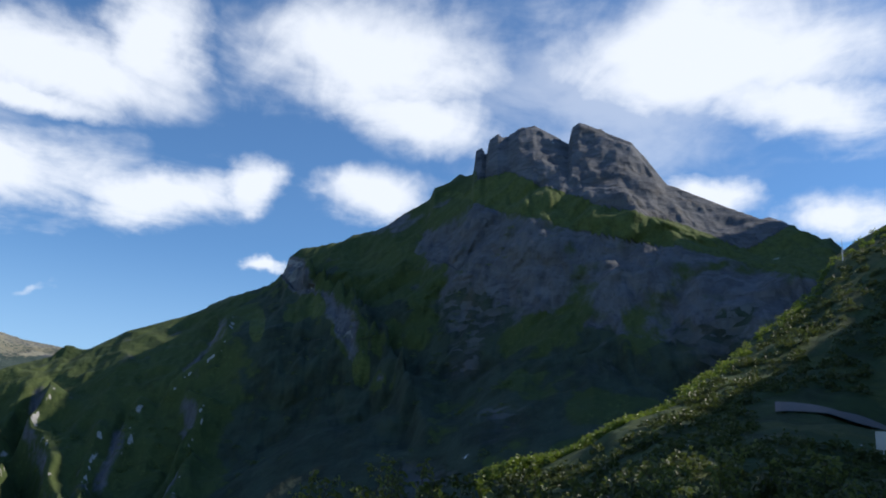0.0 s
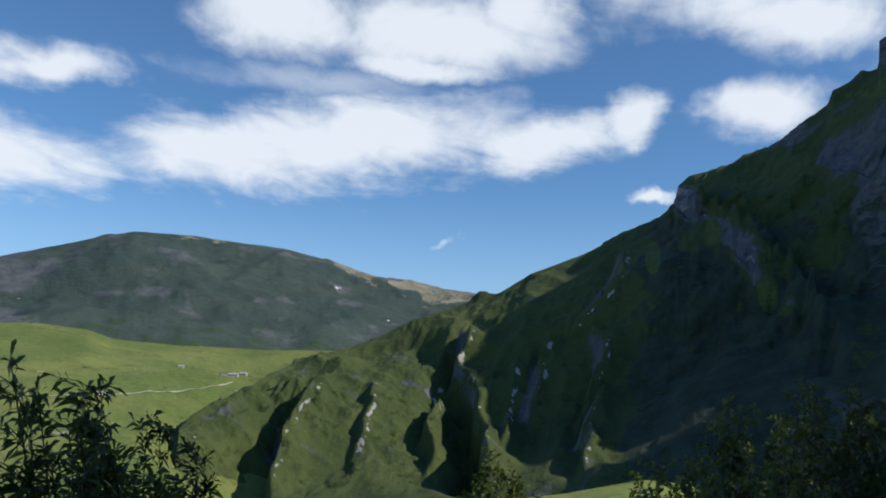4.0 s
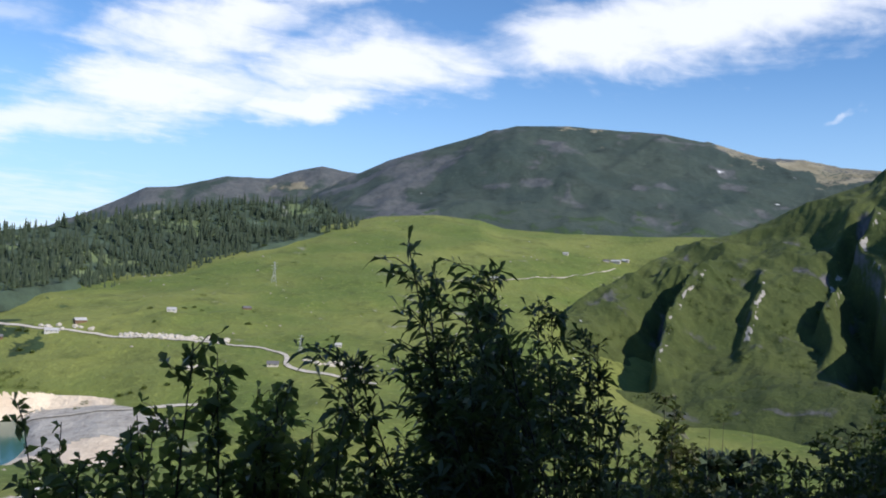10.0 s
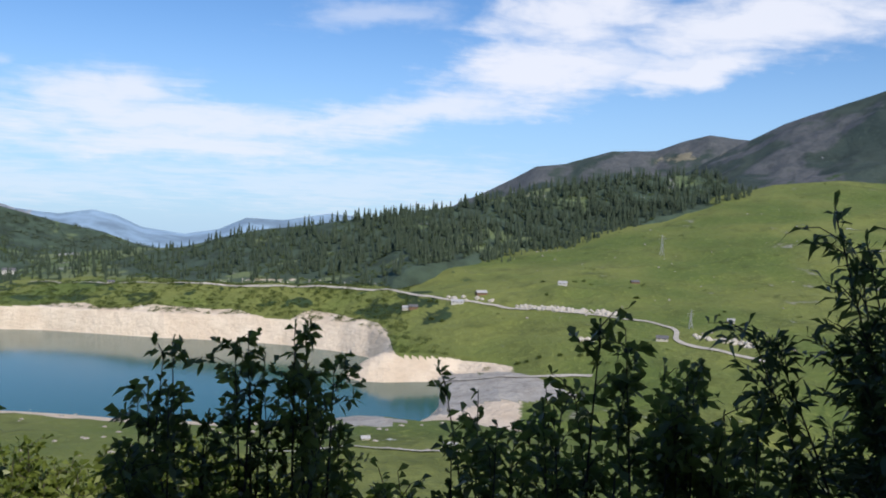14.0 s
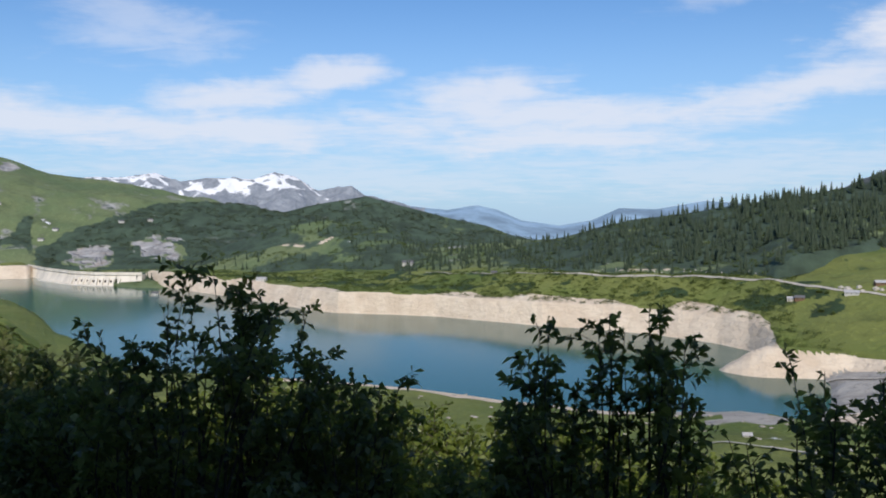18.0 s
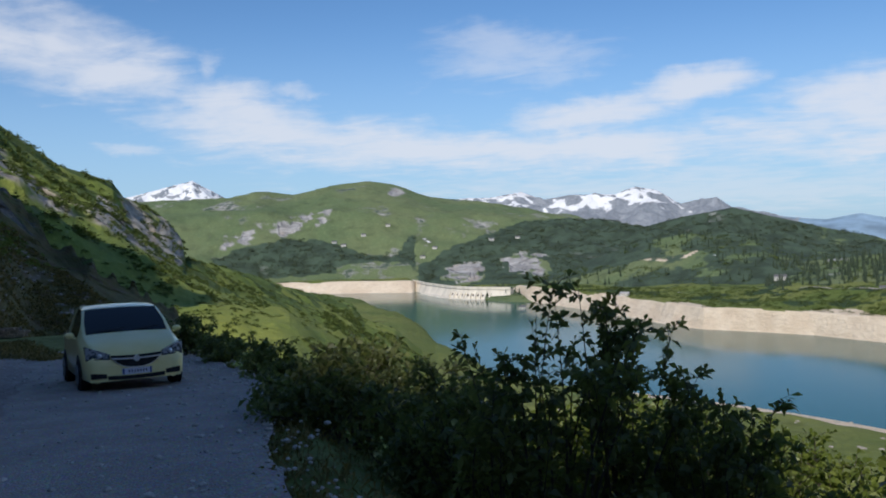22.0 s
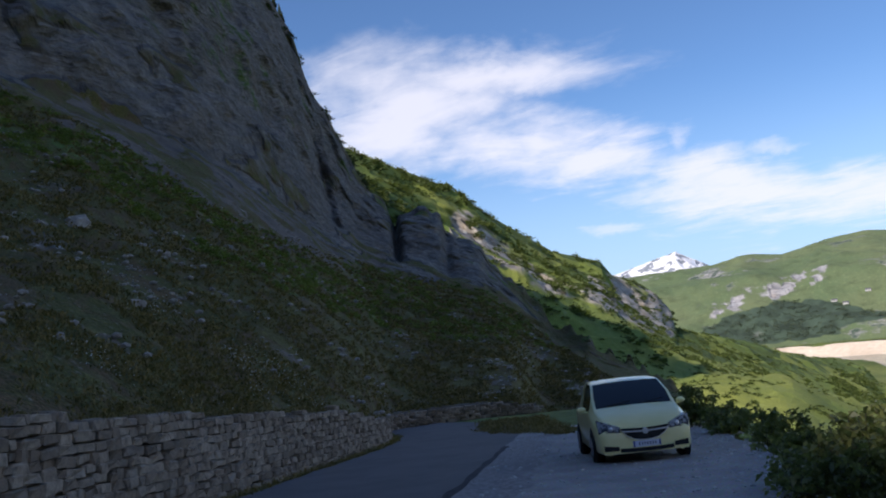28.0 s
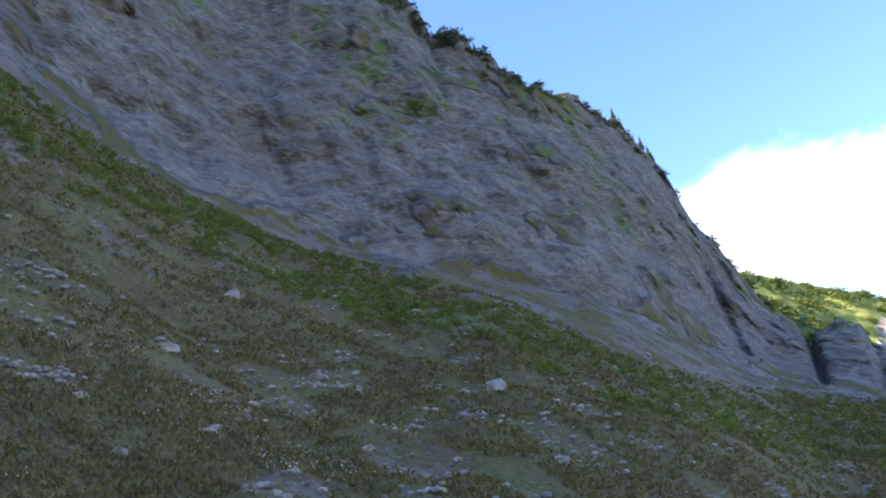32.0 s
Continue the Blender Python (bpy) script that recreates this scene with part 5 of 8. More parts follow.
patch = plain("worn_tar", (0.030, 0.028, 0.030), (0.075, 0.070, 0.072), 5.0, 0.9, 0, 0.01)
edge = [(u, 2.30 + 0.10 * noise.noise(Vector((u * 0.6, 4, 0))), 2.47 + 0.10 * noise.noise(Vector((u * 0.7, 9, 0)))) for u in np.arange(-20, 26, 0.4)]
tagged(ribbon("road_edge", edge, patch, 0.052), "dark crumbled edge of the asphalt beside the gravel", "road edge", kind="structure")

worn = plain("worn_gravel", (0.20, 0.178, 0.172), (0.42, 0.376, 0.36), 11.0, 0.95, 0, 0.02)
strip = [(u, 1.15 + 0.5 * noise.noise(Vector((u * 0.35, 5, 0))) + 0.3 * noise.noise(Vector((u * 1.3, 6, 0))) + 0.2 * noise.noise(Vector((u * 4.0, 2, 0))), 2.34) for u in np.arange(-20, 30, 0.4)]
tagged(ribbon("gravel_shoulder", strip, worn, 0.0495), "darker worn gravel beside the asphalt", "road shoulder", kind="structure")

# loose stones on the gravel
ico_v = [(0, 0, 1), (0.89, 0, 0.45), (0.28, 0.85, 0.45), (-0.72, 0.53, 0.45), (-0.72, -0.53, 0.45), (0.28, -0.85, 0.45),
         (0.72, 0.53, -0.45), (-0.28, 0.85, -0.45), (-0.89, 0, -0.45), (-0.28, -0.85, -0.45), (0.72, -0.53, -0.45), (0, 0, -1)]
ico_f = [(0, 1, 2), (0, 2, 3), (0, 3, 4), (0, 4, 5), (0, 5, 1), (1, 6, 2), (2, 7, 3), (3, 8, 4), (4, 9, 5), (5, 10, 1),
         (6, 7, 2), (7, 8, 3), (8, 9, 4), (9, 10, 5), (10, 6, 1), (6, 11, 7), (7, 11, 8), (8, 11, 9), (9, 11, 10), (10, 11, 6)]
rs = random.Random(11)
stone_v = [tuple(c * (0.7 + 0.5 * rs.random()) for c in v) for v in ico_v]
places = []
for i in range(1500):
    u = rs.uniform(2, 32)
    e0 = -1.3 - 1.9 * float(smooth(u, 4, 19))
    v = rs.uniform(e0 - 0.5, 2.3) if rs.random() < 0.6 else e0 + rs.gauss(0.1, 0.4)
    s = rs.choice((0.012, 0.018, 0.025, 0.03, 0.05))
    p = uv_point(u, v, 0.05)
    places.append((p.x, p.y, p.z, s, s * 0.6, rs.uniform(0, 6.28)))
PEBBLE = plain("pale_pebble", (0.36, 0.345, 0.325), (0.62, 0.60, 0.57), 9.0, 0.9)
ob = new("loose_stones", tri_join("loose_stones", stone_v, ico_f, places, PEBBLE))
tagged(ob, "pale loose stones scattered on the gravel", "stones", kind="stuff")

# dry stone wall
wall_stone = Mat("wall_stone", 0.92)
wc = wall_stone.mix(wall_stone.random(), (0.22, 0.165, 0.115), (0.46, 0.37, 0.275))
wc = wall_stone.mix(wall_stone.ramp(wall_stone.noise(7, 5, 0.65), 0.35, 0.7, 0, 0.7), wc, (0.155, 0.128, 0.10))
wall_stone.color(wall_stone.mix(wall_stone.ramp(wall_stone.noise(2.2, 4), 0.55, 0.75, 0, 0.5), wc, (0.42, 0.38, 0.31)))
wall_stone.bump(wall_stone.noise(16, 5, 0.65), 0.03)
wall_joint = plain("wall_joint", (0.085, 0.070, 0.055), (0.15, 0.125, 0.10), 4, 0.95, 0, 0.02)


def wall_line(u):
    return 7.75 + bend(u)


verts, faces = [], []
us = np.arange(-26, 52.1, 1.0)
for u in us:
    h = wall_height(u)
    for dv, dz in ((0.10, -0.2), (0.10 + 0.16 * h, h - 0.1), (0.95, h - 0.02), (1.1, -0.2)):
        verts.append(uv_point(u, wall_line(u) + dv, dz))
for i in range(len(us) - 1):
    for k in range(3):
        a = i * 4 + k
        faces.append((a, a + 1, a + 5, a + 4))
stone_wall = tagged(new("stone_wall", mesh_of("stone_wall", verts, faces, wall_joint)), "dry stone retaining wall of rough brown limestone", "wall")


def stone_mesh(seed):
    r3 = random.Random(seed)
    bm = bmesh.new()
    box(bm, -0.5, 0.5, -0.5, 0.5, -0.5, 0.5)
    bmesh.ops.bevel(bm, geom=bm.edges[:], offset=0.13, segments=1, affect="EDGES")
    for v in bm.verts:
        v.co += Vector((r3.uniform(-0.08, 0.08), r3.uniform(-0.1, 0.1), r3.uniform(-0.08, 0.08)))
    bm.normal_update()
    me = bpy.data.meshes.new("stone")
    bm.to_mesh(me)
    bm.free()
    me.materials.append(wall_stone.m)
    return me


STONES = [stone_mesh(s) for s in range(9)]
rest_v, rest_f, made = [], [], 0
for course in range(13):
    u = -2.0 + rs.uniform(0, 0.3)
    while u < 50:
        zc = course * 0.172
        ln, ht = rs.uniform(0.16, 0.52), rs.uniform(0.13, 0.22)
        if zc + 0.1 > wall_height(u) + 0.22 * noise.noise(Vector((u * 0.45, 0, 3))) - 0.05:
            u += ln
            continue
        p = uv_point(u + ln / 2, wall_line(u) + 0.05 + 0.16 * zc + rs.uniform(-0.04, 0.04), zc + 0.06 + rs.uniform(-0.02, 0.02))
        slope = (uv_point(u + 1, wall_line(u + 1)) - uv_point(u, wall_line(u))).normalized()
        across = slope.cross(Vector((0, 0, 1))).normalized()
        m = Matrix((slope * ln * 0.98, across * 0.34, Vector((0, 0, 1)) * ht)).transposed().to_4x4()
        m = Matrix.Translation(p) @ m @ Matrix.Rotation(rs.uniform(-0.09, 0.09), 4, "Y")
        me = rs.choice(STONES)
        if 10.5 < u < 23 and made < 300:
            ob = new("stone", me)
            ob.parent, ob.matrix_world = stone_wall, m
            made += 1
        else:
            b = len(rest_v)
            rest_v += [m @ v.co for v in me.vertices]
            rest_f += [tuple(b + i for i in f.vertices) for f in me.polygons]
        u += ln
wall_rest = Mat("wall_stone_rest", 0.92)
wc = wall_rest.mix(wall_rest.island(), (0.22, 0.165, 0.115), (0.46, 0.37, 0.275))
wall_rest.color(wall_rest.mix(wall_rest.ramp(wall_rest.noise(7, 5, 0.65), 0.35, 0.7, 0, 0.7), wc, (0.155, 0.128, 0.10)))
wall_rest.bump(wall_rest.noise(16, 5, 0.65), 0.03)
ob = part("stonework", mesh_of("stonework", rest_v, rest_f, wall_rest.m, True), None, stone_wall)
ob["kind"] = "stuff"

# the same wall goes on round the bend below the bank
verts, faces = [], []
bearings = np.arange(152.6, 139.4, -0.3)
for a in bearings:
    r, h = far_bank(a) - 0.35, 0.95 - 0.5 * float(smooth(143 - a, 0, 3))
    out = Vector((-math.sin(radians(a)), math.cos(radians(a)), 0))
    zb = bench((out * r).dot(Vector((UX, UY, 0))))
    for d, dz in ((0, -0.3), (0.15, h - 0.06), (0.8, h), (0.9, -0.3)):
        verts.append(out * (r + d) + Vector((0, 0, zb + dz)))
for i in range(len(bearings) - 1):
    for k in range(3):
        a = i * 4 + k
        faces.append((a, a + 1, a + 5, a + 4))
bend_wall = tagged(new("stone_wall", mesh_of("stone_wall", verts, faces, wall_joint)), "low dry stone wall round the bend of the road", "wall")
for course in range(5):
    a = 152.5
    while a > 139.6:
        r, h = far_bank(a) - 0.33 + 0.03 * course, 0.95 - 0.5 * float(smooth(143 - a, 0, 3))
        ln, ht = rs.uniform(0.22, 0.6), rs.uniform(0.15, 0.22)
        a -= math.degrees(ln / r)
        if course * 0.18 + 0.1 > h:
            continue
        out = Vector((-math.sin(radians(a)), math.cos(radians(a)), 0))
        side = out.cross(Vector((0, 0, 1)))
        zb = bench((out * r).dot(Vector((UX, UY, 0))))
        ob = new("stone", rs.choice(STONES))
        ob.parent = bend_wall
        ob.matrix_world = Matrix.Translation(out * r + Vector((0, 0, zb + course * 0.18 + 0.05))) @ Matrix((side * ln * 0.98, out * 0.34, Vector((0, 0, 1)) * ht)).transposed().to_4x4() @ Matrix.Rotation(rs.uniform(-0.09, 0.09), 4, "Y")



# ---- parked car ----
paint = Mat("cream_paint", 0.32)
paint.color(paint.mix(paint.ramp(paint.noise(3.0, 3), 0.3, 0.7), (0.88, 0.80, 0.38), (0.92, 0.84, 0.43)))
paint.b.inputs["Coat Weight"].default_value = 0.7
glass = Mat("tinted_glass", 0.04)
glass.color((0.006, 0.009, 0.014))
glass.b.inputs["Specular IOR Level"].default_value = 0.5
chrome = Mat("chrome", 0.38, 0.9).color((0.9, 0.9, 0.92))
rim_metal = plain("rim_metal", (0.22, 0.22, 0.23), (0.3, 0.3, 0.31), 8, 0.4, 0.6)
black = plain("black_plastic", (0.012, 0.012, 0.013), (0.025, 0.025, 0.026), 9, 0.6)
rubber = plain("tyre_rubber", (0.015, 0.015, 0.015), (0.03, 0.03, 0.03), 20, 0.85)
lamp_glass = Mat("lamp_glass", 0.08)
lamp_glass.color(lamp_glass.mix(lamp_glass.ramp(lamp_glass.noise(14, 2), 0.4, 0.6), (0.07, 0.08, 0.095), (0.40, 0.43, 0.48)))
white = plain("white_plate", (0.62, 0.66, 0.78), (0.7, 0.72, 0.82), 5, 0.4)
ink = plain("plate_marks", (0.05, 0.06, 0.10), (0.07, 0.08, 0.12), 5, 0.5)
blue = plain("plate_edge", (0.05, 0.09, 0.28), (0.06, 0.11, 0.34), 5, 0.4)

# stations from the nose back: x, sill z, belt z, roof z, half width at the sill, at the belt, at the roof
STATIONS = [
    (0.00, 0.26, 0.50, 0.60, 0.66, 0.70, 0.56), (0.05, 0.19, 0.60, 0.70, 0.80, 0.82, 0.66), (0.20, 0.17, 0.70, 0.82, 0.87, 0.88, 0.72),
    (0.50, 0.18, 0.83, 0.93, 0.89, 0.905, 0.77), (0.80, 0.18, 0.91, 1.01, 0.90, 0.91, 0.79), (0.95, 0.18, 0.95, 1.06, 0.90, 0.91, 0.80),
    (1.30, 0.18, 0.98, 1.29, 0.90, 0.91, 0.785), (1.75, 0.18, 1.00, 1.53, 0.90, 0.91, 0.715), (1.95, 0.18, 1.01, 1.575, 0.90, 0.91, 0.70),
    (2.60, 0.20, 1.03, 1.615, 0.90, 0.91, 0.69), (3.20, 0.21, 1.04, 1.60, 0.90, 0.90, 0.68), (3.70, 0.22, 1.06, 1.54, 0.89, 0.89, 0.65),
    (4.00, 0.26, 1.08, 1.44, 0.87, 0.86, 0.53), (4.20, 0.34, 1.06, 1.24, 0.82, 0.80, 0.52), (4.28, 0.42, 0.98, 1.04, 0.72, 0.70, 0.52)]


def car_section(x, sill, belt, roof, ws, wb, wr):
    """Half of a cross-section, from the sill to the roof's middle."""
    pts = [(ws * 0.80, sill), (ws, sill + 0.08), (ws * 1.01, sill + (belt - sill) * 0.45), (wb * 1.01, belt - 0.06), (wb * 0.97, belt)]
    for f in (0.35, 0.7, 0.93):
        pts.append((wb * 0.96 + (wr - wb * 0.96) * f, belt + (roof - belt) * f * (1.08 - 0.08 * f) * 0.97))
    pts += [(wr * 0.94, roof - 0.012), (wr * 0.48, roof + 0.006), (0.0, roof + 0.012)]
    return pts


def build_car(m):
    car = thing("car", m, "pale yellow compact family car parked on the gravel", "car")
    rows = [car_section(*s) for s in STATIONS]
    full = [[(y, z) for y, z in row] + [(-y, z) for y, z in row[-2::-1]] for row in rows]
    bm = bmesh.new()
    grid = [[bm.verts.new((-s[0], y, z)) for y, z in row] for s, row in zip(STATIONS, full)]
    glassy = set()
    for i in range(len(grid) - 1):
        x = STATIONS[i][0]
        for k in range(len(grid[0]) - 1):
            side = min(k, len(grid[0]) - 2 - k)
            if (0.94 <= x < 1.7 and side in (8, 9)) or (1.25 < x < 3.9 and side in (4, 5, 6) and i not in (9,)):
                glassy.add((i, k))
                continue
            bm.faces.new((grid[i][k], grid[i + 1][k], grid[i + 1][k + 1], grid[i][k + 1]))
    for row in (grid[0], grid[-1]):
        bm.faces.new(row if row is grid[0] else row[::-1])
    bmesh.ops.recalc_face_normals(bm, faces=bm.faces[:])
    part("body", bm, paint.m, car, flat=False)
    # glazing, set a little inside the body
    def pane(name, cells, label):
        b = bmesh.new()
        made = {}
        def vert(i, k):
            if (i, k) not in made:
                y, z = full[i][k]
                made[(i, k)] = b.verts.new((-STATIONS[i][0] - 0.004, y * 0.992, z - 0.006))
            return made[(i, k)]
        for i, k in cells:
            b.faces.new((vert(i, k), vert(i + 1, k), vert(i + 1, k + 1), vert(i, k + 1)))
        bmesh.ops.recalc_face_normals(b, faces=b.faces[:])
        return part(name, b, glass.m, car, label, flat=False)
    half = (len(full[0]) - 1) / 2
    front = [c for c in glassy if min(c[1], len(full[0]) - 2 - c[1]) in (8, 9)]
    pane("windscreen", front, "dark windscreen")
    for lo, hi in ((6, 9), (10, 12)):
        for s in (0, 1):
            cells = [c for c in glassy if c not in front and lo <= c[0] < hi and (c[1] < half) == bool(s)]
            if cells:
                pane("side_window", cells, "dark side window")
    left = [c for c in glassy if c not in front and not any(lo <= c[0] < hi for lo, hi in ((6, 9), (10, 12)))]
    for s in (0, 1):
        cells = [c for c in left if (c[1] < half) == bool(s)]
        if cells:
            pane("quarter_window", cells, "dark quarter window")

    def slab(name, y0, y1, z0, z1, x, depth, material, label="", parent=car, curve=0.085, skew=0.0, lift=0.0, smile=0.0, curl=0.0):
        """A panel on the curved nose, leaning back towards the sides. x: how far it stands before the nose's middle."""
        b = bmesh.new()
        n = 8
        rows2 = []
        for i in range(n + 1):
            f = i / n
            y = y0 + (y1 - y0) * f
            back = curve * (y / 0.8) ** 2 + 0.16 * max(0, abs(y) - 0.70) - 0.03 ** 1.0
            zz0, zz1 = z0 + lift * abs(y) ** 2, z1 + lift * abs(y) ** 2 + skew * (abs(y) - min(abs(y0), abs(y1)))
            zz0 += (smile + curl) * abs(y / 0.44) ** 3
            zz1 += curl * abs(y / 0.44) ** 3
            rows2.append([b.verts.new((x - back - dx, y, z)) for dx, z in ((depth, zz0), (0, zz0), (0, zz1), (depth, zz1))])
        for i in range(n):
            for k in range(3):
                b.faces.new((rows2[i][k], rows2[i + 1][k], rows2[i + 1][k + 1], rows2[i][k + 1]))
        b.faces.new(rows2[0][::-1]), b.faces.new(rows2[-1])
        bmesh.ops.recalc_face_normals(b, faces=b.faces[:])
        return part(name, b, material, parent, label)

    grille = slab("grille", -0.44, 0.44, 0.445, 0.655, 0.040, 0.10, black, "black slatted grille", lift=0.10, smile=0.17)
    slab("chrome_bar", -0.43, 0.43, 0.585, 0.615, 0.052, 0.05, chrome.m, "chrome bar", grille, lift=0.10)
    slab("chrome_trim", -0.45, 0.45, 0.432, 0.446, 0.046, 0.06, chrome.m, "thin chrome trim", grille, lift=0.10, curl=0.17)
    b = bmesh.new()
    bmesh.ops.create_cone(b, cap_ends=True, segments=20, radius1=0.062, radius2=0.058, depth=0.03, matrix=Matrix.Translation((0.062, 0, 0.598)) @ Matrix.Rotation(math.pi / 2, 4, "Y"))
    part("badge", b, chrome.m, grille, "round chrome badge")
    slab("front_bumper", -0.80, 0.80, 0.21, 0.49, 0.022, 0.16, paint.m, "")
    slab("lower_grille", -0.50, 0.50, 0.222, 0.292, 0.034, 0.08, black, "black lower air intake", lift=0.06)
    plate = slab("number_plate", -0.26, 0.26, 0.315, 0.425, 0.046, 0.03, white, "white number plate with a dark line of marks", curve=0.05)
    for i in range(7):
        y = -0.15 + i * 0.05
        slab("plate_mark", y, y + 0.022, 0.345, 0.395, 0.050, 0.01, ink, "", plate, curve=0.05)
    for y in (-0.255, 0.225):
        slab("plate_band", y, y + 0.03, 0.317, 0.423, 0.0495, 0.01, blue, "blue band", plate, curve=0.05)
    for s in (-1, 1):
        a, c = sorted((0.52 * s, 0.79 * s))
        slab("fog_light_recess", a, c, 0.27, 0.345, 0.034, 0.08, black, "black recess", skew=0.10)
        a, c = sorted((0.46 * s, 0.86 * s))
        lamp = slab("headlight", a, c, 0.60, 0.70, 0.022, 0.26, lamp_glass.m, "clear swept-back headlight", curve=0.12, skew=0.40)
        b = bmesh.new()
        bmesh.ops.create_uvsphere(b, u_segments=12, v_segments=8, radius=0.05, matrix=Matrix.Translation((-0.05, 0.62 * s, 0.68)))
        part("bulb_housing", b, chrome.m, lamp, "chrome reflector", flat=False)
        slab("lamp_surround", a, c, 0.612, 0.628, 0.030, 0.05, black, "dark lower edge of the headlight", lamp, curve=0.12, skew=0.0)
        # mirror
        b = bmesh.new()
        bmesh.ops.create_uvsphere(b, u_segments=14, v_segments=10, radius=1.0, matrix=Matrix.Translation((-1.32, 1.01 * s, 1.05)) @ Matrix.Diagonal((0.06, 0.095, 0.062, 1)))
        box(b, -1.35, -1.29, min(0.88 * s, 0.98 * s), max(0.88 * s, 0.98 * s), 0.98, 1.015)
        part("wing_mirror", b, paint.m, car, flat=False)
        b = bmesh.new()
        box(b, -2.55, -2.39, min(0.905 * s, 0.935 * s), max(0.905 * s, 0.935 * s), 0.93, 0.96)
        part("door_handle", b, paint.m, car)
        for wx in (0.86, 3.50):
            b = bmesh.new()
            bmesh.ops.create_cone(b, cap_ends=True, segments=28, radius1=0.36, radius2=0.36, depth=0.03, matrix=Matrix.Translation((-wx, 0.905 * s, 0.34)) @ Matrix.Rotation(math.pi / 2, 4, "X"))
            part("wheel_arch", b, black, car, "dark wheel arch")
            b = bmesh.new()
            bmesh.ops.create_cone(b, cap_ends=True, segments=28, radius1=0.315, radius2=0.315, depth=0.21, matrix=Matrix.Translation((-wx, 0.83 * s, 0.315)) @ Matrix.Rotation(math.pi / 2, 4, "X"))
            bmesh.ops.bevel(b, geom=[e for e in b.edges if len(e.link_faces) == 2 and e.calc_face_angle(0) > 1.2], offset=0.03, segments=2, affect="EDGES")
            tyre = part("tyre", b, rubber, car, "black tyre", flat=False)
            b = bmesh.new()
            bmesh.ops.create_cone(b, cap_ends=True, segments=20, radius1=0.20, radius2=0.20, depth=0.02, matrix=Matrix.Translation((-wx, 0.937 * s, 0.315)) @ Matrix.Rotation(math.pi / 2, 4, "X"))
            for i in range(5):
                t = 2 * math.pi * i / 5
                box(b, -0.03, 0.03, -0.012, 0.012, 0.03, 0.2, Matrix.Translation((-wx, 0.952 * s, 0.315)) @ Matrix.Rotation(t, 4, "Y"))
            part("rim", b, rim_metal, tyre, "silver rim")
    # underside, wipers, roof line
    b = bmesh.new()
    box(b, -4.1, -0.25, -0.72, 0.72, 0.19, 0.26)
    part("underbody", b, black, car)
    for y in (-0.35, 0.3):
        b = bmesh.new()
        box(b, -0.008, 0.008, -0.3, 0.3, 0, 0.014, Matrix.Translation((-1.0, y, 1.10)) @ Matrix.Rotation(0.12, 4, "X"))
        part("wiper", b, black, car, "thin black wiper")
    return car


car_nose = uv_point(17.25, -1.02, 0.03)
back_way = direction(142.3)
yaw = math.atan2(-back_way.y, -back_way.x)
tilt = math.asin(-0.066 * (back_way.x * UX + back_way.y * UY))
build_car(Matrix.Translation(car_nose) @ Matrix.Rotation(yaw, 4, "Z") @ Matrix.Rotation(tilt, 4, "Y"))


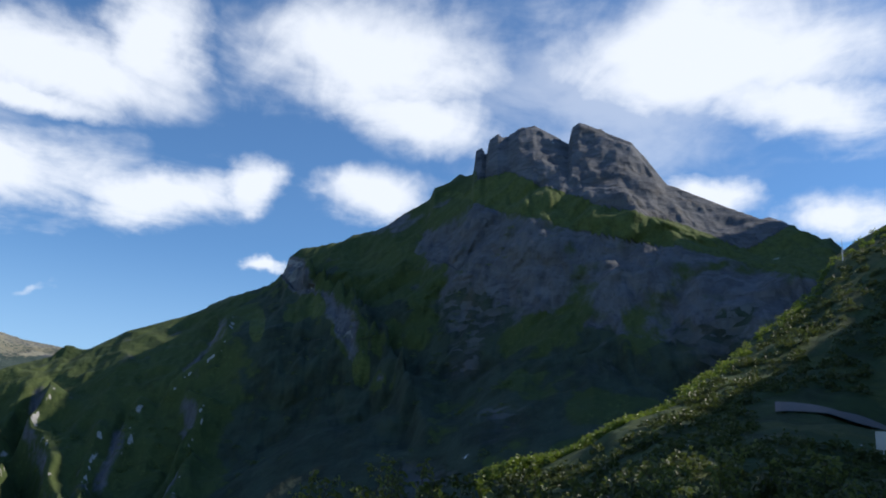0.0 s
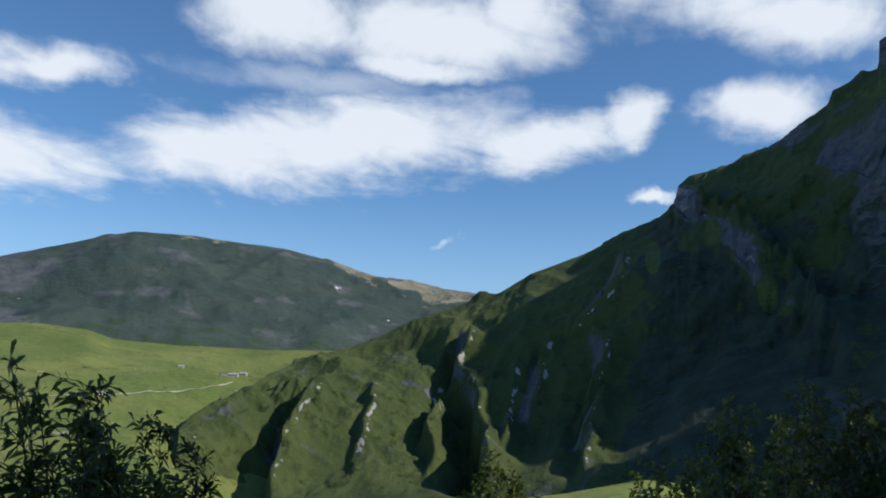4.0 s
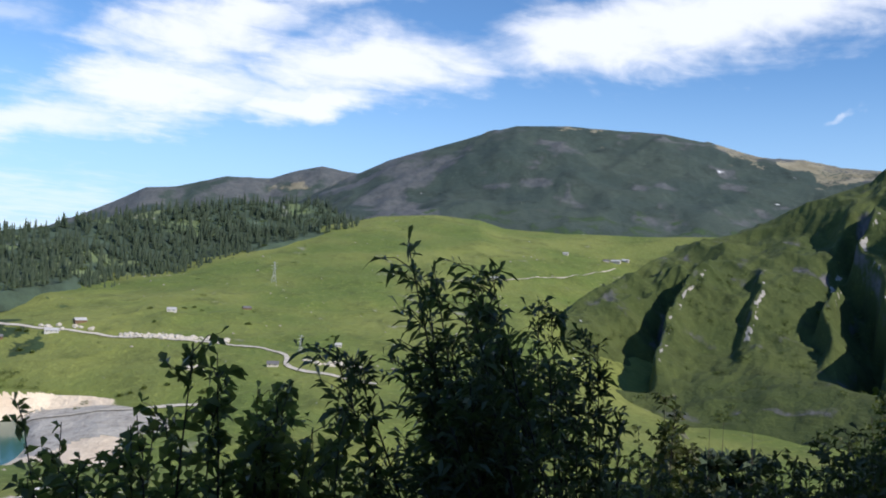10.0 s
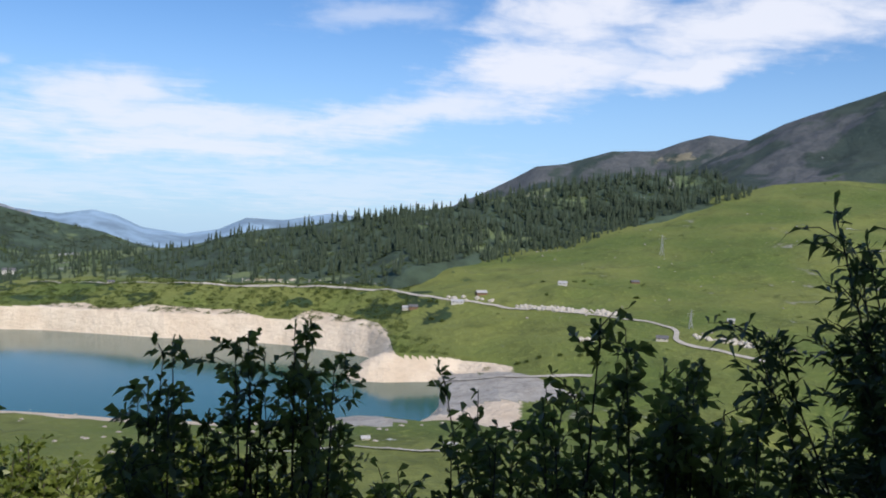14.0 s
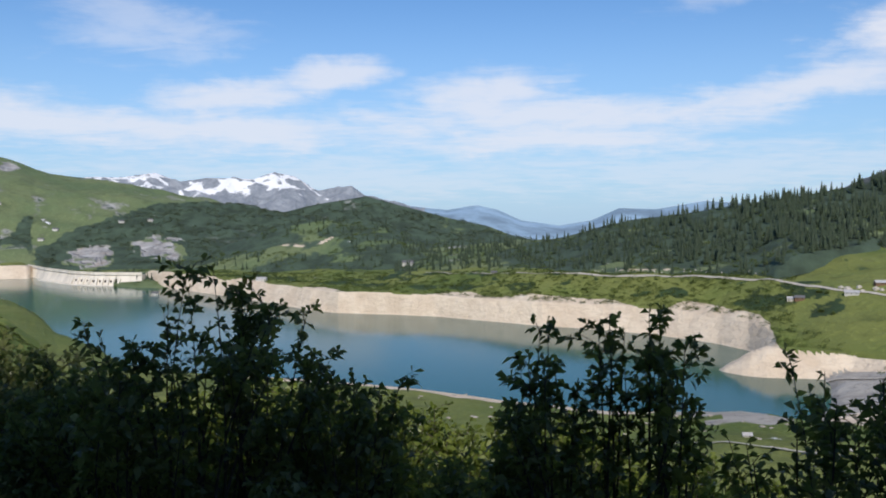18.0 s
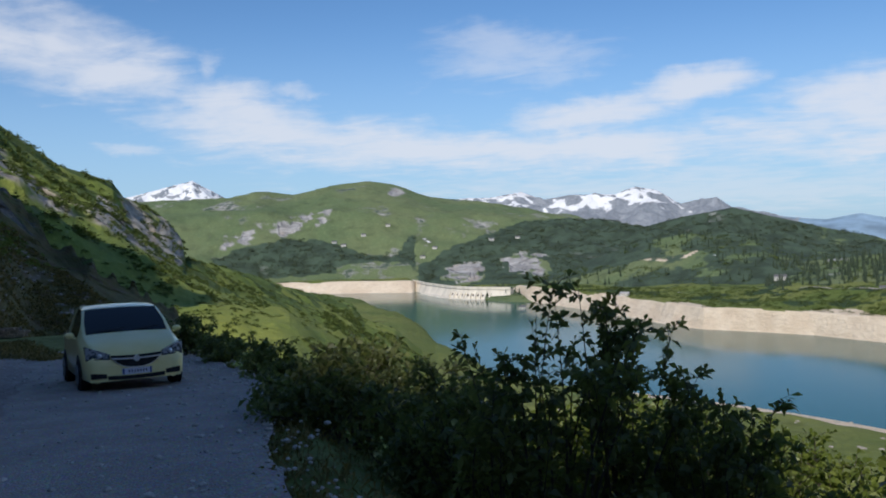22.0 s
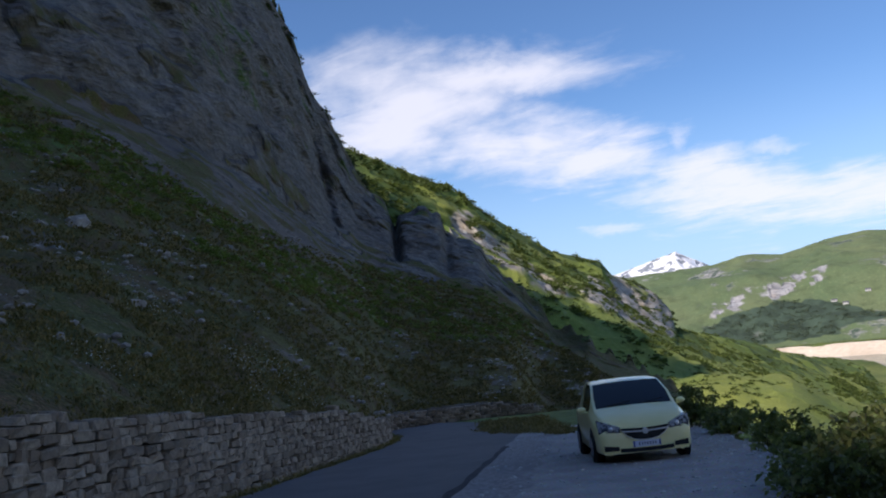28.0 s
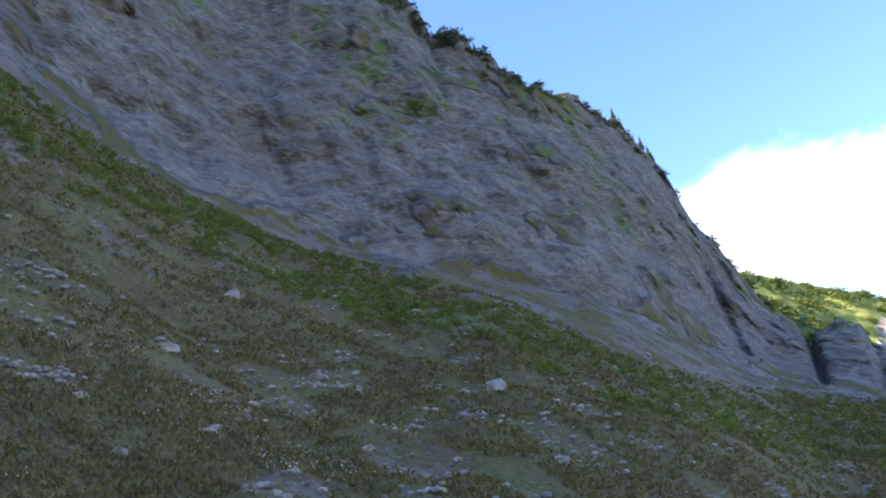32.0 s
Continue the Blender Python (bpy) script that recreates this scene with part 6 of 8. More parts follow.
# ---- plants by the road ----
rn = random.Random(19)
def shrub(name, x, y, top, half, seed, label, category, narrow=False, leaf=None, dense=1.0, lean=(0, 0), leaf_len=None, group="roadside shrubs"):
    """A many-stemmed shrub rooted on the bank, its crown ending at the given height."""
    rng = np.random.default_rng(seed)
    z0 = ground_z(x, y) - 0.05
    h = max(0.8, top - z0)
    crown = min(h * 0.85, max(1.3, half * 3.2))
    paths, tips, ways = [], [], []
    half = half * 1.25
    count = int(6 + 11 * half)
    for i in range(count):
        a, d = rng.uniform(0, 6.283), math.sqrt(rng.uniform(0, 1)) * half * (0.3 if i < 2 else 1)
        end = Vector((d * math.cos(a) + lean[0], d * math.sin(a) + lean[1], h * (1.0 - 0.28 * (d / max(half, 0.1)) ** 1.5 * rng.uniform(0.4, 1.3)) - rng.uniform(0, 0.12) * h * (i > 1)))
        start = Vector((0.12 * math.cos(a) * rng.uniform(0, 2), 0.12 * math.sin(a) * rng.uniform(0, 2), 0))
        bow = Vector((rng.normal() * 0.12 * half, rng.normal() * 0.12 * half, 0))
        pts = []
        for s in range(8):
            f = s / 7
            p = start.lerp(end, f) + bow * math.sin(f * math.pi)
            p.x -= (end.x - start.x) * 0.22 * math.sin(f * math.pi)
            p.y -= (end.y - start.y) * 0.22 * math.sin(f * math.pi)
            pts.append(p)
        rad = 0.012 + 0.004 * h
        paths.append([(p, max(0.003, rad * (1 - 0.9 * s / 7))) for s, p in enumerate(pts)])
        f0 = max(0.05, 1 - crown / h)
        for t in range(int((9 + 4.5 * half) * dense)):
            f = rng.uniform(f0, 1.0) ** 0.8
            k = min(6, int(f * 7))
            p = pts[k].lerp(pts[k + 1], f * 7 - k)
            a2 = rng.uniform(0, 6.283)
            out = Vector((math.cos(a2), math.sin(a2), rng.uniform(0.1, 1.1))).normalized()
            ln = rng.uniform(0.18, 0.5) * (1.15 - 0.55 * f) * (0.6 + 0.5 * half)
            q = p + out * ln + Vector((lean[0], lean[1], 0)) * 0.12
            mid = p.lerp(q, 0.5) + Vector((0, 0, 0.04))
            paths.append([(p, 0.005), (mid, 0.0035), (q, 0.0015)])
            n = int(rng.integers(8, 14))
            for j in range(n):
                g = (j + 0.5) / n
                tips.append(p.lerp(q, g ** 0.8))
                b = Vector(rng.normal(size=3)).normalized()
                ways.append((out * 0.6 + b * 0.9 + Vector((lean[0], lean[1], 0.15)) * 0.5))
        for j in range(14):
            tips.append(pts[-1] - (pts[-1] - pts[-2]) * rng.uniform(0, 1.2))
            ways.append(Vector(rng.normal(size=3)) * 0.6 + Vector((0, 0, 0.8)))
    base = np.array([tuple(v) for v in tips])
    way = np.array([tuple(v) for v in ways])
    m = len(base)
    big = leaf_len or (0.125 if narrow else 0.108)
    length = rng.uniform(0.65, 1.25, m) * big
    width = length * (rng.uniform(0.2, 0.28, m) if narrow else rng.uniform(0.42, 0.56, m))
    ob = thing(name, Matrix.Translation((x, y, z0)), label, category, group)
    v, f = tubes(paths, 4)
    part("branchwork", mesh_of("branchwork", v, f, BARK), None, ob)
    part("foliage", quad_mesh("foliage", leaf_quads(base, way, length, width, rng), leaf or LEAF), None, ob)
    return ob


SALLOW = "dark broad-leaved sallow bush on the bank"
WILLOWS = [(-4.85, 4.87, 0.13, 0.52), (-4.55, 5.3, -0.05, 0.46), (-5.1, 6.13, -0.28, 0.36), (-4.85, 6.5, -0.6, 0.3), (-4.3, 4.95, -0.35, 0.4)]
for i, (x, y, top, half) in enumerate(WILLOWS):
    shrub("willow", x, y, top, half, 100 + i, "tall dark narrow-leaved willow bent by the wind", "shrub", True, LEAF_WILLOW, 1.35, (-0.42 if i in (0, 1, 4) else -0.2, -0.42 if i in (0, 1, 4) else -0.12), group="willows")
BUSHES = [(-5.9, 3.3, -0.63, 0.4), (-5.8, 3.7, -0.94, 0.5), (-6.1, 2.8, -1.07, 0.55), (-5.2, 3.9, -1.11, 0.6), (-7.6, 1.3, -0.86, 0.8), (-7.7, 1.75, -0.76, 0.35),
          (-7.8, 0.8, -0.95, 0.45), (-7.2, 2.8, -1.19, 0.6), (-7.0, 3.5, -1.2, 0.7), (-6.5, 4.2, -1.03, 0.5), (-6.1, 4.5, -1.23, 0.5),
          (-8.0, -2.3, -0.5, 0.85), (-8.4, -1.9, -0.6, 0.6), (-7.6, -2.7, -1.13, 0.5), (-8.9, -1.3, -1.55, 0.6)]
BUSHES2 = [(-9.0, -0.6, -2.5, 0.55), (-8.5, 0.0, -2.3, 0.6), (-8.0, 0.5, -2.1, 0.5), (-11.3, -6.5, -1.51, 0.8), (-10.0, -4.7, -1.63, 0.85), (-8.8, -3.6, -1.62, 0.7),
           (-7.4, -1.5, -2.2, 0.65), (-7.0, -0.4, -2.3, 0.6), (-13.2, -7.4, -1.74, 0.8), (-20.0, -16.9, -2.22, 0.7), (-18.2, -14.3, -2.51, 0.8), (-16.3, -11.8, -2.29, 0.7),
           (-14.2, -9.5, -2.46, 0.8), (-11.7, -5.9, -2.03, 0.8), (-10.3, -4.3, -1.94, 0.7)]
BUSHES3 = [(-11.1, -7.0, -2.24, 0.8), (-8.5, -1.4, -1.49, 0.55), (-8.1, -0.9, -1.43, 0.5), (-8.8, 14.9, -2.33, 0.75), (-6.2, 17.1, -2.71, 1.3), (-4.8, 17.5, -2.23, 1.4),
           (-6.0, 14.0, -2.79, 1.0), (-0.6, 11.6, -0.02, 0.9), (4.2, 12.7, 0.5, 1.1), (6.2, 14.0, 0.9, 1.4), (7.5, 13.3, 0.8, 1.4), (-0.2, 10.7, -0.4, 0.8),
           (-5.0, 5.3, -0.5, 0.35), (-1.4, 13.6, -0.63, 0.9), (0.4, 16.6, 0.7, 1.4), (1.5, 15.5, 0.5, 1.1)]
for i, (x, y, top, half) in enumerate(BUSHES + BUSHES2 + BUSHES3):
    far_off = math.hypot(x, y) > 12.5
    shrub("bush", x, y, top, half, 200 + i, SALLOW, "shrub", False, LEAF, 0.85 if i < len(BUSHES) else 0.9 if not far_off else 0.8, leaf_len=0.13 if far_off else None)
LIT = [(-8.2, 28.7, -1.58, 1.2), (-10.2, 36.7, -1.9, 1.7), (-8.2, 37.2, -3.4, 1.6)]
for i, (x, y, top, half) in enumerate(LIT):
    shrub("bush", x, y, top, half, 300 + i, "yellow-green bush catching the sun on the bank", "shrub", False, LEAF_FAR, 0.9, leaf_len=0.15)
for i in range(22):
    az, r = rn.uniform(-33, 24), rn.uniform(11.5, 17)
    top = r * math.tan(radians(float(spread([-35, 3.2, -20, 2.6, -8, 1.4, 0, 0.0, 3.5, -2.0, 6, -5.4, 12, -6.6, 16, -7.4, 24, -8.6], az)) + rn.uniform(-1.6, -0.2)))
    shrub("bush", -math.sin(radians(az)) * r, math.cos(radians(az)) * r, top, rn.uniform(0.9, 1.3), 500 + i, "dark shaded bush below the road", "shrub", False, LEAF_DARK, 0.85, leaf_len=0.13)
# thicket where the bank turns away
EYE = Vector((-0.75, -0.1, -0.12))      # where the walk begins
for i, az in enumerate(np.arange(8.0, 33, 1.1)):
    r = 11.6 + 1.3 * (i % 3)
    e = float(spread([8, -6.8, 10.4, -7.4, 12.6, -7.2, 13.4, -6.0, 14.6, -6.0, 15.5, -7.0, 18.7, -8.8, 22, -10.0, 26, -10.3, 33, -11], az)) - 0.7 * (i % 2)
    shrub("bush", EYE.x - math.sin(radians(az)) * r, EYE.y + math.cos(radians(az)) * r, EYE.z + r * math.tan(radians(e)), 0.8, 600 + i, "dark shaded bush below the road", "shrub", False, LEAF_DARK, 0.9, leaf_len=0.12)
for i, (az, r, e, half) in enumerate(((14.4, 27, -3.0, 1.0), (13.2, 29, -3.9, 0.9), (9.2, 30, -6.0, 1.0), (4.6, 28, -4.0, 1.1), (2.4, 30, -3.2, 1.1), (-1.0, 29, -1.6, 1.2), (-4.2, 28, 0.2, 1.3), (-7.4, 30, 1.0, 1.2), (-10.8, 30, 1.0, 1.2), (-14.0, 32, 1.7, 1.3))):
    shrub("bush", EYE.x - math.sin(radians(az)) * r, EYE.y + math.cos(radians(az)) * r, EYE.z + r * math.tan(radians(e)), half, 650 + i, "yellow-green bush catching the sun below the road", "shrub", False, LEAF_FAR, 0.8, leaf_len=0.22)
x, y = EYE.x - math.sin(radians(28.0)) * 20, EYE.y + math.cos(radians(28.0)) * 20
shrub("bush", x, y, 20 * math.tan(radians(-7.5)), 0.85, 690, "round dark-leaved bush on the bank", "shrub", False, LEAF_DARK, 1.6, leaf_len=0.2)
# bushes lower on the bank, where the sun reaches
rl = random.Random(83)
for i in range(34):
    az = 70 + 40 * (i + rl.random()) / 34
    r = rl.uniform(12.5, 17.0)
    x, y = -math.sin(radians(az)) * r, math.cos(radians(az)) * r
    top = r * math.tan(radians(float(spread([70, -14.0, 80, -12.8, 92, -11.0, 100, -10.4, 110, -11.0], az)) + rl.uniform(-2.4, 0.2)))
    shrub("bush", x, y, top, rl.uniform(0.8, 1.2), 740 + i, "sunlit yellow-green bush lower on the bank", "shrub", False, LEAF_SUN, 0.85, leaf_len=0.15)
# low growth that fills the bank
rf = random.Random(77)
for i in range(34):
    az = rf.uniform(2, 124)
    r = rf.uniform(5.2, 7.5) + max(0, az - 100) * 0.22
    x, y = -math.sin(radians(az)) * r, math.cos(radians(az)) * r
    top = r * math.tan(radians(rf.uniform(-18.0, -14.0) - 2.2 * (58 < az < 104) - 3.0 * (86 < az < 106) + max(0, az - 100) * 0.22 + max(0, 30 - az) * 0.2))
    shrub("bush", x, y, top, rf.uniform(0.55, 0.8), 400 + i, "low dark sallow bush filling the bank", "shrub", False, LEAF, 1.0)


# ---- spruces ----
def spruce_parts(tiers, sides, seed):
    """A crown of drooping ragged tiers, one metre high, and its trunk."""
    r4 = random.Random(seed)
    verts, faces = [], []
    for t in range(tiers):
        f = t / tiers
        z1 = 0.10 + 0.90 * (f + 1.35 / tiers) if t < tiers - 1 else 1.0
        z0 = 0.10 + 0.88 * f
        rad = 0.21 * (1 - f) ** 0.9 + 0.012
        b = len(verts)
        verts.append((0, 0, min(1.0, z1)))
        for k in range(sides):
            a = 2 * math.pi * (k + 0.5 * (t % 2)) / sides + r4.uniform(-0.15, 0.15)
            q = rad * (1.0 if k % 2 else 0.62) * r4.uniform(0.8, 1.15)
            verts.append((q * math.cos(a), q * math.sin(a), z0 - (0.02 if k % 2 else -0.015) + r4.uniform(-0.012, 0.012)))
        for k in range(sides):
            faces.append((b, b + 1 + k, b + 1 + (k + 1) % sides))
    return verts, faces


trunk_v, trunk_f = tubes([[(Vector((0, 0, -0.05)), 0.02), (Vector((0, 0, 0.5)), 0.012), (Vector((0, 0, 0.95)), 0.003)]], 5)
SPRUCE = [spruce_parts(8, 10, s) for s in (1, 2, 3)]
crown_mesh = [mesh_of("crown", v, f, NEEDLE, True) for v, f in SPRUCE]
trunk_mesh = mesh_of("trunk", trunk_v, trunk_f, BARK)


def spruce(x, y, z, h, kind, label, group, wide=1.0):
    m = Matrix.Translation((x, y, z)) @ Matrix.Rotation(x * 7 + y, 4, "Z") @ Matrix.Diagonal((h * wide, h * wide, h, 1))
    ob = thing("spruce_tree", m, label, "tree", group)
    part("trunk", trunk_mesh, None, ob)
    part("crown", crown_mesh[kind], None, ob)
    return ob


def young_spruce(az, r, e, seed):
    """A slim young spruce with whorls of drooping needled twigs."""
    rng = np.random.default_rng(seed)
    x, y = EYE.x - math.sin(radians(az)) * r, EYE.y + math.cos(radians(az)) * r
    z0 = ground_z(x, y) - 0.1
    h = max(2.5, EYE.z + r * math.tan(radians(e)) - z0)
    ob = thing("spruce_tree", Matrix.Translation((x, y, z0)), "small slim young spruce below the road", "tree", "young spruces")
    limbs = [[(Vector((0, 0, 0)), 0.12), (Vector((0, 0, h * 0.6)), 0.035), (Vector((0, 0, h)), 0.006)]]
    pts, ways = [], []
    for f in np.arange(0.12, 0.97, 0.05):
        for q in range(7):
            a = rng.uniform(0, 6.283)
            ln = (0.16 * h * (1 - f) ** 0.8 + 0.05) * rng.uniform(0.55, 1.25)
            p = Vector((0, 0, f * h))
            tip = p + Vector((math.cos(a) * ln, math.sin(a) * ln, -0.12 * ln))
            limbs.append([(p, 0.012), (tip, 0.004)])
            for s in np.linspace(0.15, 1.05, 9):
                for w in (-1, 1):
                    pts.append(tuple(p.lerp(tip, float(s)) + Vector(rng.normal(size=3) * 0.02)))
                    ways.append((math.cos(a + w * 0.8) + rng.normal() * 0.2, math.sin(a + w * 0.8) + rng.normal() * 0.2, rng.normal() * 0.3))
    n = len(pts)
    v, f = tubes(limbs, 4)
    part("trunk", mesh_of("trunk", v, f, BARK), None, ob)
    part("crown", quad_mesh("crown", leaf_quads(np.array(pts), np.array(ways), rng.uniform(0.35, 0.7, n), rng.uniform(0.14, 0.26, n), rng), NEEDLE), None, ob)
    return ob


for i, (az, r, e) in enumerate(((25.2, 26, -8.9), (24.4, 27, -8.5), (22.7, 26, -8.7))):
    young_spruce(az, r, e, 40 + i)

rt = random.Random(21)
spots = []
X, Y, Z = GRIDS["wooded_hill"]
while len(spots) < 2600:
    i, j = rt.randrange(2, 35), rt.randrange(X.shape[1] - 1)
    f, g = rt.random(), rt.random()
    x = X[i, j] + (X[i + 1, j] - X[i, j]) * f + (X[i, j + 1] - X[i, j]) * g
    y = Y[i, j] + (Y[i + 1, j] - Y[i, j]) * f + (Y[i, j + 1] - Y[i, j]) * g
    z = Z[i, j] + (Z[i + 1, j] - Z[i, j]) * f
    az = math.degrees(math.atan2(-x, y))
    e = math.degrees(math.atan2(z, math.hypot(x, y)))
    clear = noise.noise(Vector((x, y, 0)) / 130)
    if az < 52 and rt.random() < 0.5 or az > 74 and rt.random() < 0.25 + 0.3 * (az > 82) or clear > 0.42 or (az > 69 and i < 8 and rt.random() < 0.75):
        continue
    h = rt.uniform(15, 27) * (0.8 if az > 76 else 1.0) * (0.55 if rt.random() < 0.2 else 1)
    spots.append((x, y, z - 0.8, h))
for i in range(420):       # knoll and dark hill carry scattered trees too
    name = "wooded_knoll"
    Xk, Yk, Zk = GRIDS[name]
    a, b = rt.randrange(4, 30), rt.randrange(Xk.shape[1])
    ek, ak = math.degrees(math.atan2(Zk[a, b], math.hypot(Xk[a, b], Yk[a, b]))), math.degrees(math.atan2(-Xk[a, b], Yk[a, b]))
    if 97.6 < ak < 105 and -2.95 < ek < -1.6 or 91.8 < ak < 94.4 and -4.4 < ek < -3.2:
        continue
    spots.append((Xk[a, b] + rt.uniform(-6, 6), Yk[a, b] + rt.uniform(-6, 6), Zk[a, b] - 1.2, rt.uniform(9, 18)))
spots.sort(key=lambda s: math.hypot(s[0], s[1]))
for i, (x, y, z, h) in enumerate(spots[:260]):
    spruce(x, y, z, h, i % 3, "dark green spruce at the edge of the wood", "spruces of the wood")
for k in range(3):
    rest = [(x, y, z, h * rt.uniform(0.85, 1.15), h, x) for x, y, z, h in spots[260 + k::3]]
    ob = new("spruce_wood", tri_join("spruce_wood", SPRUCE[k][0], SPRUCE[k][1], rest, NEEDLE))
    tagged(ob, "dense dark spruce wood on the hill", "forest", kind="stuff")


# ---- shrub cover of the slopes ----
def clump(n, seed):
    rng = np.random.default_rng(seed)
    d = rng.normal(size=(n, 3))
    d /= np.linalg.norm(d, axis=1, keepdims=True)
    d[:, 2] = np.abs(d[:, 2])
    p = d * rng.uniform(0.35, 1.0, (n, 1)) * (1 + 0.35 * np.sin(3 * d[:, :1] + seed) * np.cos(4 * d[:, 1:2]))
    v = leaf_quads(p, d + 0.5 * rng.normal(size=(n, 3)), rng.uniform(0.3, 0.55, n), rng.uniform(0.18, 0.34, n), rng)
    return v, np.arange(4 * n).reshape(-1, 4)


CLUMPS = [clump(70, 1), clump(70, 2), clump(46, 3)]


def scatter(name, terrain, count, rows, size, test, material, label, seed, kind=0, squash=0.75, category="shrubs"):
    r5 = random.Random(seed)
    X, Y, Z = GRIDS[terrain]
    out, tries = [], 0
    while len(out) < count and tries < count * 40:
        tries += 1
        i, j = r5.randrange(rows[0], min(rows[1], X.shape[0] - 1)), r5.randrange(X.shape[1] - 1)
        f, g = r5.random(), r5.random()
        x, y, z = (A[i, j] + (A[i + 1, j] - A[i, j]) * f + (A[i, j + 1] - A[i, j]) * g for A in (X, Y, Z))
        az, r = math.degrees(math.atan2(-x, y)), math.hypot(x, y)
        if not test(az % 360 if az < -90 else az, r, math.degrees(math.atan2(z, r)), noise.noise(Vector((x, y, z)) / (size[1] * 9)), r5.random()):
            continue
        s = r5.uniform(*size)
        out.append((x, y, z - 0.15 * s, s * r5.uniform(0.8, 1.3), s * squash, r5.uniform(0, 6.28)))
    ob = new(name, tri_join(name, *CLUMPS[kind], out, material))
    return tagged(ob, label, category, kind="stuff")


scatter("slope_shrubs", "sunlit_slope", 1300, (10, 106), (0.8, 2.4), lambda a, r, e, n, q: (n > -0.05 or q < 0.12) and e > -6.2 and a < 152 and not (a > 118 and e < -4.2 and r < 260), LEAF_FAR, "green dwarf shrubs covering the sunny slope", 1)
scatter("slope_low_shrubs", "sunlit_slope", 1900, (14, 70), (0.3, 0.9), lambda a, r, e, n, q: a < 140 and e > -7.5 and (n > 0.02 or q < 0.15), LEAF_FAR, "low green heath plants dotting the sunny meadow", 21)
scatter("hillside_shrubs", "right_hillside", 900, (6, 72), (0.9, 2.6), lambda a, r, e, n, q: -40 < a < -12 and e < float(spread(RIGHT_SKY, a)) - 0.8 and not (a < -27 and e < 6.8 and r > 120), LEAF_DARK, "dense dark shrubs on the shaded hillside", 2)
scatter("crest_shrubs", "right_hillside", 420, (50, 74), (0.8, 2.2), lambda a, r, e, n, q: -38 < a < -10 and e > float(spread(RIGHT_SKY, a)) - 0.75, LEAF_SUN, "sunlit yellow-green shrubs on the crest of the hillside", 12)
scatter("mixed_woods", "wooded_hill", 1300, (3, 34), (2.5, 6.0), lambda a, r, e, n, q: n > -0.12, LEAF_FAR, "light green broad-leaved trees among the spruces", 13, 2)
scatter("shore_shrubs", "ground", 3200, (135, 172), (1.4, 4.2), lambda a, r, e, n, q: 69 < a < 118 and (n > -0.12 or q < 0.3) and r < 1900 and not (91.8 < a < 94.4 and e > -4.3), LEAF_FAR, "green bushes between the road and the lake shore", 3, 2)
scatter("shore_thicket", "ground", 260, (128, 170), (2.0, 4.5), lambda a, r, e, n, q: 66.0 < a < 70.3 and -8.4 < e < float(spread([66, -7.7, 68.6, -7.2, 70.3, -7.9], a)), LEAF_FAR, "dense dark thicket above the sandy spit", 33, 2)
def on_bench(a, e):
    return 97.6 < a < 105 and abs(e + 0.12 - float(spread([98, -1.75, 98.6, -2.05, 100, -2.28, 101.3, -2.1, 103, -1.98, 104.5, -2.25], a))) < 0.34 or 91.8 < a < 94.4 and -4.3 < e < -3.2


scatter("knoll_shrubs", "wooded_knoll", 1000, (2, 31), (2.4, 6.0), lambda a, r, e, n, q: n > -0.25 and not on_bench(a, e), LEAF_FAR, "mixed green woods on the knoll", 4, 2)
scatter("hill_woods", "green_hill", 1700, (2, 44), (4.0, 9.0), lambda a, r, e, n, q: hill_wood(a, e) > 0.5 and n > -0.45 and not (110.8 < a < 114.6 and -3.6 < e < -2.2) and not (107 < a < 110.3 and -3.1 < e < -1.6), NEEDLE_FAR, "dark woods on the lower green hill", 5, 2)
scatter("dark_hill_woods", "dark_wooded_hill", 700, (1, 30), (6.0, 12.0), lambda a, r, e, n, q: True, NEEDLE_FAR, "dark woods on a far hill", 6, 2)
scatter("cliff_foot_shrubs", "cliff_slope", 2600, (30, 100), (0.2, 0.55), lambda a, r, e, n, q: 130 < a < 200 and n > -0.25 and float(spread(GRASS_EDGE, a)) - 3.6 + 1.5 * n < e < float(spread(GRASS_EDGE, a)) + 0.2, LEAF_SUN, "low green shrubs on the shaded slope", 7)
scatter("cliff_top_shrubs", "cliff_slope", 420, (216, 229), (0.4, 1.2), lambda a, r, e, n, q: 149 < a < 186, LEAF_DARK, "low dark shrubs along the cliff edge", 14)
scatter("meadow_bushes", "ground", 130, (118, 220), (1.5, 4.0), lambda a, r, e, n, q: 12 < a < 66 and n > 0.3, LEAF_FAR, "scattered dark bushes on the meadow", 8, 2)
scatter("lake_point_shrubs", "sunlit_slope", 500, (40, 106), (1.5, 4.0), lambda a, r, e, n, q: 113 < a < 122 and n > -0.2 and e < float(spread(LIT_SKY, a)) - 0.5, LEAF_FAR, "thicket on the wooded point above the lake", 9)
scatter("bank_shrubs", "ground", 420, (39, 58), (0.7, 1.8), lambda a, r, e, n, q: 60 < a < 118 and n > -0.1 and q < 0.7, LEAF_FAR, "sunny green bushes lower on the bank", 11)
scatter("rib_shrubs", "rocky_mountain", 420, (4, 90), (2.5, 6.0), lambda a, r, e, n, q: a > -12 and n > 0.1, LEAF_FAR, "dark bushes on the grassy ribs", 10, 2)

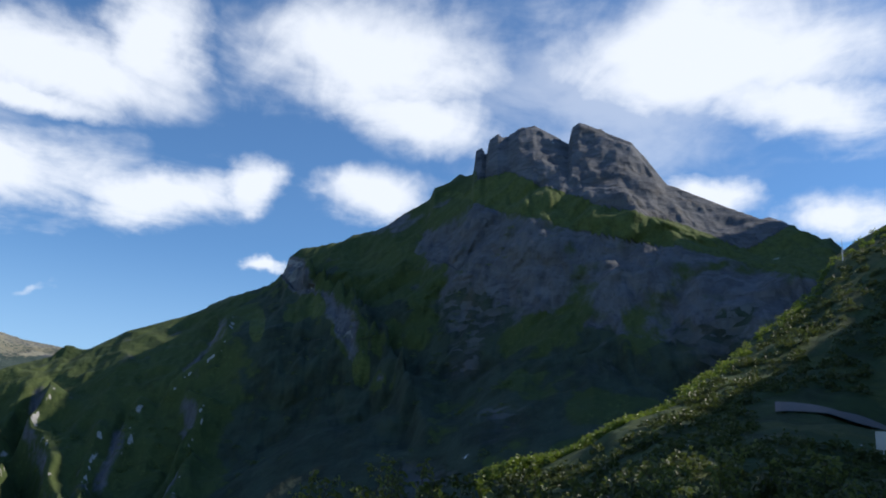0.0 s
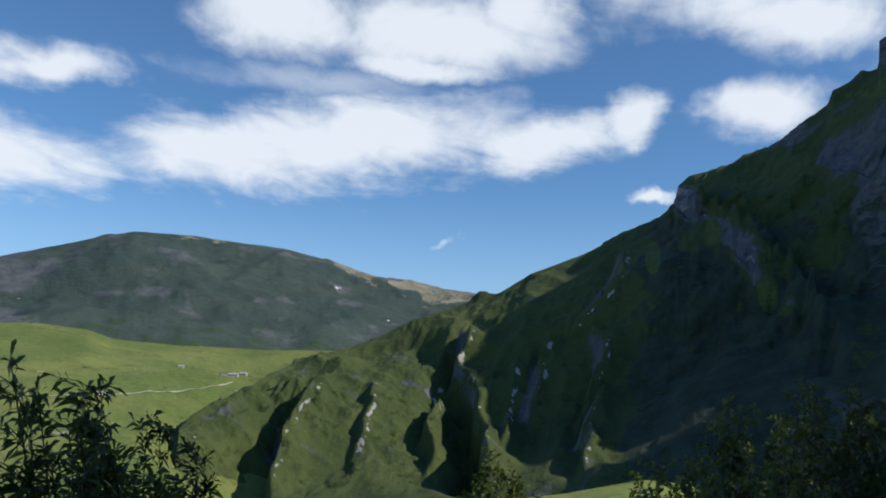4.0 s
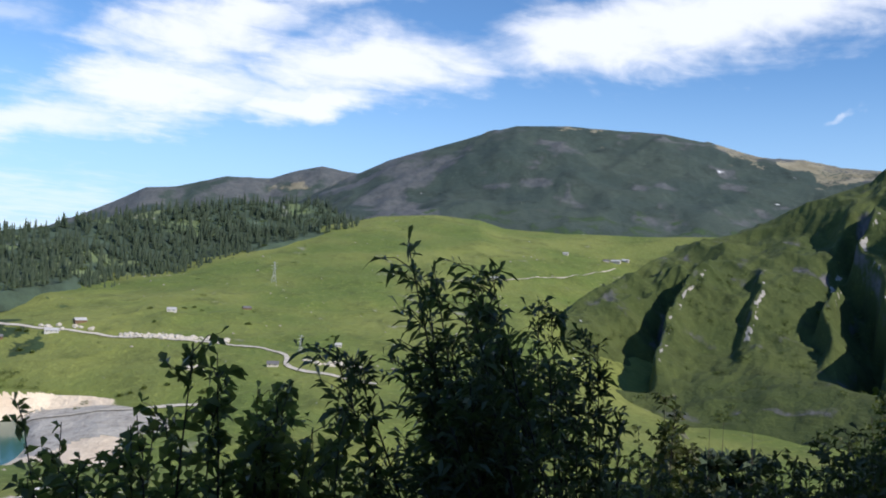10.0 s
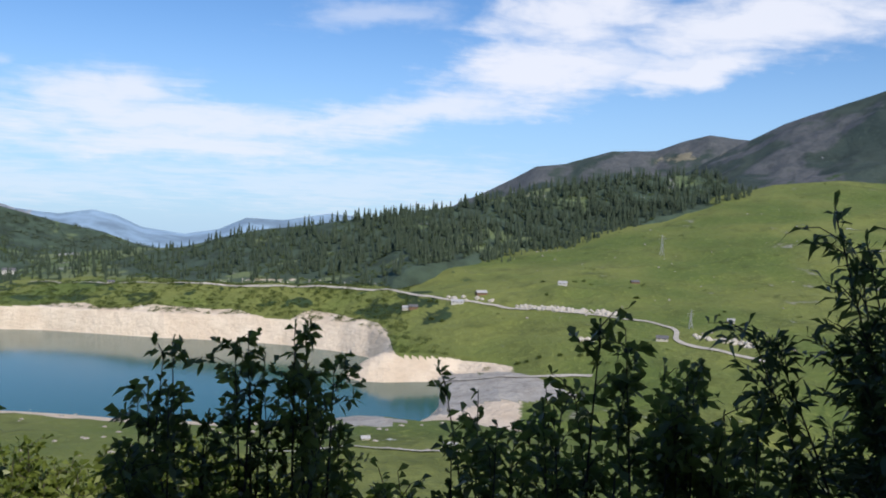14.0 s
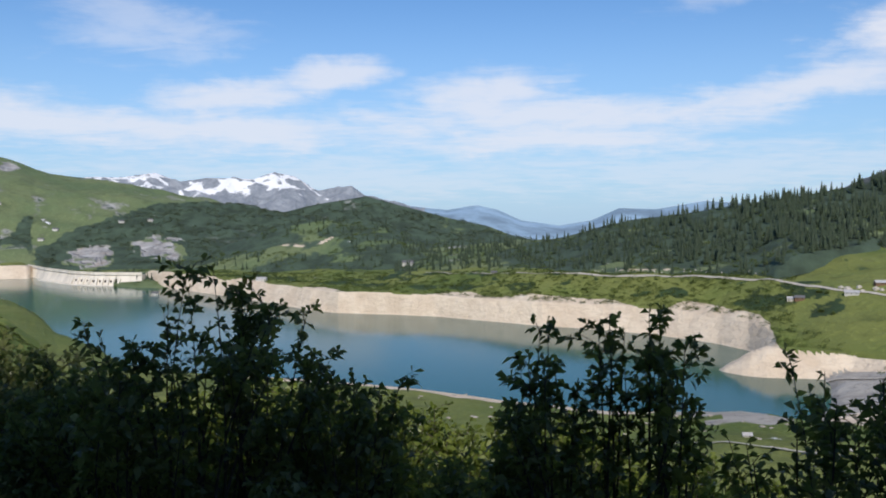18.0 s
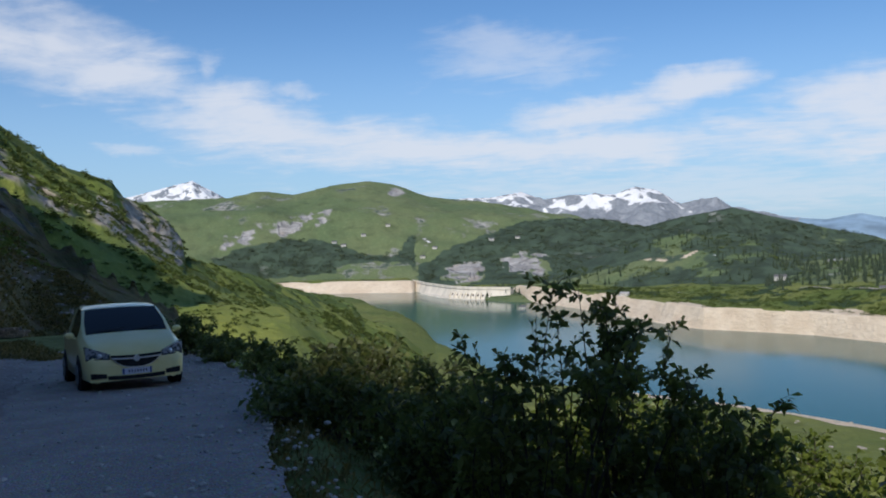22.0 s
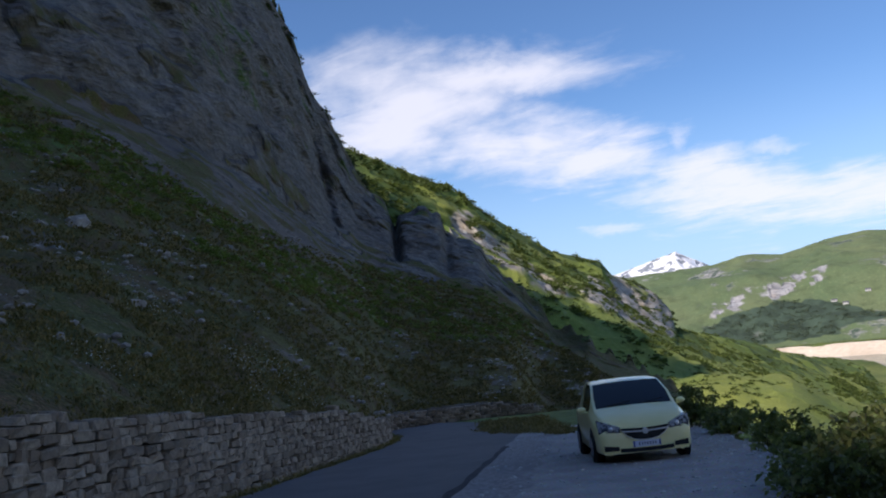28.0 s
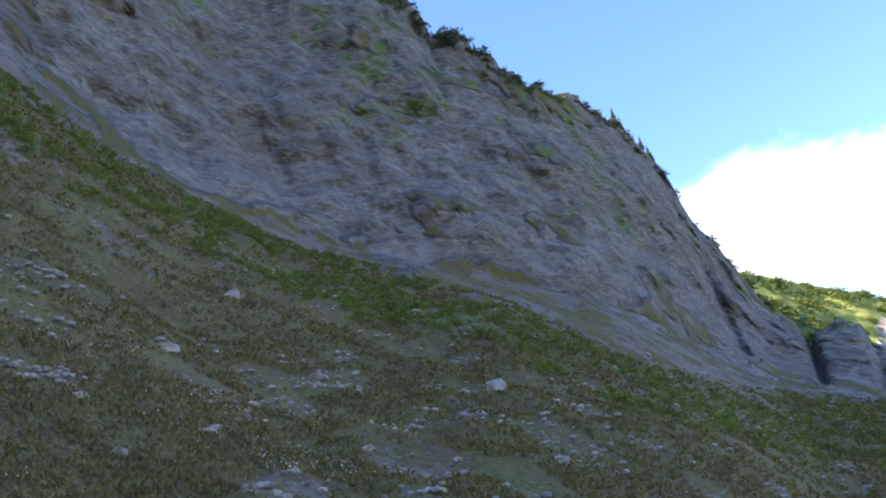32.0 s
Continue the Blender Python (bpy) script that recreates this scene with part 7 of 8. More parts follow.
# single bushes on the meadow by the road and the huts
spots2 = ((60.1, -4.36, 3), (57.7, -3.4, 3), (58.3, -3.45, 2.6), (60.3, -3.54, 3), (54.4, -4.34, 3.4), (57.8, -8.15, 3), (56.95, -8.63, 4), (59.0, -8.21, 3), (60.4, -8.45, 3), (67.6, -5.08, 4), (67.2, -5.1, 3.4), (68.7, -5.46, 4), (69.3, -5.4, 3.6),
          (61.8, -8.87, 3), (61.2, -8.7, 2.6), (49.3, -5.14, 2.4), (49.0, -4.9, 2.2), (67.5, -6.2, 4), (66.8, -6.3, 3.2))
for q, (az, e, size) in enumerate(spots2):
    p = drape(az, e)
    rq = random.Random(q)
    rows = [(rq.uniform(-0.6, 0.6) * size, rq.uniform(-0.6, 0.6) * size, 0, size * rq.uniform(0.5, 0.8), size * rq.uniform(0.6, 1.0), rq.uniform(0, 6.28)) for i in range(5)]
    ob = new("bush", tri_join("bush", *CLUMPS[q % 2], rows, LEAF_FAR))
    ob.matrix_world = Matrix.Translation(p)
    tagged(ob, "dark round bush standing alone on the meadow", "shrub", "bushes on the meadow")

# grass tufts and stones on the near bank
rng = np.random.default_rng(5)
X, Y, Z = GRIDS["cliff_slope"]
A = np.degrees(np.arctan2(-X[5], Y[5])) % 360
cols = np.nonzero((A > 129.5) & (A < 203))[0]
n = 60000
i = (rng.uniform(0, 1, n) ** 1.5 * 96).astype(int)
j = rng.choice(cols[:-1], n)
f, g = rng.uniform(0, 1, n), rng.uniform(0, 1, n)
base = np.stack([M[i, j] + (M[i + 1, j] - M[i, j]) * f + (M[i, j + 1] - M[i, j]) * g for M in (X, Y, Z)], 1)
dens = fbm(base[:, 0], base[:, 1], base[:, 2], 3.0, 3, 0.5, 3)
base = base[(dens > -0.75 + 0.5 * rng.random(len(dens))) & (bare_earth(base[:, 0], base[:, 1], base[:, 2]) < 0.4 + 0.6 * rng.random(len(dens))) & (np.degrees(np.arctan2(base[:, 2], np.hypot(base[:, 0], base[:, 1]))) < spread(GRASS_EDGE, np.degrees(np.arctan2(-base[:, 0], base[:, 1])) % 360) + 0.3)]
base = np.repeat(base, 5, 0) + rng.normal(size=(len(base) * 5, 3)) * np.array([0.09, 0.09, 0.02])
m = len(base)
dist = np.linalg.norm(base, axis=1)
way = np.stack([rng.normal(size=m) * 0.45, rng.normal(size=m) * 0.45, np.full(m, 1.0)], 1)
me = quad_mesh("bank_grass", leaf_quads(base, way, rng.uniform(0.06, 0.19, m) * (1 + dist / 60), rng.uniform(0.012, 0.028, m) * (1 + dist / 12), rng, 0.4), GRASS)
tagged(new("bank_grass", me), "tufts of grass on the stony bank", "grass", kind="stuff")
# small white flowers in drifts among the grass
pick = fbm(base[:, 0], base[:, 1], base[:, 2], 2.2, 3, 0.5, 13) + 0.25 * rng.normal(size=m) > 0.75
spot = base[pick & (dist < 45)] + np.array([0, 0, 0.10])
spot = spot[rng.random(len(spot)) < min(1.0, 4500 / max(1, len(spot)))]
m = len(spot)
PETAL = plain("white_petals", (0.55, 0.55, 0.46), (0.74, 0.73, 0.66), 30, 0.8)
me = quad_mesh("bank_flowers", leaf_quads(spot, rng.normal(size=(m, 3)), rng.uniform(0.03, 0.06, m), rng.uniform(0.025, 0.05, m), rng, 0.1), PETAL)
tagged(new("bank_flowers", me), "small white flowers in drifts on the grassy bank", "flowers", kind="stuff")
# fringe of grass along the lay-by and under the wall
rows = []
for q in range(4200):
    u = rf.uniform(-6, 40)
    if rf.random() < 0.65:
        v = -1.45 - 1.9 * float(smooth(u, 4, 19)) - abs(rf.gauss(0, 0.5)) + 0.12
    else:
        v = 7.4 + bend(u) + rf.uniform(-0.15, 0.2)
    top = 0
    if q % 5 == 0:
        u = rf.uniform(4, 50)
        v, top = wall_line(u) + rf.uniform(0.25, 0.9), wall_height(u) - 0.06
    p = uv_point(u, v, top - 0.02)
    if v < 0:
        p.z = ground_z(p.x, p.y) - 0.02
    rows.append(tuple(p))
base = np.repeat(np.array(rows), 5, 0) + rng.normal(size=(len(rows) * 5, 3)) * np.array([0.08, 0.08, 0.01])
m = len(base)
way = np.stack([rng.normal(size=m) * 0.5, rng.normal(size=m) * 0.5, np.full(m, 1.0)], 1)
me = quad_mesh("verge_grass", leaf_quads(base, way, rng.uniform(0.10, 0.3, m), rng.uniform(0.012, 0.03, m), rng, 0.4), GRASS)
tagged(new("verge_grass", me), "dark grass fringe along the gravel and the wall", "grass", kind="stuff")
isle = []
for q in range(1300):
    u = rf.uniform(29, 47)
    v = 0.4 + 0.11 * (u - 29) + rf.uniform(0, 3.2) * smooth(u, 27, 36) + 0.4 * noise.noise(Vector((u * 0.5, 3, 1)))
    isle.append(tuple(uv_point(u, v, 0.0)))
base = np.repeat(np.array(isle), 6, 0) + rng.normal(size=(len(isle) * 6, 3)) * np.array([0.12, 0.12, 0.01])
m = len(base)
way = np.stack([rng.normal(size=m) * 0.5, rng.normal(size=m) * 0.5, np.full(m, 1.0)], 1)
me = quad_mesh("grass_island", leaf_quads(base, way, rng.uniform(0.12, 0.34, m), rng.uniform(0.02, 0.045, m), rng, 0.4), GRASS)
tagged(new("grass_island", me), "strip of grass between the road and the lay-by", "grass", kind="stuff")
n = 26000
i = (rng.uniform(0, 1, n) ** 1.3 * 80).astype(int)
j = rng.choice(cols[:-1], n)
stones = []
for a, b in zip(i, j):
    s = float(rng.choice([0.02, 0.028, 0.035, 0.05, 0.07, 0.12])) * (1 + 0.012 * math.hypot(X[a, b], Y[a, b]))
    if bare_earth(X[a, b], Y[a, b], Z[a, b]) > 0.25 * rng.random() + 0.02:
        stones.append((X[a, b] + rng.normal() * 0.2, Y[a, b] + rng.normal() * 0.2, Z[a, b], s, s * 0.55, rng.uniform(0, 6.28)))
tagged(new("bank_stones", tri_join("bank_stones", stone_v, ico_f, stones, STONE)), "pale stones lying in the grass of the bank", "stones", kind="stuff")


def boulder(x, y, z, s, seed, label="pale weathered limestone boulder in the grass"):
    r6 = random.Random(seed)
    bm = bmesh.new()
    bmesh.ops.create_icosphere(bm, subdivisions=2, radius=1)
    for v in bm.verts:
        v.co *= 0.75 + 0.5 * noise.noise(v.co * 1.3 + Vector((seed, 0, 0))) + 0.12 * noise.noise(v.co * 4 + Vector((0, seed, 0)))
        v.co.z *= 0.7
    me = bpy.data.meshes.new("boulder")
    bm.to_mesh(me)
    bm.free()
    me.materials.append(STONE)
    ob = new("boulder", me)
    ob.matrix_world = Matrix.Translation((x, y, z)) @ Matrix.Rotation(r6.uniform(0, 6), 4, "Z") @ Matrix.Diagonal((s, s * r6.uniform(0.7, 1.2), s, 1))
    return tagged(ob, label, "boulder", "boulders on the bank")


for q, (az, e, s) in enumerate(((184.8, 8.85, 0.42), (190.0, 7.5, 0.3), (178.0, 11.5, 0.35), (167.0, 8.9, 0.5), (168.4, 1.4, 0.3), (172.0, 3.0, 0.25), (187.0, 14.5, 0.35), (180.0, 4.5, 0.3), (175.5, 6.5, 0.22), (164.0, 4.0, 0.35), (192.0, 11.0, 0.3), (183.0, 17.5, 0.4))):
    p = drape(az, e, "cliff_slope", 9, 130)
    boulder(p.x, p.y, p.z, s * math.hypot(p.x, p.y) / 26, q)


# ---- dam ----
concrete = Mat("dam_concrete", 0.9)
cn = concrete.noise(0.05, 5, 0.6, (1, 1, 0.3))
concrete.color(concrete.mix(concrete.ramp(cn, 0.35, 0.7), (0.76, 0.71, 0.62), (0.60, 0.56, 0.49)))
concrete.bump(concrete.noise(0.4, 4), 0.4)
CREST = -129.0
dam_pts = []
for i in range(41):
    f = i / 40
    az = 116.0 + (109.7 - 116.0) * f
    rr1 = float(spread([0, 2340, 0.15, 2185, 0.38, 2040, 0.58, 1980, 0.8, 1953, 1, 1932], f))
    dam_pts.append(Vector((-math.sin(radians(az)) * rr1, math.cos(radians(az)) * rr1, 0)))


def dam_strip(name, z0, z1, out0, out1, thick, i0, i1, parent, label=""):
    """A curved band of the dam; out: how far it stands towards the water at its foot and its top."""
    bm = bmesh.new()
    rows = []
    for i in range(i0, i1 + 1):
        a, b = dam_pts[max(0, i - 1)], dam_pts[min(40, i + 1)]
        nrm = (b - a).normalized().cross(Vector((0, 0, 1)))
        if nrm.dot(-dam_pts[i]) < 0:
            nrm.negate()
        p = dam_pts[i]
        rows.append([bm.verts.new(p + nrm * out0 + Vector((0, 0, z0))), bm.verts.new(p + nrm * out1 + Vector((0, 0, z1))), bm.verts.new(p + nrm * (out1 - thick) + Vector((0, 0, z1))), bm.verts.new(p + nrm * (out0 - thick) + Vector((0, 0, z0)))])
    for r0, r1 in zip(rows, rows[1:]):
        for k2 in range(4):
            bm.faces.new((r0[k2], r1[k2], r1[(k2 + 1) % 4], r0[(k2 + 1) % 4]))
    bm.faces.new(rows[0]), bm.faces.new(rows[-1][::-1])
    bmesh.ops.recalc_face_normals(bm, faces=bm.faces[:])
    return part(name, bm, concrete.m, parent, label)


dam = thing("dam", Matrix.Identity(4), "pale curved concrete dam with buttresses", "dam")
dam_strip("dam_wall", LAKE_Z - 6, CREST - 4, 14, 2, 16, 0, 40, dam)
dam_strip("parapet", CREST - 4, CREST + 1.5, 4.5, 4.5, 1.2, 0, 40, dam, "pale parapet of the crest")
dam_strip("crest_road", CREST - 4.5, CREST - 3.5, 5, 5, 16, 0, 40, dam)
dam_strip("foot_ledge", LAKE_Z - 2, LAKE_Z + 1.5, 26, 24, 14, 6, 40, dam)
for i in range(16, 33, 2):
    bm = bmesh.new()
    a, b = dam_pts[i - 1], dam_pts[i + 1]
    t = (b - a).normalized()
    nrm = t.cross(Vector((0, 0, 1)))
    if nrm.dot(-dam_pts[i]) < 0:
        nrm.negate()
    box(bm, -2.2, 2.2, 0, 1, 0, 1)
    for v in bm.verts:
        q = v.co.copy()
        v.co = dam_pts[i] + t * q.x + nrm * (4 + q.y * (16 if q.z < 0.5 else 5)) + Vector((0, 0, LAKE_Z - 3 + q.z * 17))
    part("buttress", bm, concrete.m, dam)
# solid black slabs paint the shade inside openings between the buttresses
for i in range(17, 32, 2):
    bm = bmesh.new()
    a, b = dam_pts[i - 1], dam_pts[i + 1]
    t = (b - a).normalized()
    nrm = t.cross(Vector((0, 0, 1)))
    if nrm.dot(-dam_pts[i]) < 0:
        nrm.negate()
    m = Matrix((t, nrm, Vector((0, 0, 1)))).transposed().to_4x4()
    box(bm, -2.0, 2.0, 7.2, 9.2, LAKE_Z + 6, LAKE_Z + 10.5, Matrix.Translation(dam_pts[i]) @ m)
    part("recess", bm, black, dam, "black slab for the shade of a recess between buttresses")

# ---- houses ----
WALL_MAT = [plain("stone_house", (0.42, 0.40, 0.37), (0.58, 0.55, 0.50), 0.6, 0.9), plain("timber_house", (0.13, 0.08, 0.05), (0.22, 0.14, 0.09), 0.8, 0.85), plain("white_house", (0.50, 0.49, 0.46), (0.62, 0.61, 0.58), 0.5, 0.9)]
ROOF_MAT = [plain("pale_roof", (0.36, 0.36, 0.37), (0.50, 0.50, 0.51), 0.7, 0.5), plain("slate_roof", (0.10, 0.10, 0.11), (0.17, 0.17, 0.18), 0.8, 0.7)]


def house(p, w, d, h, turn, wall, roof, label, category="chalet", group="mountain huts"):
    ob = thing("chalet", Matrix.Translation(p) @ Matrix.Rotation(turn, 4, "Z"), label, category, group)
    bm = bmesh.new()
    box(bm, -w / 2, w / 2, -d / 2, d / 2, -2.0, h)
    g = [bm.verts.new(v) for v in ((-w / 2, -d / 2, h), (-w / 2, d / 2, h), (-w / 2, 0, h + d * 0.32), (w / 2, -d / 2, h), (w / 2, d / 2, h), (w / 2, 0, h + d * 0.32))]
    bm.faces.new(g[:3]), bm.faces.new(g[3:][::-1])
    part("house_wall", bm, WALL_MAT[wall], ob)
    for s in (-1, 1):
        bm = bmesh.new()
        a = [bm.verts.new(v) for v in ((-w / 2 - 0.5, s * (d / 2 + 0.6), h - 0.25), (w / 2 + 0.5, s * (d / 2 + 0.6), h - 0.25), (w / 2 + 0.5, 0, h + d * 0.32 + 0.1), (-w / 2 - 0.5, 0, h + d * 0.32 + 0.1))]
        b = [bm.verts.new(v.co + Vector((0, 0, 0.28))) for v in a]
        bm.faces.new(a[::-1]), bm.faces.new(b)
        for i in range(4):
            bm.faces.new((a[i], a[(i + 1) % 4], b[(i + 1) % 4], b[i]))
        bmesh.ops.recalc_face_normals(bm, faces=bm.faces[:])
        part("roof", bm, ROOF_MAT[roof], ob)
    for i in range(max(2, int(w / 4))):
        bm = bmesh.new()
        x = -w / 2 + (i + 0.5) * w / max(2, int(w / 4))
        for s in (-1, 1):
            box(bm, x - 0.5, x + 0.5, s * d / 2 - 0.06, s * d / 2 + 0.06, h * 0.45, h * 0.8)
        part("window", bm, black, ob)
    return ob


HUTS = [(59.05, -3.66, 13, 9, 3.2, 2, 0), (54.5, -3.36, 13, 7, 2.2, 1, 1), (31.0, 0.78, 22, 10, 3.0, 0, 0), (31.6, 0.80, 14, 9, 3.0, 0, 1), (30.4, 0.86, 16, 9, 3.0, 0, 0), (34.2, 1.13, 13, 8, 3, 0, 0),
        (64.3, -4.49, 16, 9, 3.5, 1, 0), (65.8, -5.09, 18, 9, 3.0, 2, 0), (68.7, -5.54, 13, 8, 3.2, 1, 1), (69.2, -5.6, 9, 7, 3, 0, 0), (52.7, -6.9, 14, 9, 3.4, 0, 1)]
HUTS2 = [(48.6, -5.53, 9, 7, 2.6, 0, 0), (38.7, -0.65, 16, 6, 2.0, 0, 0), (71.6, -13.9, 6, 4, 1.6, 0, 0), (66.0, -14.2, 9, 4, 1.4, 0, 0), (93.1, -3.62, 26, 14, 8, 2, 1), (102.5, -4.5, 22, 10, 5, 2, 0), (109.0, -3.6, 14, 12, 7, 2, 1), (87.5, -4.2, 12, 8, 4, 0, 1)]
rh = random.Random(8)
for az, e, w, d, h, wall, roof in HUTS + HUTS2:
    p = drape_near(az, e) if az > 84 else drape(az, e)
    house(p, w * 0.8, d * 0.8, h * 0.8, radians(az) + rh.uniform(-0.35, 0.35), wall, roof, ("white" if wall == 2 else "stone" if wall == 0 else "dark timber") + " mountain hut with a " + ("pale metal" if roof == 0 else "grey slate") + " roof on the meadow")

for az, e in ((121.1, -0.6), (120.5, -0.81), (114.6, -1.16), (115.4, -1.73), (110.9, -0.71), (109.2, -0.63), (119.2, -0.2), (117.6, 0.4)):
    house(drape(az, e, "green_hill", 2300, 3600), 15, 9, 4.5, radians(az) + rh.uniform(-0.35, 0.35), 2, 1, "white chalet with a slate roof on the far pasture", group="chalets on the hill")

# ---- tracks over the meadow ----
track_mat = plain("track_gravel", (0.42, 0.39, 0.34), (0.56, 0.52, 0.46), 0.2, 0.95)


def track(name, pts, width, label, terrain="ground"):
    """A pale track laid over a terrain through bearings and elevations."""
    P = np.array(pts, float)
    line = [drape(a, e, terrain) for a, e in P]
    fine_line = []
    for a, b in zip(line, line[1:]):
        n = max(2, int((b - a).length / 8))
        for i in range(n):
            q = a.lerp(b, i / n)
            fine_line.append(q)
    fine_line.append(line[-1])
    for _ in range(6):
        fine_line = [fine_line[0]] + [(fine_line[i - 1] + fine_line[i] * 2 + fine_line[i + 1]) / 4 for i in range(1, len(fine_line) - 1)] + [fine_line[-1]]
    verts, faces = [], []
    for i, q in enumerate(fine_line):
        t = (fine_line[min(i + 1, len(fine_line) - 1)] - fine_line[max(0, i - 1)])
        t.z = 0
        s = t.normalized().cross(Vector((0, 0, 1)))
        for k2 in (-1, -0.33, 0.33, 1):
            v = q + s * width * 0.5 * k2
            v.z = ground_z(v.x, v.y, terrain) + 0.9
            verts.append(v)
    for i in range(len(fine_line) - 1):
        for k2 in range(3):
            a = i * 4 + k2
            faces.append((a, a + 1, a + 5, a + 4))
    ob = new(name, mesh_of(name, verts, faces, track_mat))
    return tagged(ob, label, "road", kind="structure")


track("valley_road", [(92, -4.1), (86.2, -4.15), (81, -4.24), (74, -4.25), (70.5, -4.33), (66.1, -4.92), (62.5, -5.33), (59.5, -5.39), (55.1, -5.7), (52.4, -5.95), (51.5, -6.4), (52.3, -6.9), (49.2, -7.35), (46, -7.85)], 5.0, "pale narrow road winding over the meadow")
track("lower_track", [(57, -9.4), (60, -9.6), (64, -9.9), (68, -10.4)], 5, "pale track above the river delta")
track("farm_track", [(42, -1.0), (38.5, -0.75), (35, -0.4), (31, 0.4)], 2.2, "faint pale farm track between huts")
track("path", [(78, -14.6), (72, -14.4), (66, -14.7), (60, -14.5)], 3, "thin pale path across the near meadow")

# pale cut banks beside the road
rb = random.Random(31)
for az0, az1, e0, e1, n, s in ((55.5, 62.0, -5.40, -5.20, 110, 2.4), (70.8, 81.5, -3.95, -3.95, 40, 1.0), (47.0, 50.8, -6.95, -6.5, 30, 2.6), (63.5, 66.5, -4.9, -4.7, 12, 2.2), (57.0, 57.9, -7.25, -7.15, 9, 2.6)):
    rocks = []
    for i in range(n):
        f = rb.random()
        terrain = "wooded_knoll" if az0 > 95 else "wooded_hill" if az0 > 70 else "ground"
        p = drape(az0 + (az1 - az0) * f, e0 + (e1 - e0) * f + rb.uniform(-0.12, 0.12), terrain)
        q = s * rb.uniform(0.5, 1.3)
        rocks.append((p.x, p.y, p.z, q * 1.5, q, rb.uniform(0, 6.28)))
    me = tri_join("cut_bank", stone_v, ico_f, rocks, track_mat)
    tagged(new("cut_bank", me), "pale broken rock bank beside the road", "rocks", kind="stuff")
rocks = []
for i in range(420):
    az = rb.uniform(14, 66)
    e = rb.uniform(-7.5, 1.8)
    p = drape(az, e)
    if noise.noise(p / 90) > 0.12:
        q = rb.uniform(0.5, 1.6)
        rocks.append((p.x, p.y, p.z, q * 1.5, q * 0.8, rb.uniform(0, 6.28)))
for i in range(160):
    p = drape(rb.uniform(66, 112), rb.uniform(-14.5, -11.5), "ground")
    if p.z > LAKE_Z - 1:
        q = rb.uniform(0.5, 1.5)
        rocks.append((p.x, p.y, p.z, q * 1.6, q * 0.7, rb.uniform(0, 6.28)))
tagged(new("meadow_rocks", tri_join("meadow_rocks", stone_v, ico_f, rocks, STONE)), "pale rocks strewn over the meadow", "rocks", kind="stuff")

# ---- pylons ----
steel = plain("galvanised_steel", (0.45, 0.47, 0.50), (0.58, 0.60, 0.62), 0.5, 0.5, 0.7)


def pylon(p, h, turn):
    ob = thing("pylon", Matrix.Translation(p) @ Matrix.Rotation(turn, 4, "Z"), "grey steel lattice power pylon on the meadow", "pylon", "pylons")
    for sx in (-1, 1):
        for sy in (-1, 1):
            v, f = tubes([[(Vector((sx * h * 0.09, sy * h * 0.09, -1)), 0.22), (Vector((sx * h * 0.02, sy * h * 0.02, h * 0.75)), 0.18), (Vector((0, 0, h)), 0.12)]], 4)
            part("leg", mesh_of("leg", v, f, steel), None, ob)
    for z, w in ((0.62, 0.16), (0.76, 0.2), (0.9, 0.14)):
        v, f = tubes([[(Vector((-h * w, 0, h * z)), 0.12), (Vector((0, 0, h * (z + 0.02))), 0.25), (Vector((h * w, 0, h * z)), 0.12)]], 4)
        part("cross_arm", mesh_of("cross_arm", v, f, steel), None, ob)
    for i in range(6):
        a, b = h * (0.09 - 0.0145 * i), h * (0.09 - 0.0145 * (i + 1))
        za, zb = h * 0.115 * i, h * 0.115 * (i + 1)
        v, f = tubes([[(Vector((-a, -a, za)), 0.1), (Vector((b, -b, zb)), 0.1)], [(Vector((a, -a, za)), 0.1), (Vector((-b, -b, zb)), 0.1)], [(Vector((-a, a, za)), 0.1), (Vector((b, b, zb)), 0.1)], [(Vector((a, a, za)), 0.1), (Vector((-b, b, zb)), 0.1)]], 3)
        part("bracing", mesh_of("bracing", v, f, steel), None, ob)
    return ob


for az, e, h in ((52.9, -1.55, 32), (51.0, -6.05, 20)):
    pylon(drape(az, e), h, radians(az + 20))

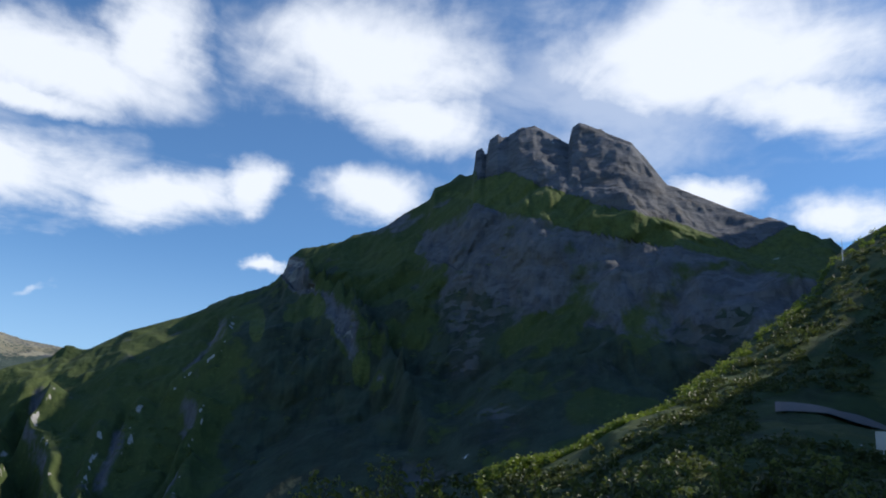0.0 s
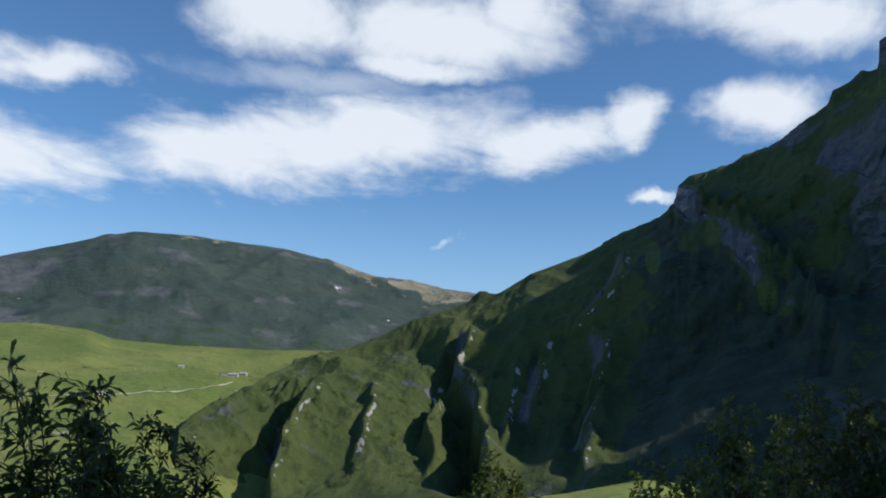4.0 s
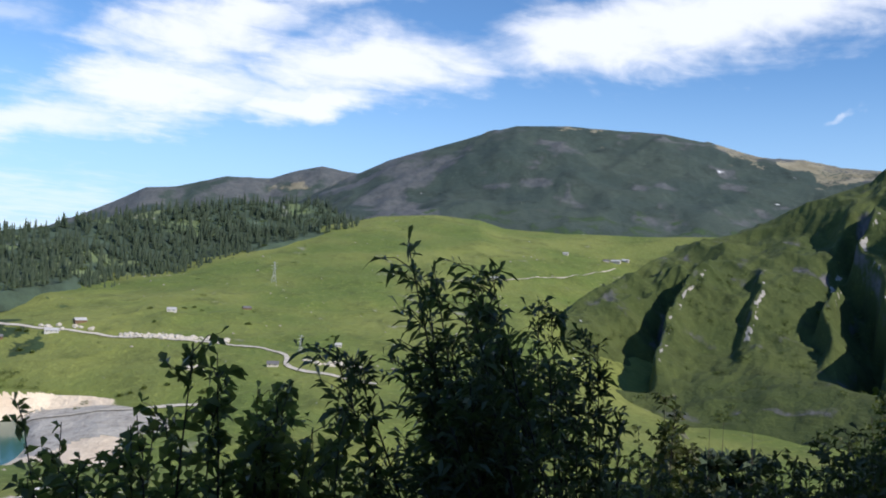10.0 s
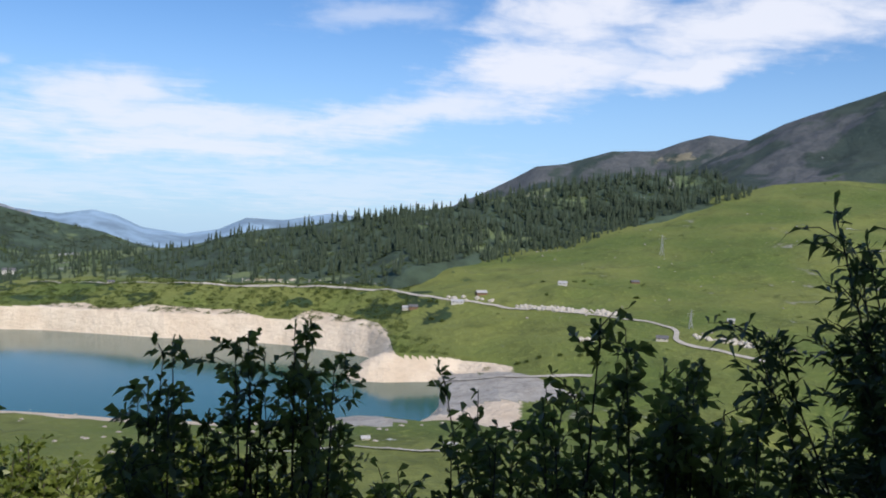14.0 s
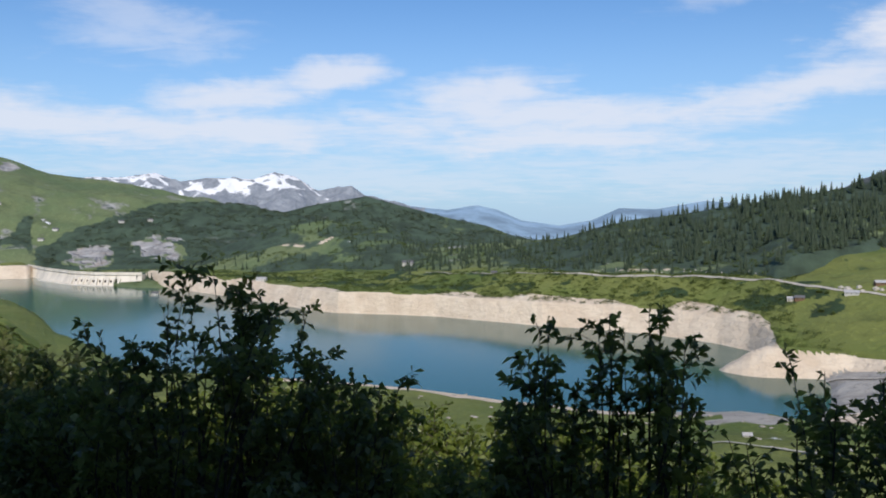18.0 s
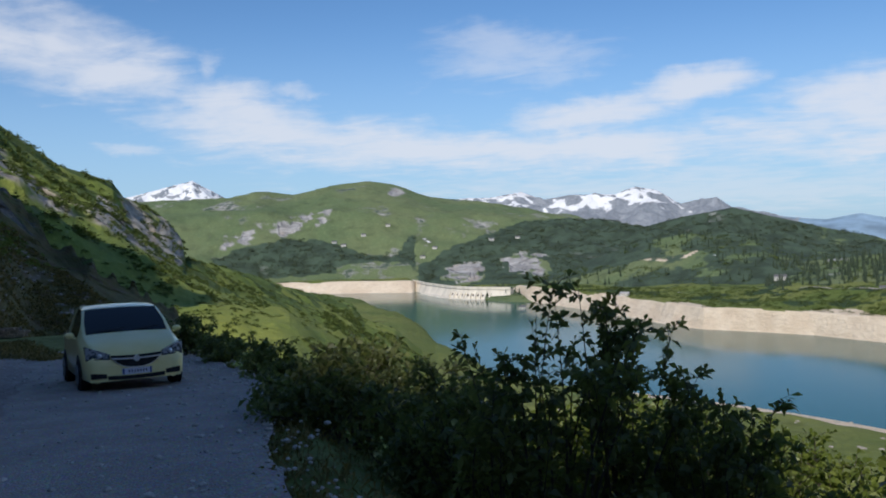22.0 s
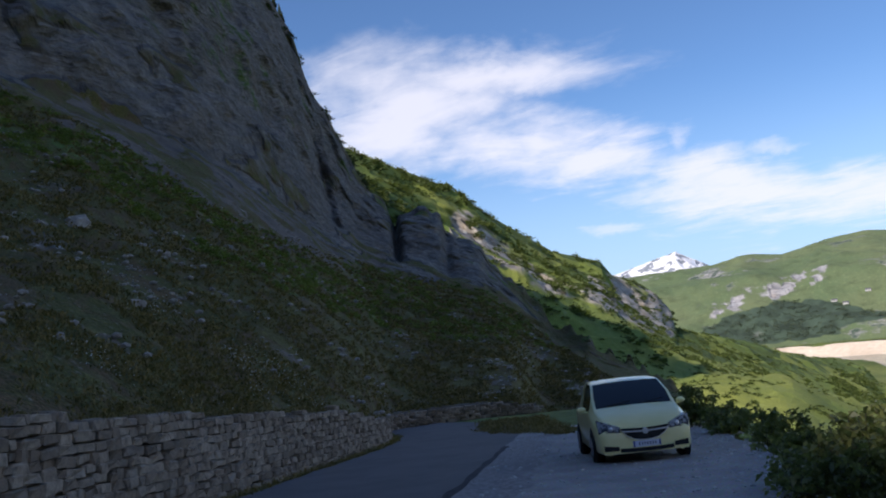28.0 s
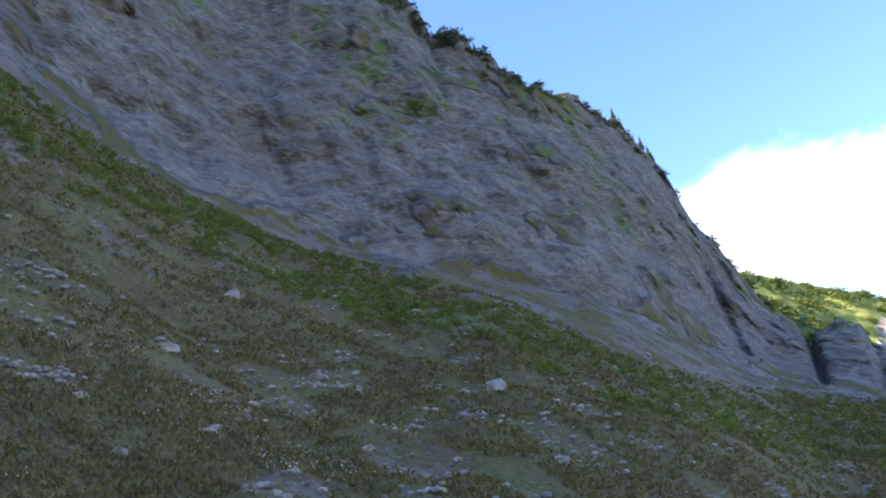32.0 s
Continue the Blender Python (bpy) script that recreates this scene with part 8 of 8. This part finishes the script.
# ---- road and post on the hillside behind ----
X, Y, Z = GRIDS["right_hillside"]
verts, faces = [], []
for i, az in enumerate(np.arange(-28.2, -44, -0.5)):
    for r7 in (171, 174, 177, 180.5):
        verts.append(Vector((-math.sin(radians(az)) * r7, math.cos(radians(az)) * r7, max(at_polar("right_hillside", az + d, r7) for d in (-0.5, 0, 0.5)) + 0.3)))
for i in range(len(verts) // 4 - 1):
    for k2 in range(3):
        a = i * 4 + k2
        faces.append((a, a + 1, a + 5, a + 4))
tagged(new("hillside_road", mesh_of("hillside_road", verts, faces, asphalt.m)), "grey road climbing along the dark hillside", "road", kind="structure")
p = Vector((-math.sin(radians(-33.9)) * 120, math.cos(radians(-33.9)) * 120, at_polar("right_hillside", -33.9, 120)))
sign = thing("road_sign", Matrix.Translation(p) @ Matrix.Rotation(radians(-34), 4, "Z"), "small white road sign on a post", "sign")
v, f = tubes([[(Vector((0, 0, -0.5)), 0.06), (Vector((0, 0, 3.0)), 0.06)]], 8)
part("post", mesh_of("post", v, f, steel), None, sign)
bm = bmesh.new()
box(bm, -0.8, 0.8, -0.03, 0.03, 1.4, 3.6)
part("sign_plate", bm, WALL_MAT[2], sign)
p = drape(-32.5, 14.6, "right_hillside", 150, 400)
mast = thing("mast", Matrix.Translation(p), "thin steel mast on the crest", "mast")
v, f = tubes([[(Vector((0, 0, -1)), 0.25), (Vector((0, 0, 5)), 0.12), (Vector((0, 0, 8)), 0.05)]], 6)
part("pole", mesh_of("pole", v, f, steel), None, mast)
for z in (3.5, 5.0):
    v, f = tubes([[(Vector((-0.7, 0, z)), 0.06), (Vector((0.7, 0, z)), 0.06)]], 4)
    part("cross_bar", mesh_of("cross_bar", v, f, steel), None, mast)
# conifers on the crest of the cliff
for az, dz in ((155.2, 5.5), (154.9, 4.0), (153.9, 4.5), (153.6, 4.0), (153.35, 3.0), (163.5, 3.5), (160.8, 2.5)):
    X, Y, Z = GRIDS["cliff_slope"]
    A = np.degrees(np.arctan2(-X[5], Y[5])) % 360
    c = int(np.argmin(np.abs(A - az)))
    i = int(np.argmax(Z[:, c] / np.hypot(X[:, c], Y[:, c])))
    spruce(float(X[i, c]), float(Y[i, c]), float(Z[i, c]) - 0.6, dz * 0.7, 0, "small dark spruce on the cliff edge", "spruces on the cliff", 1.1)
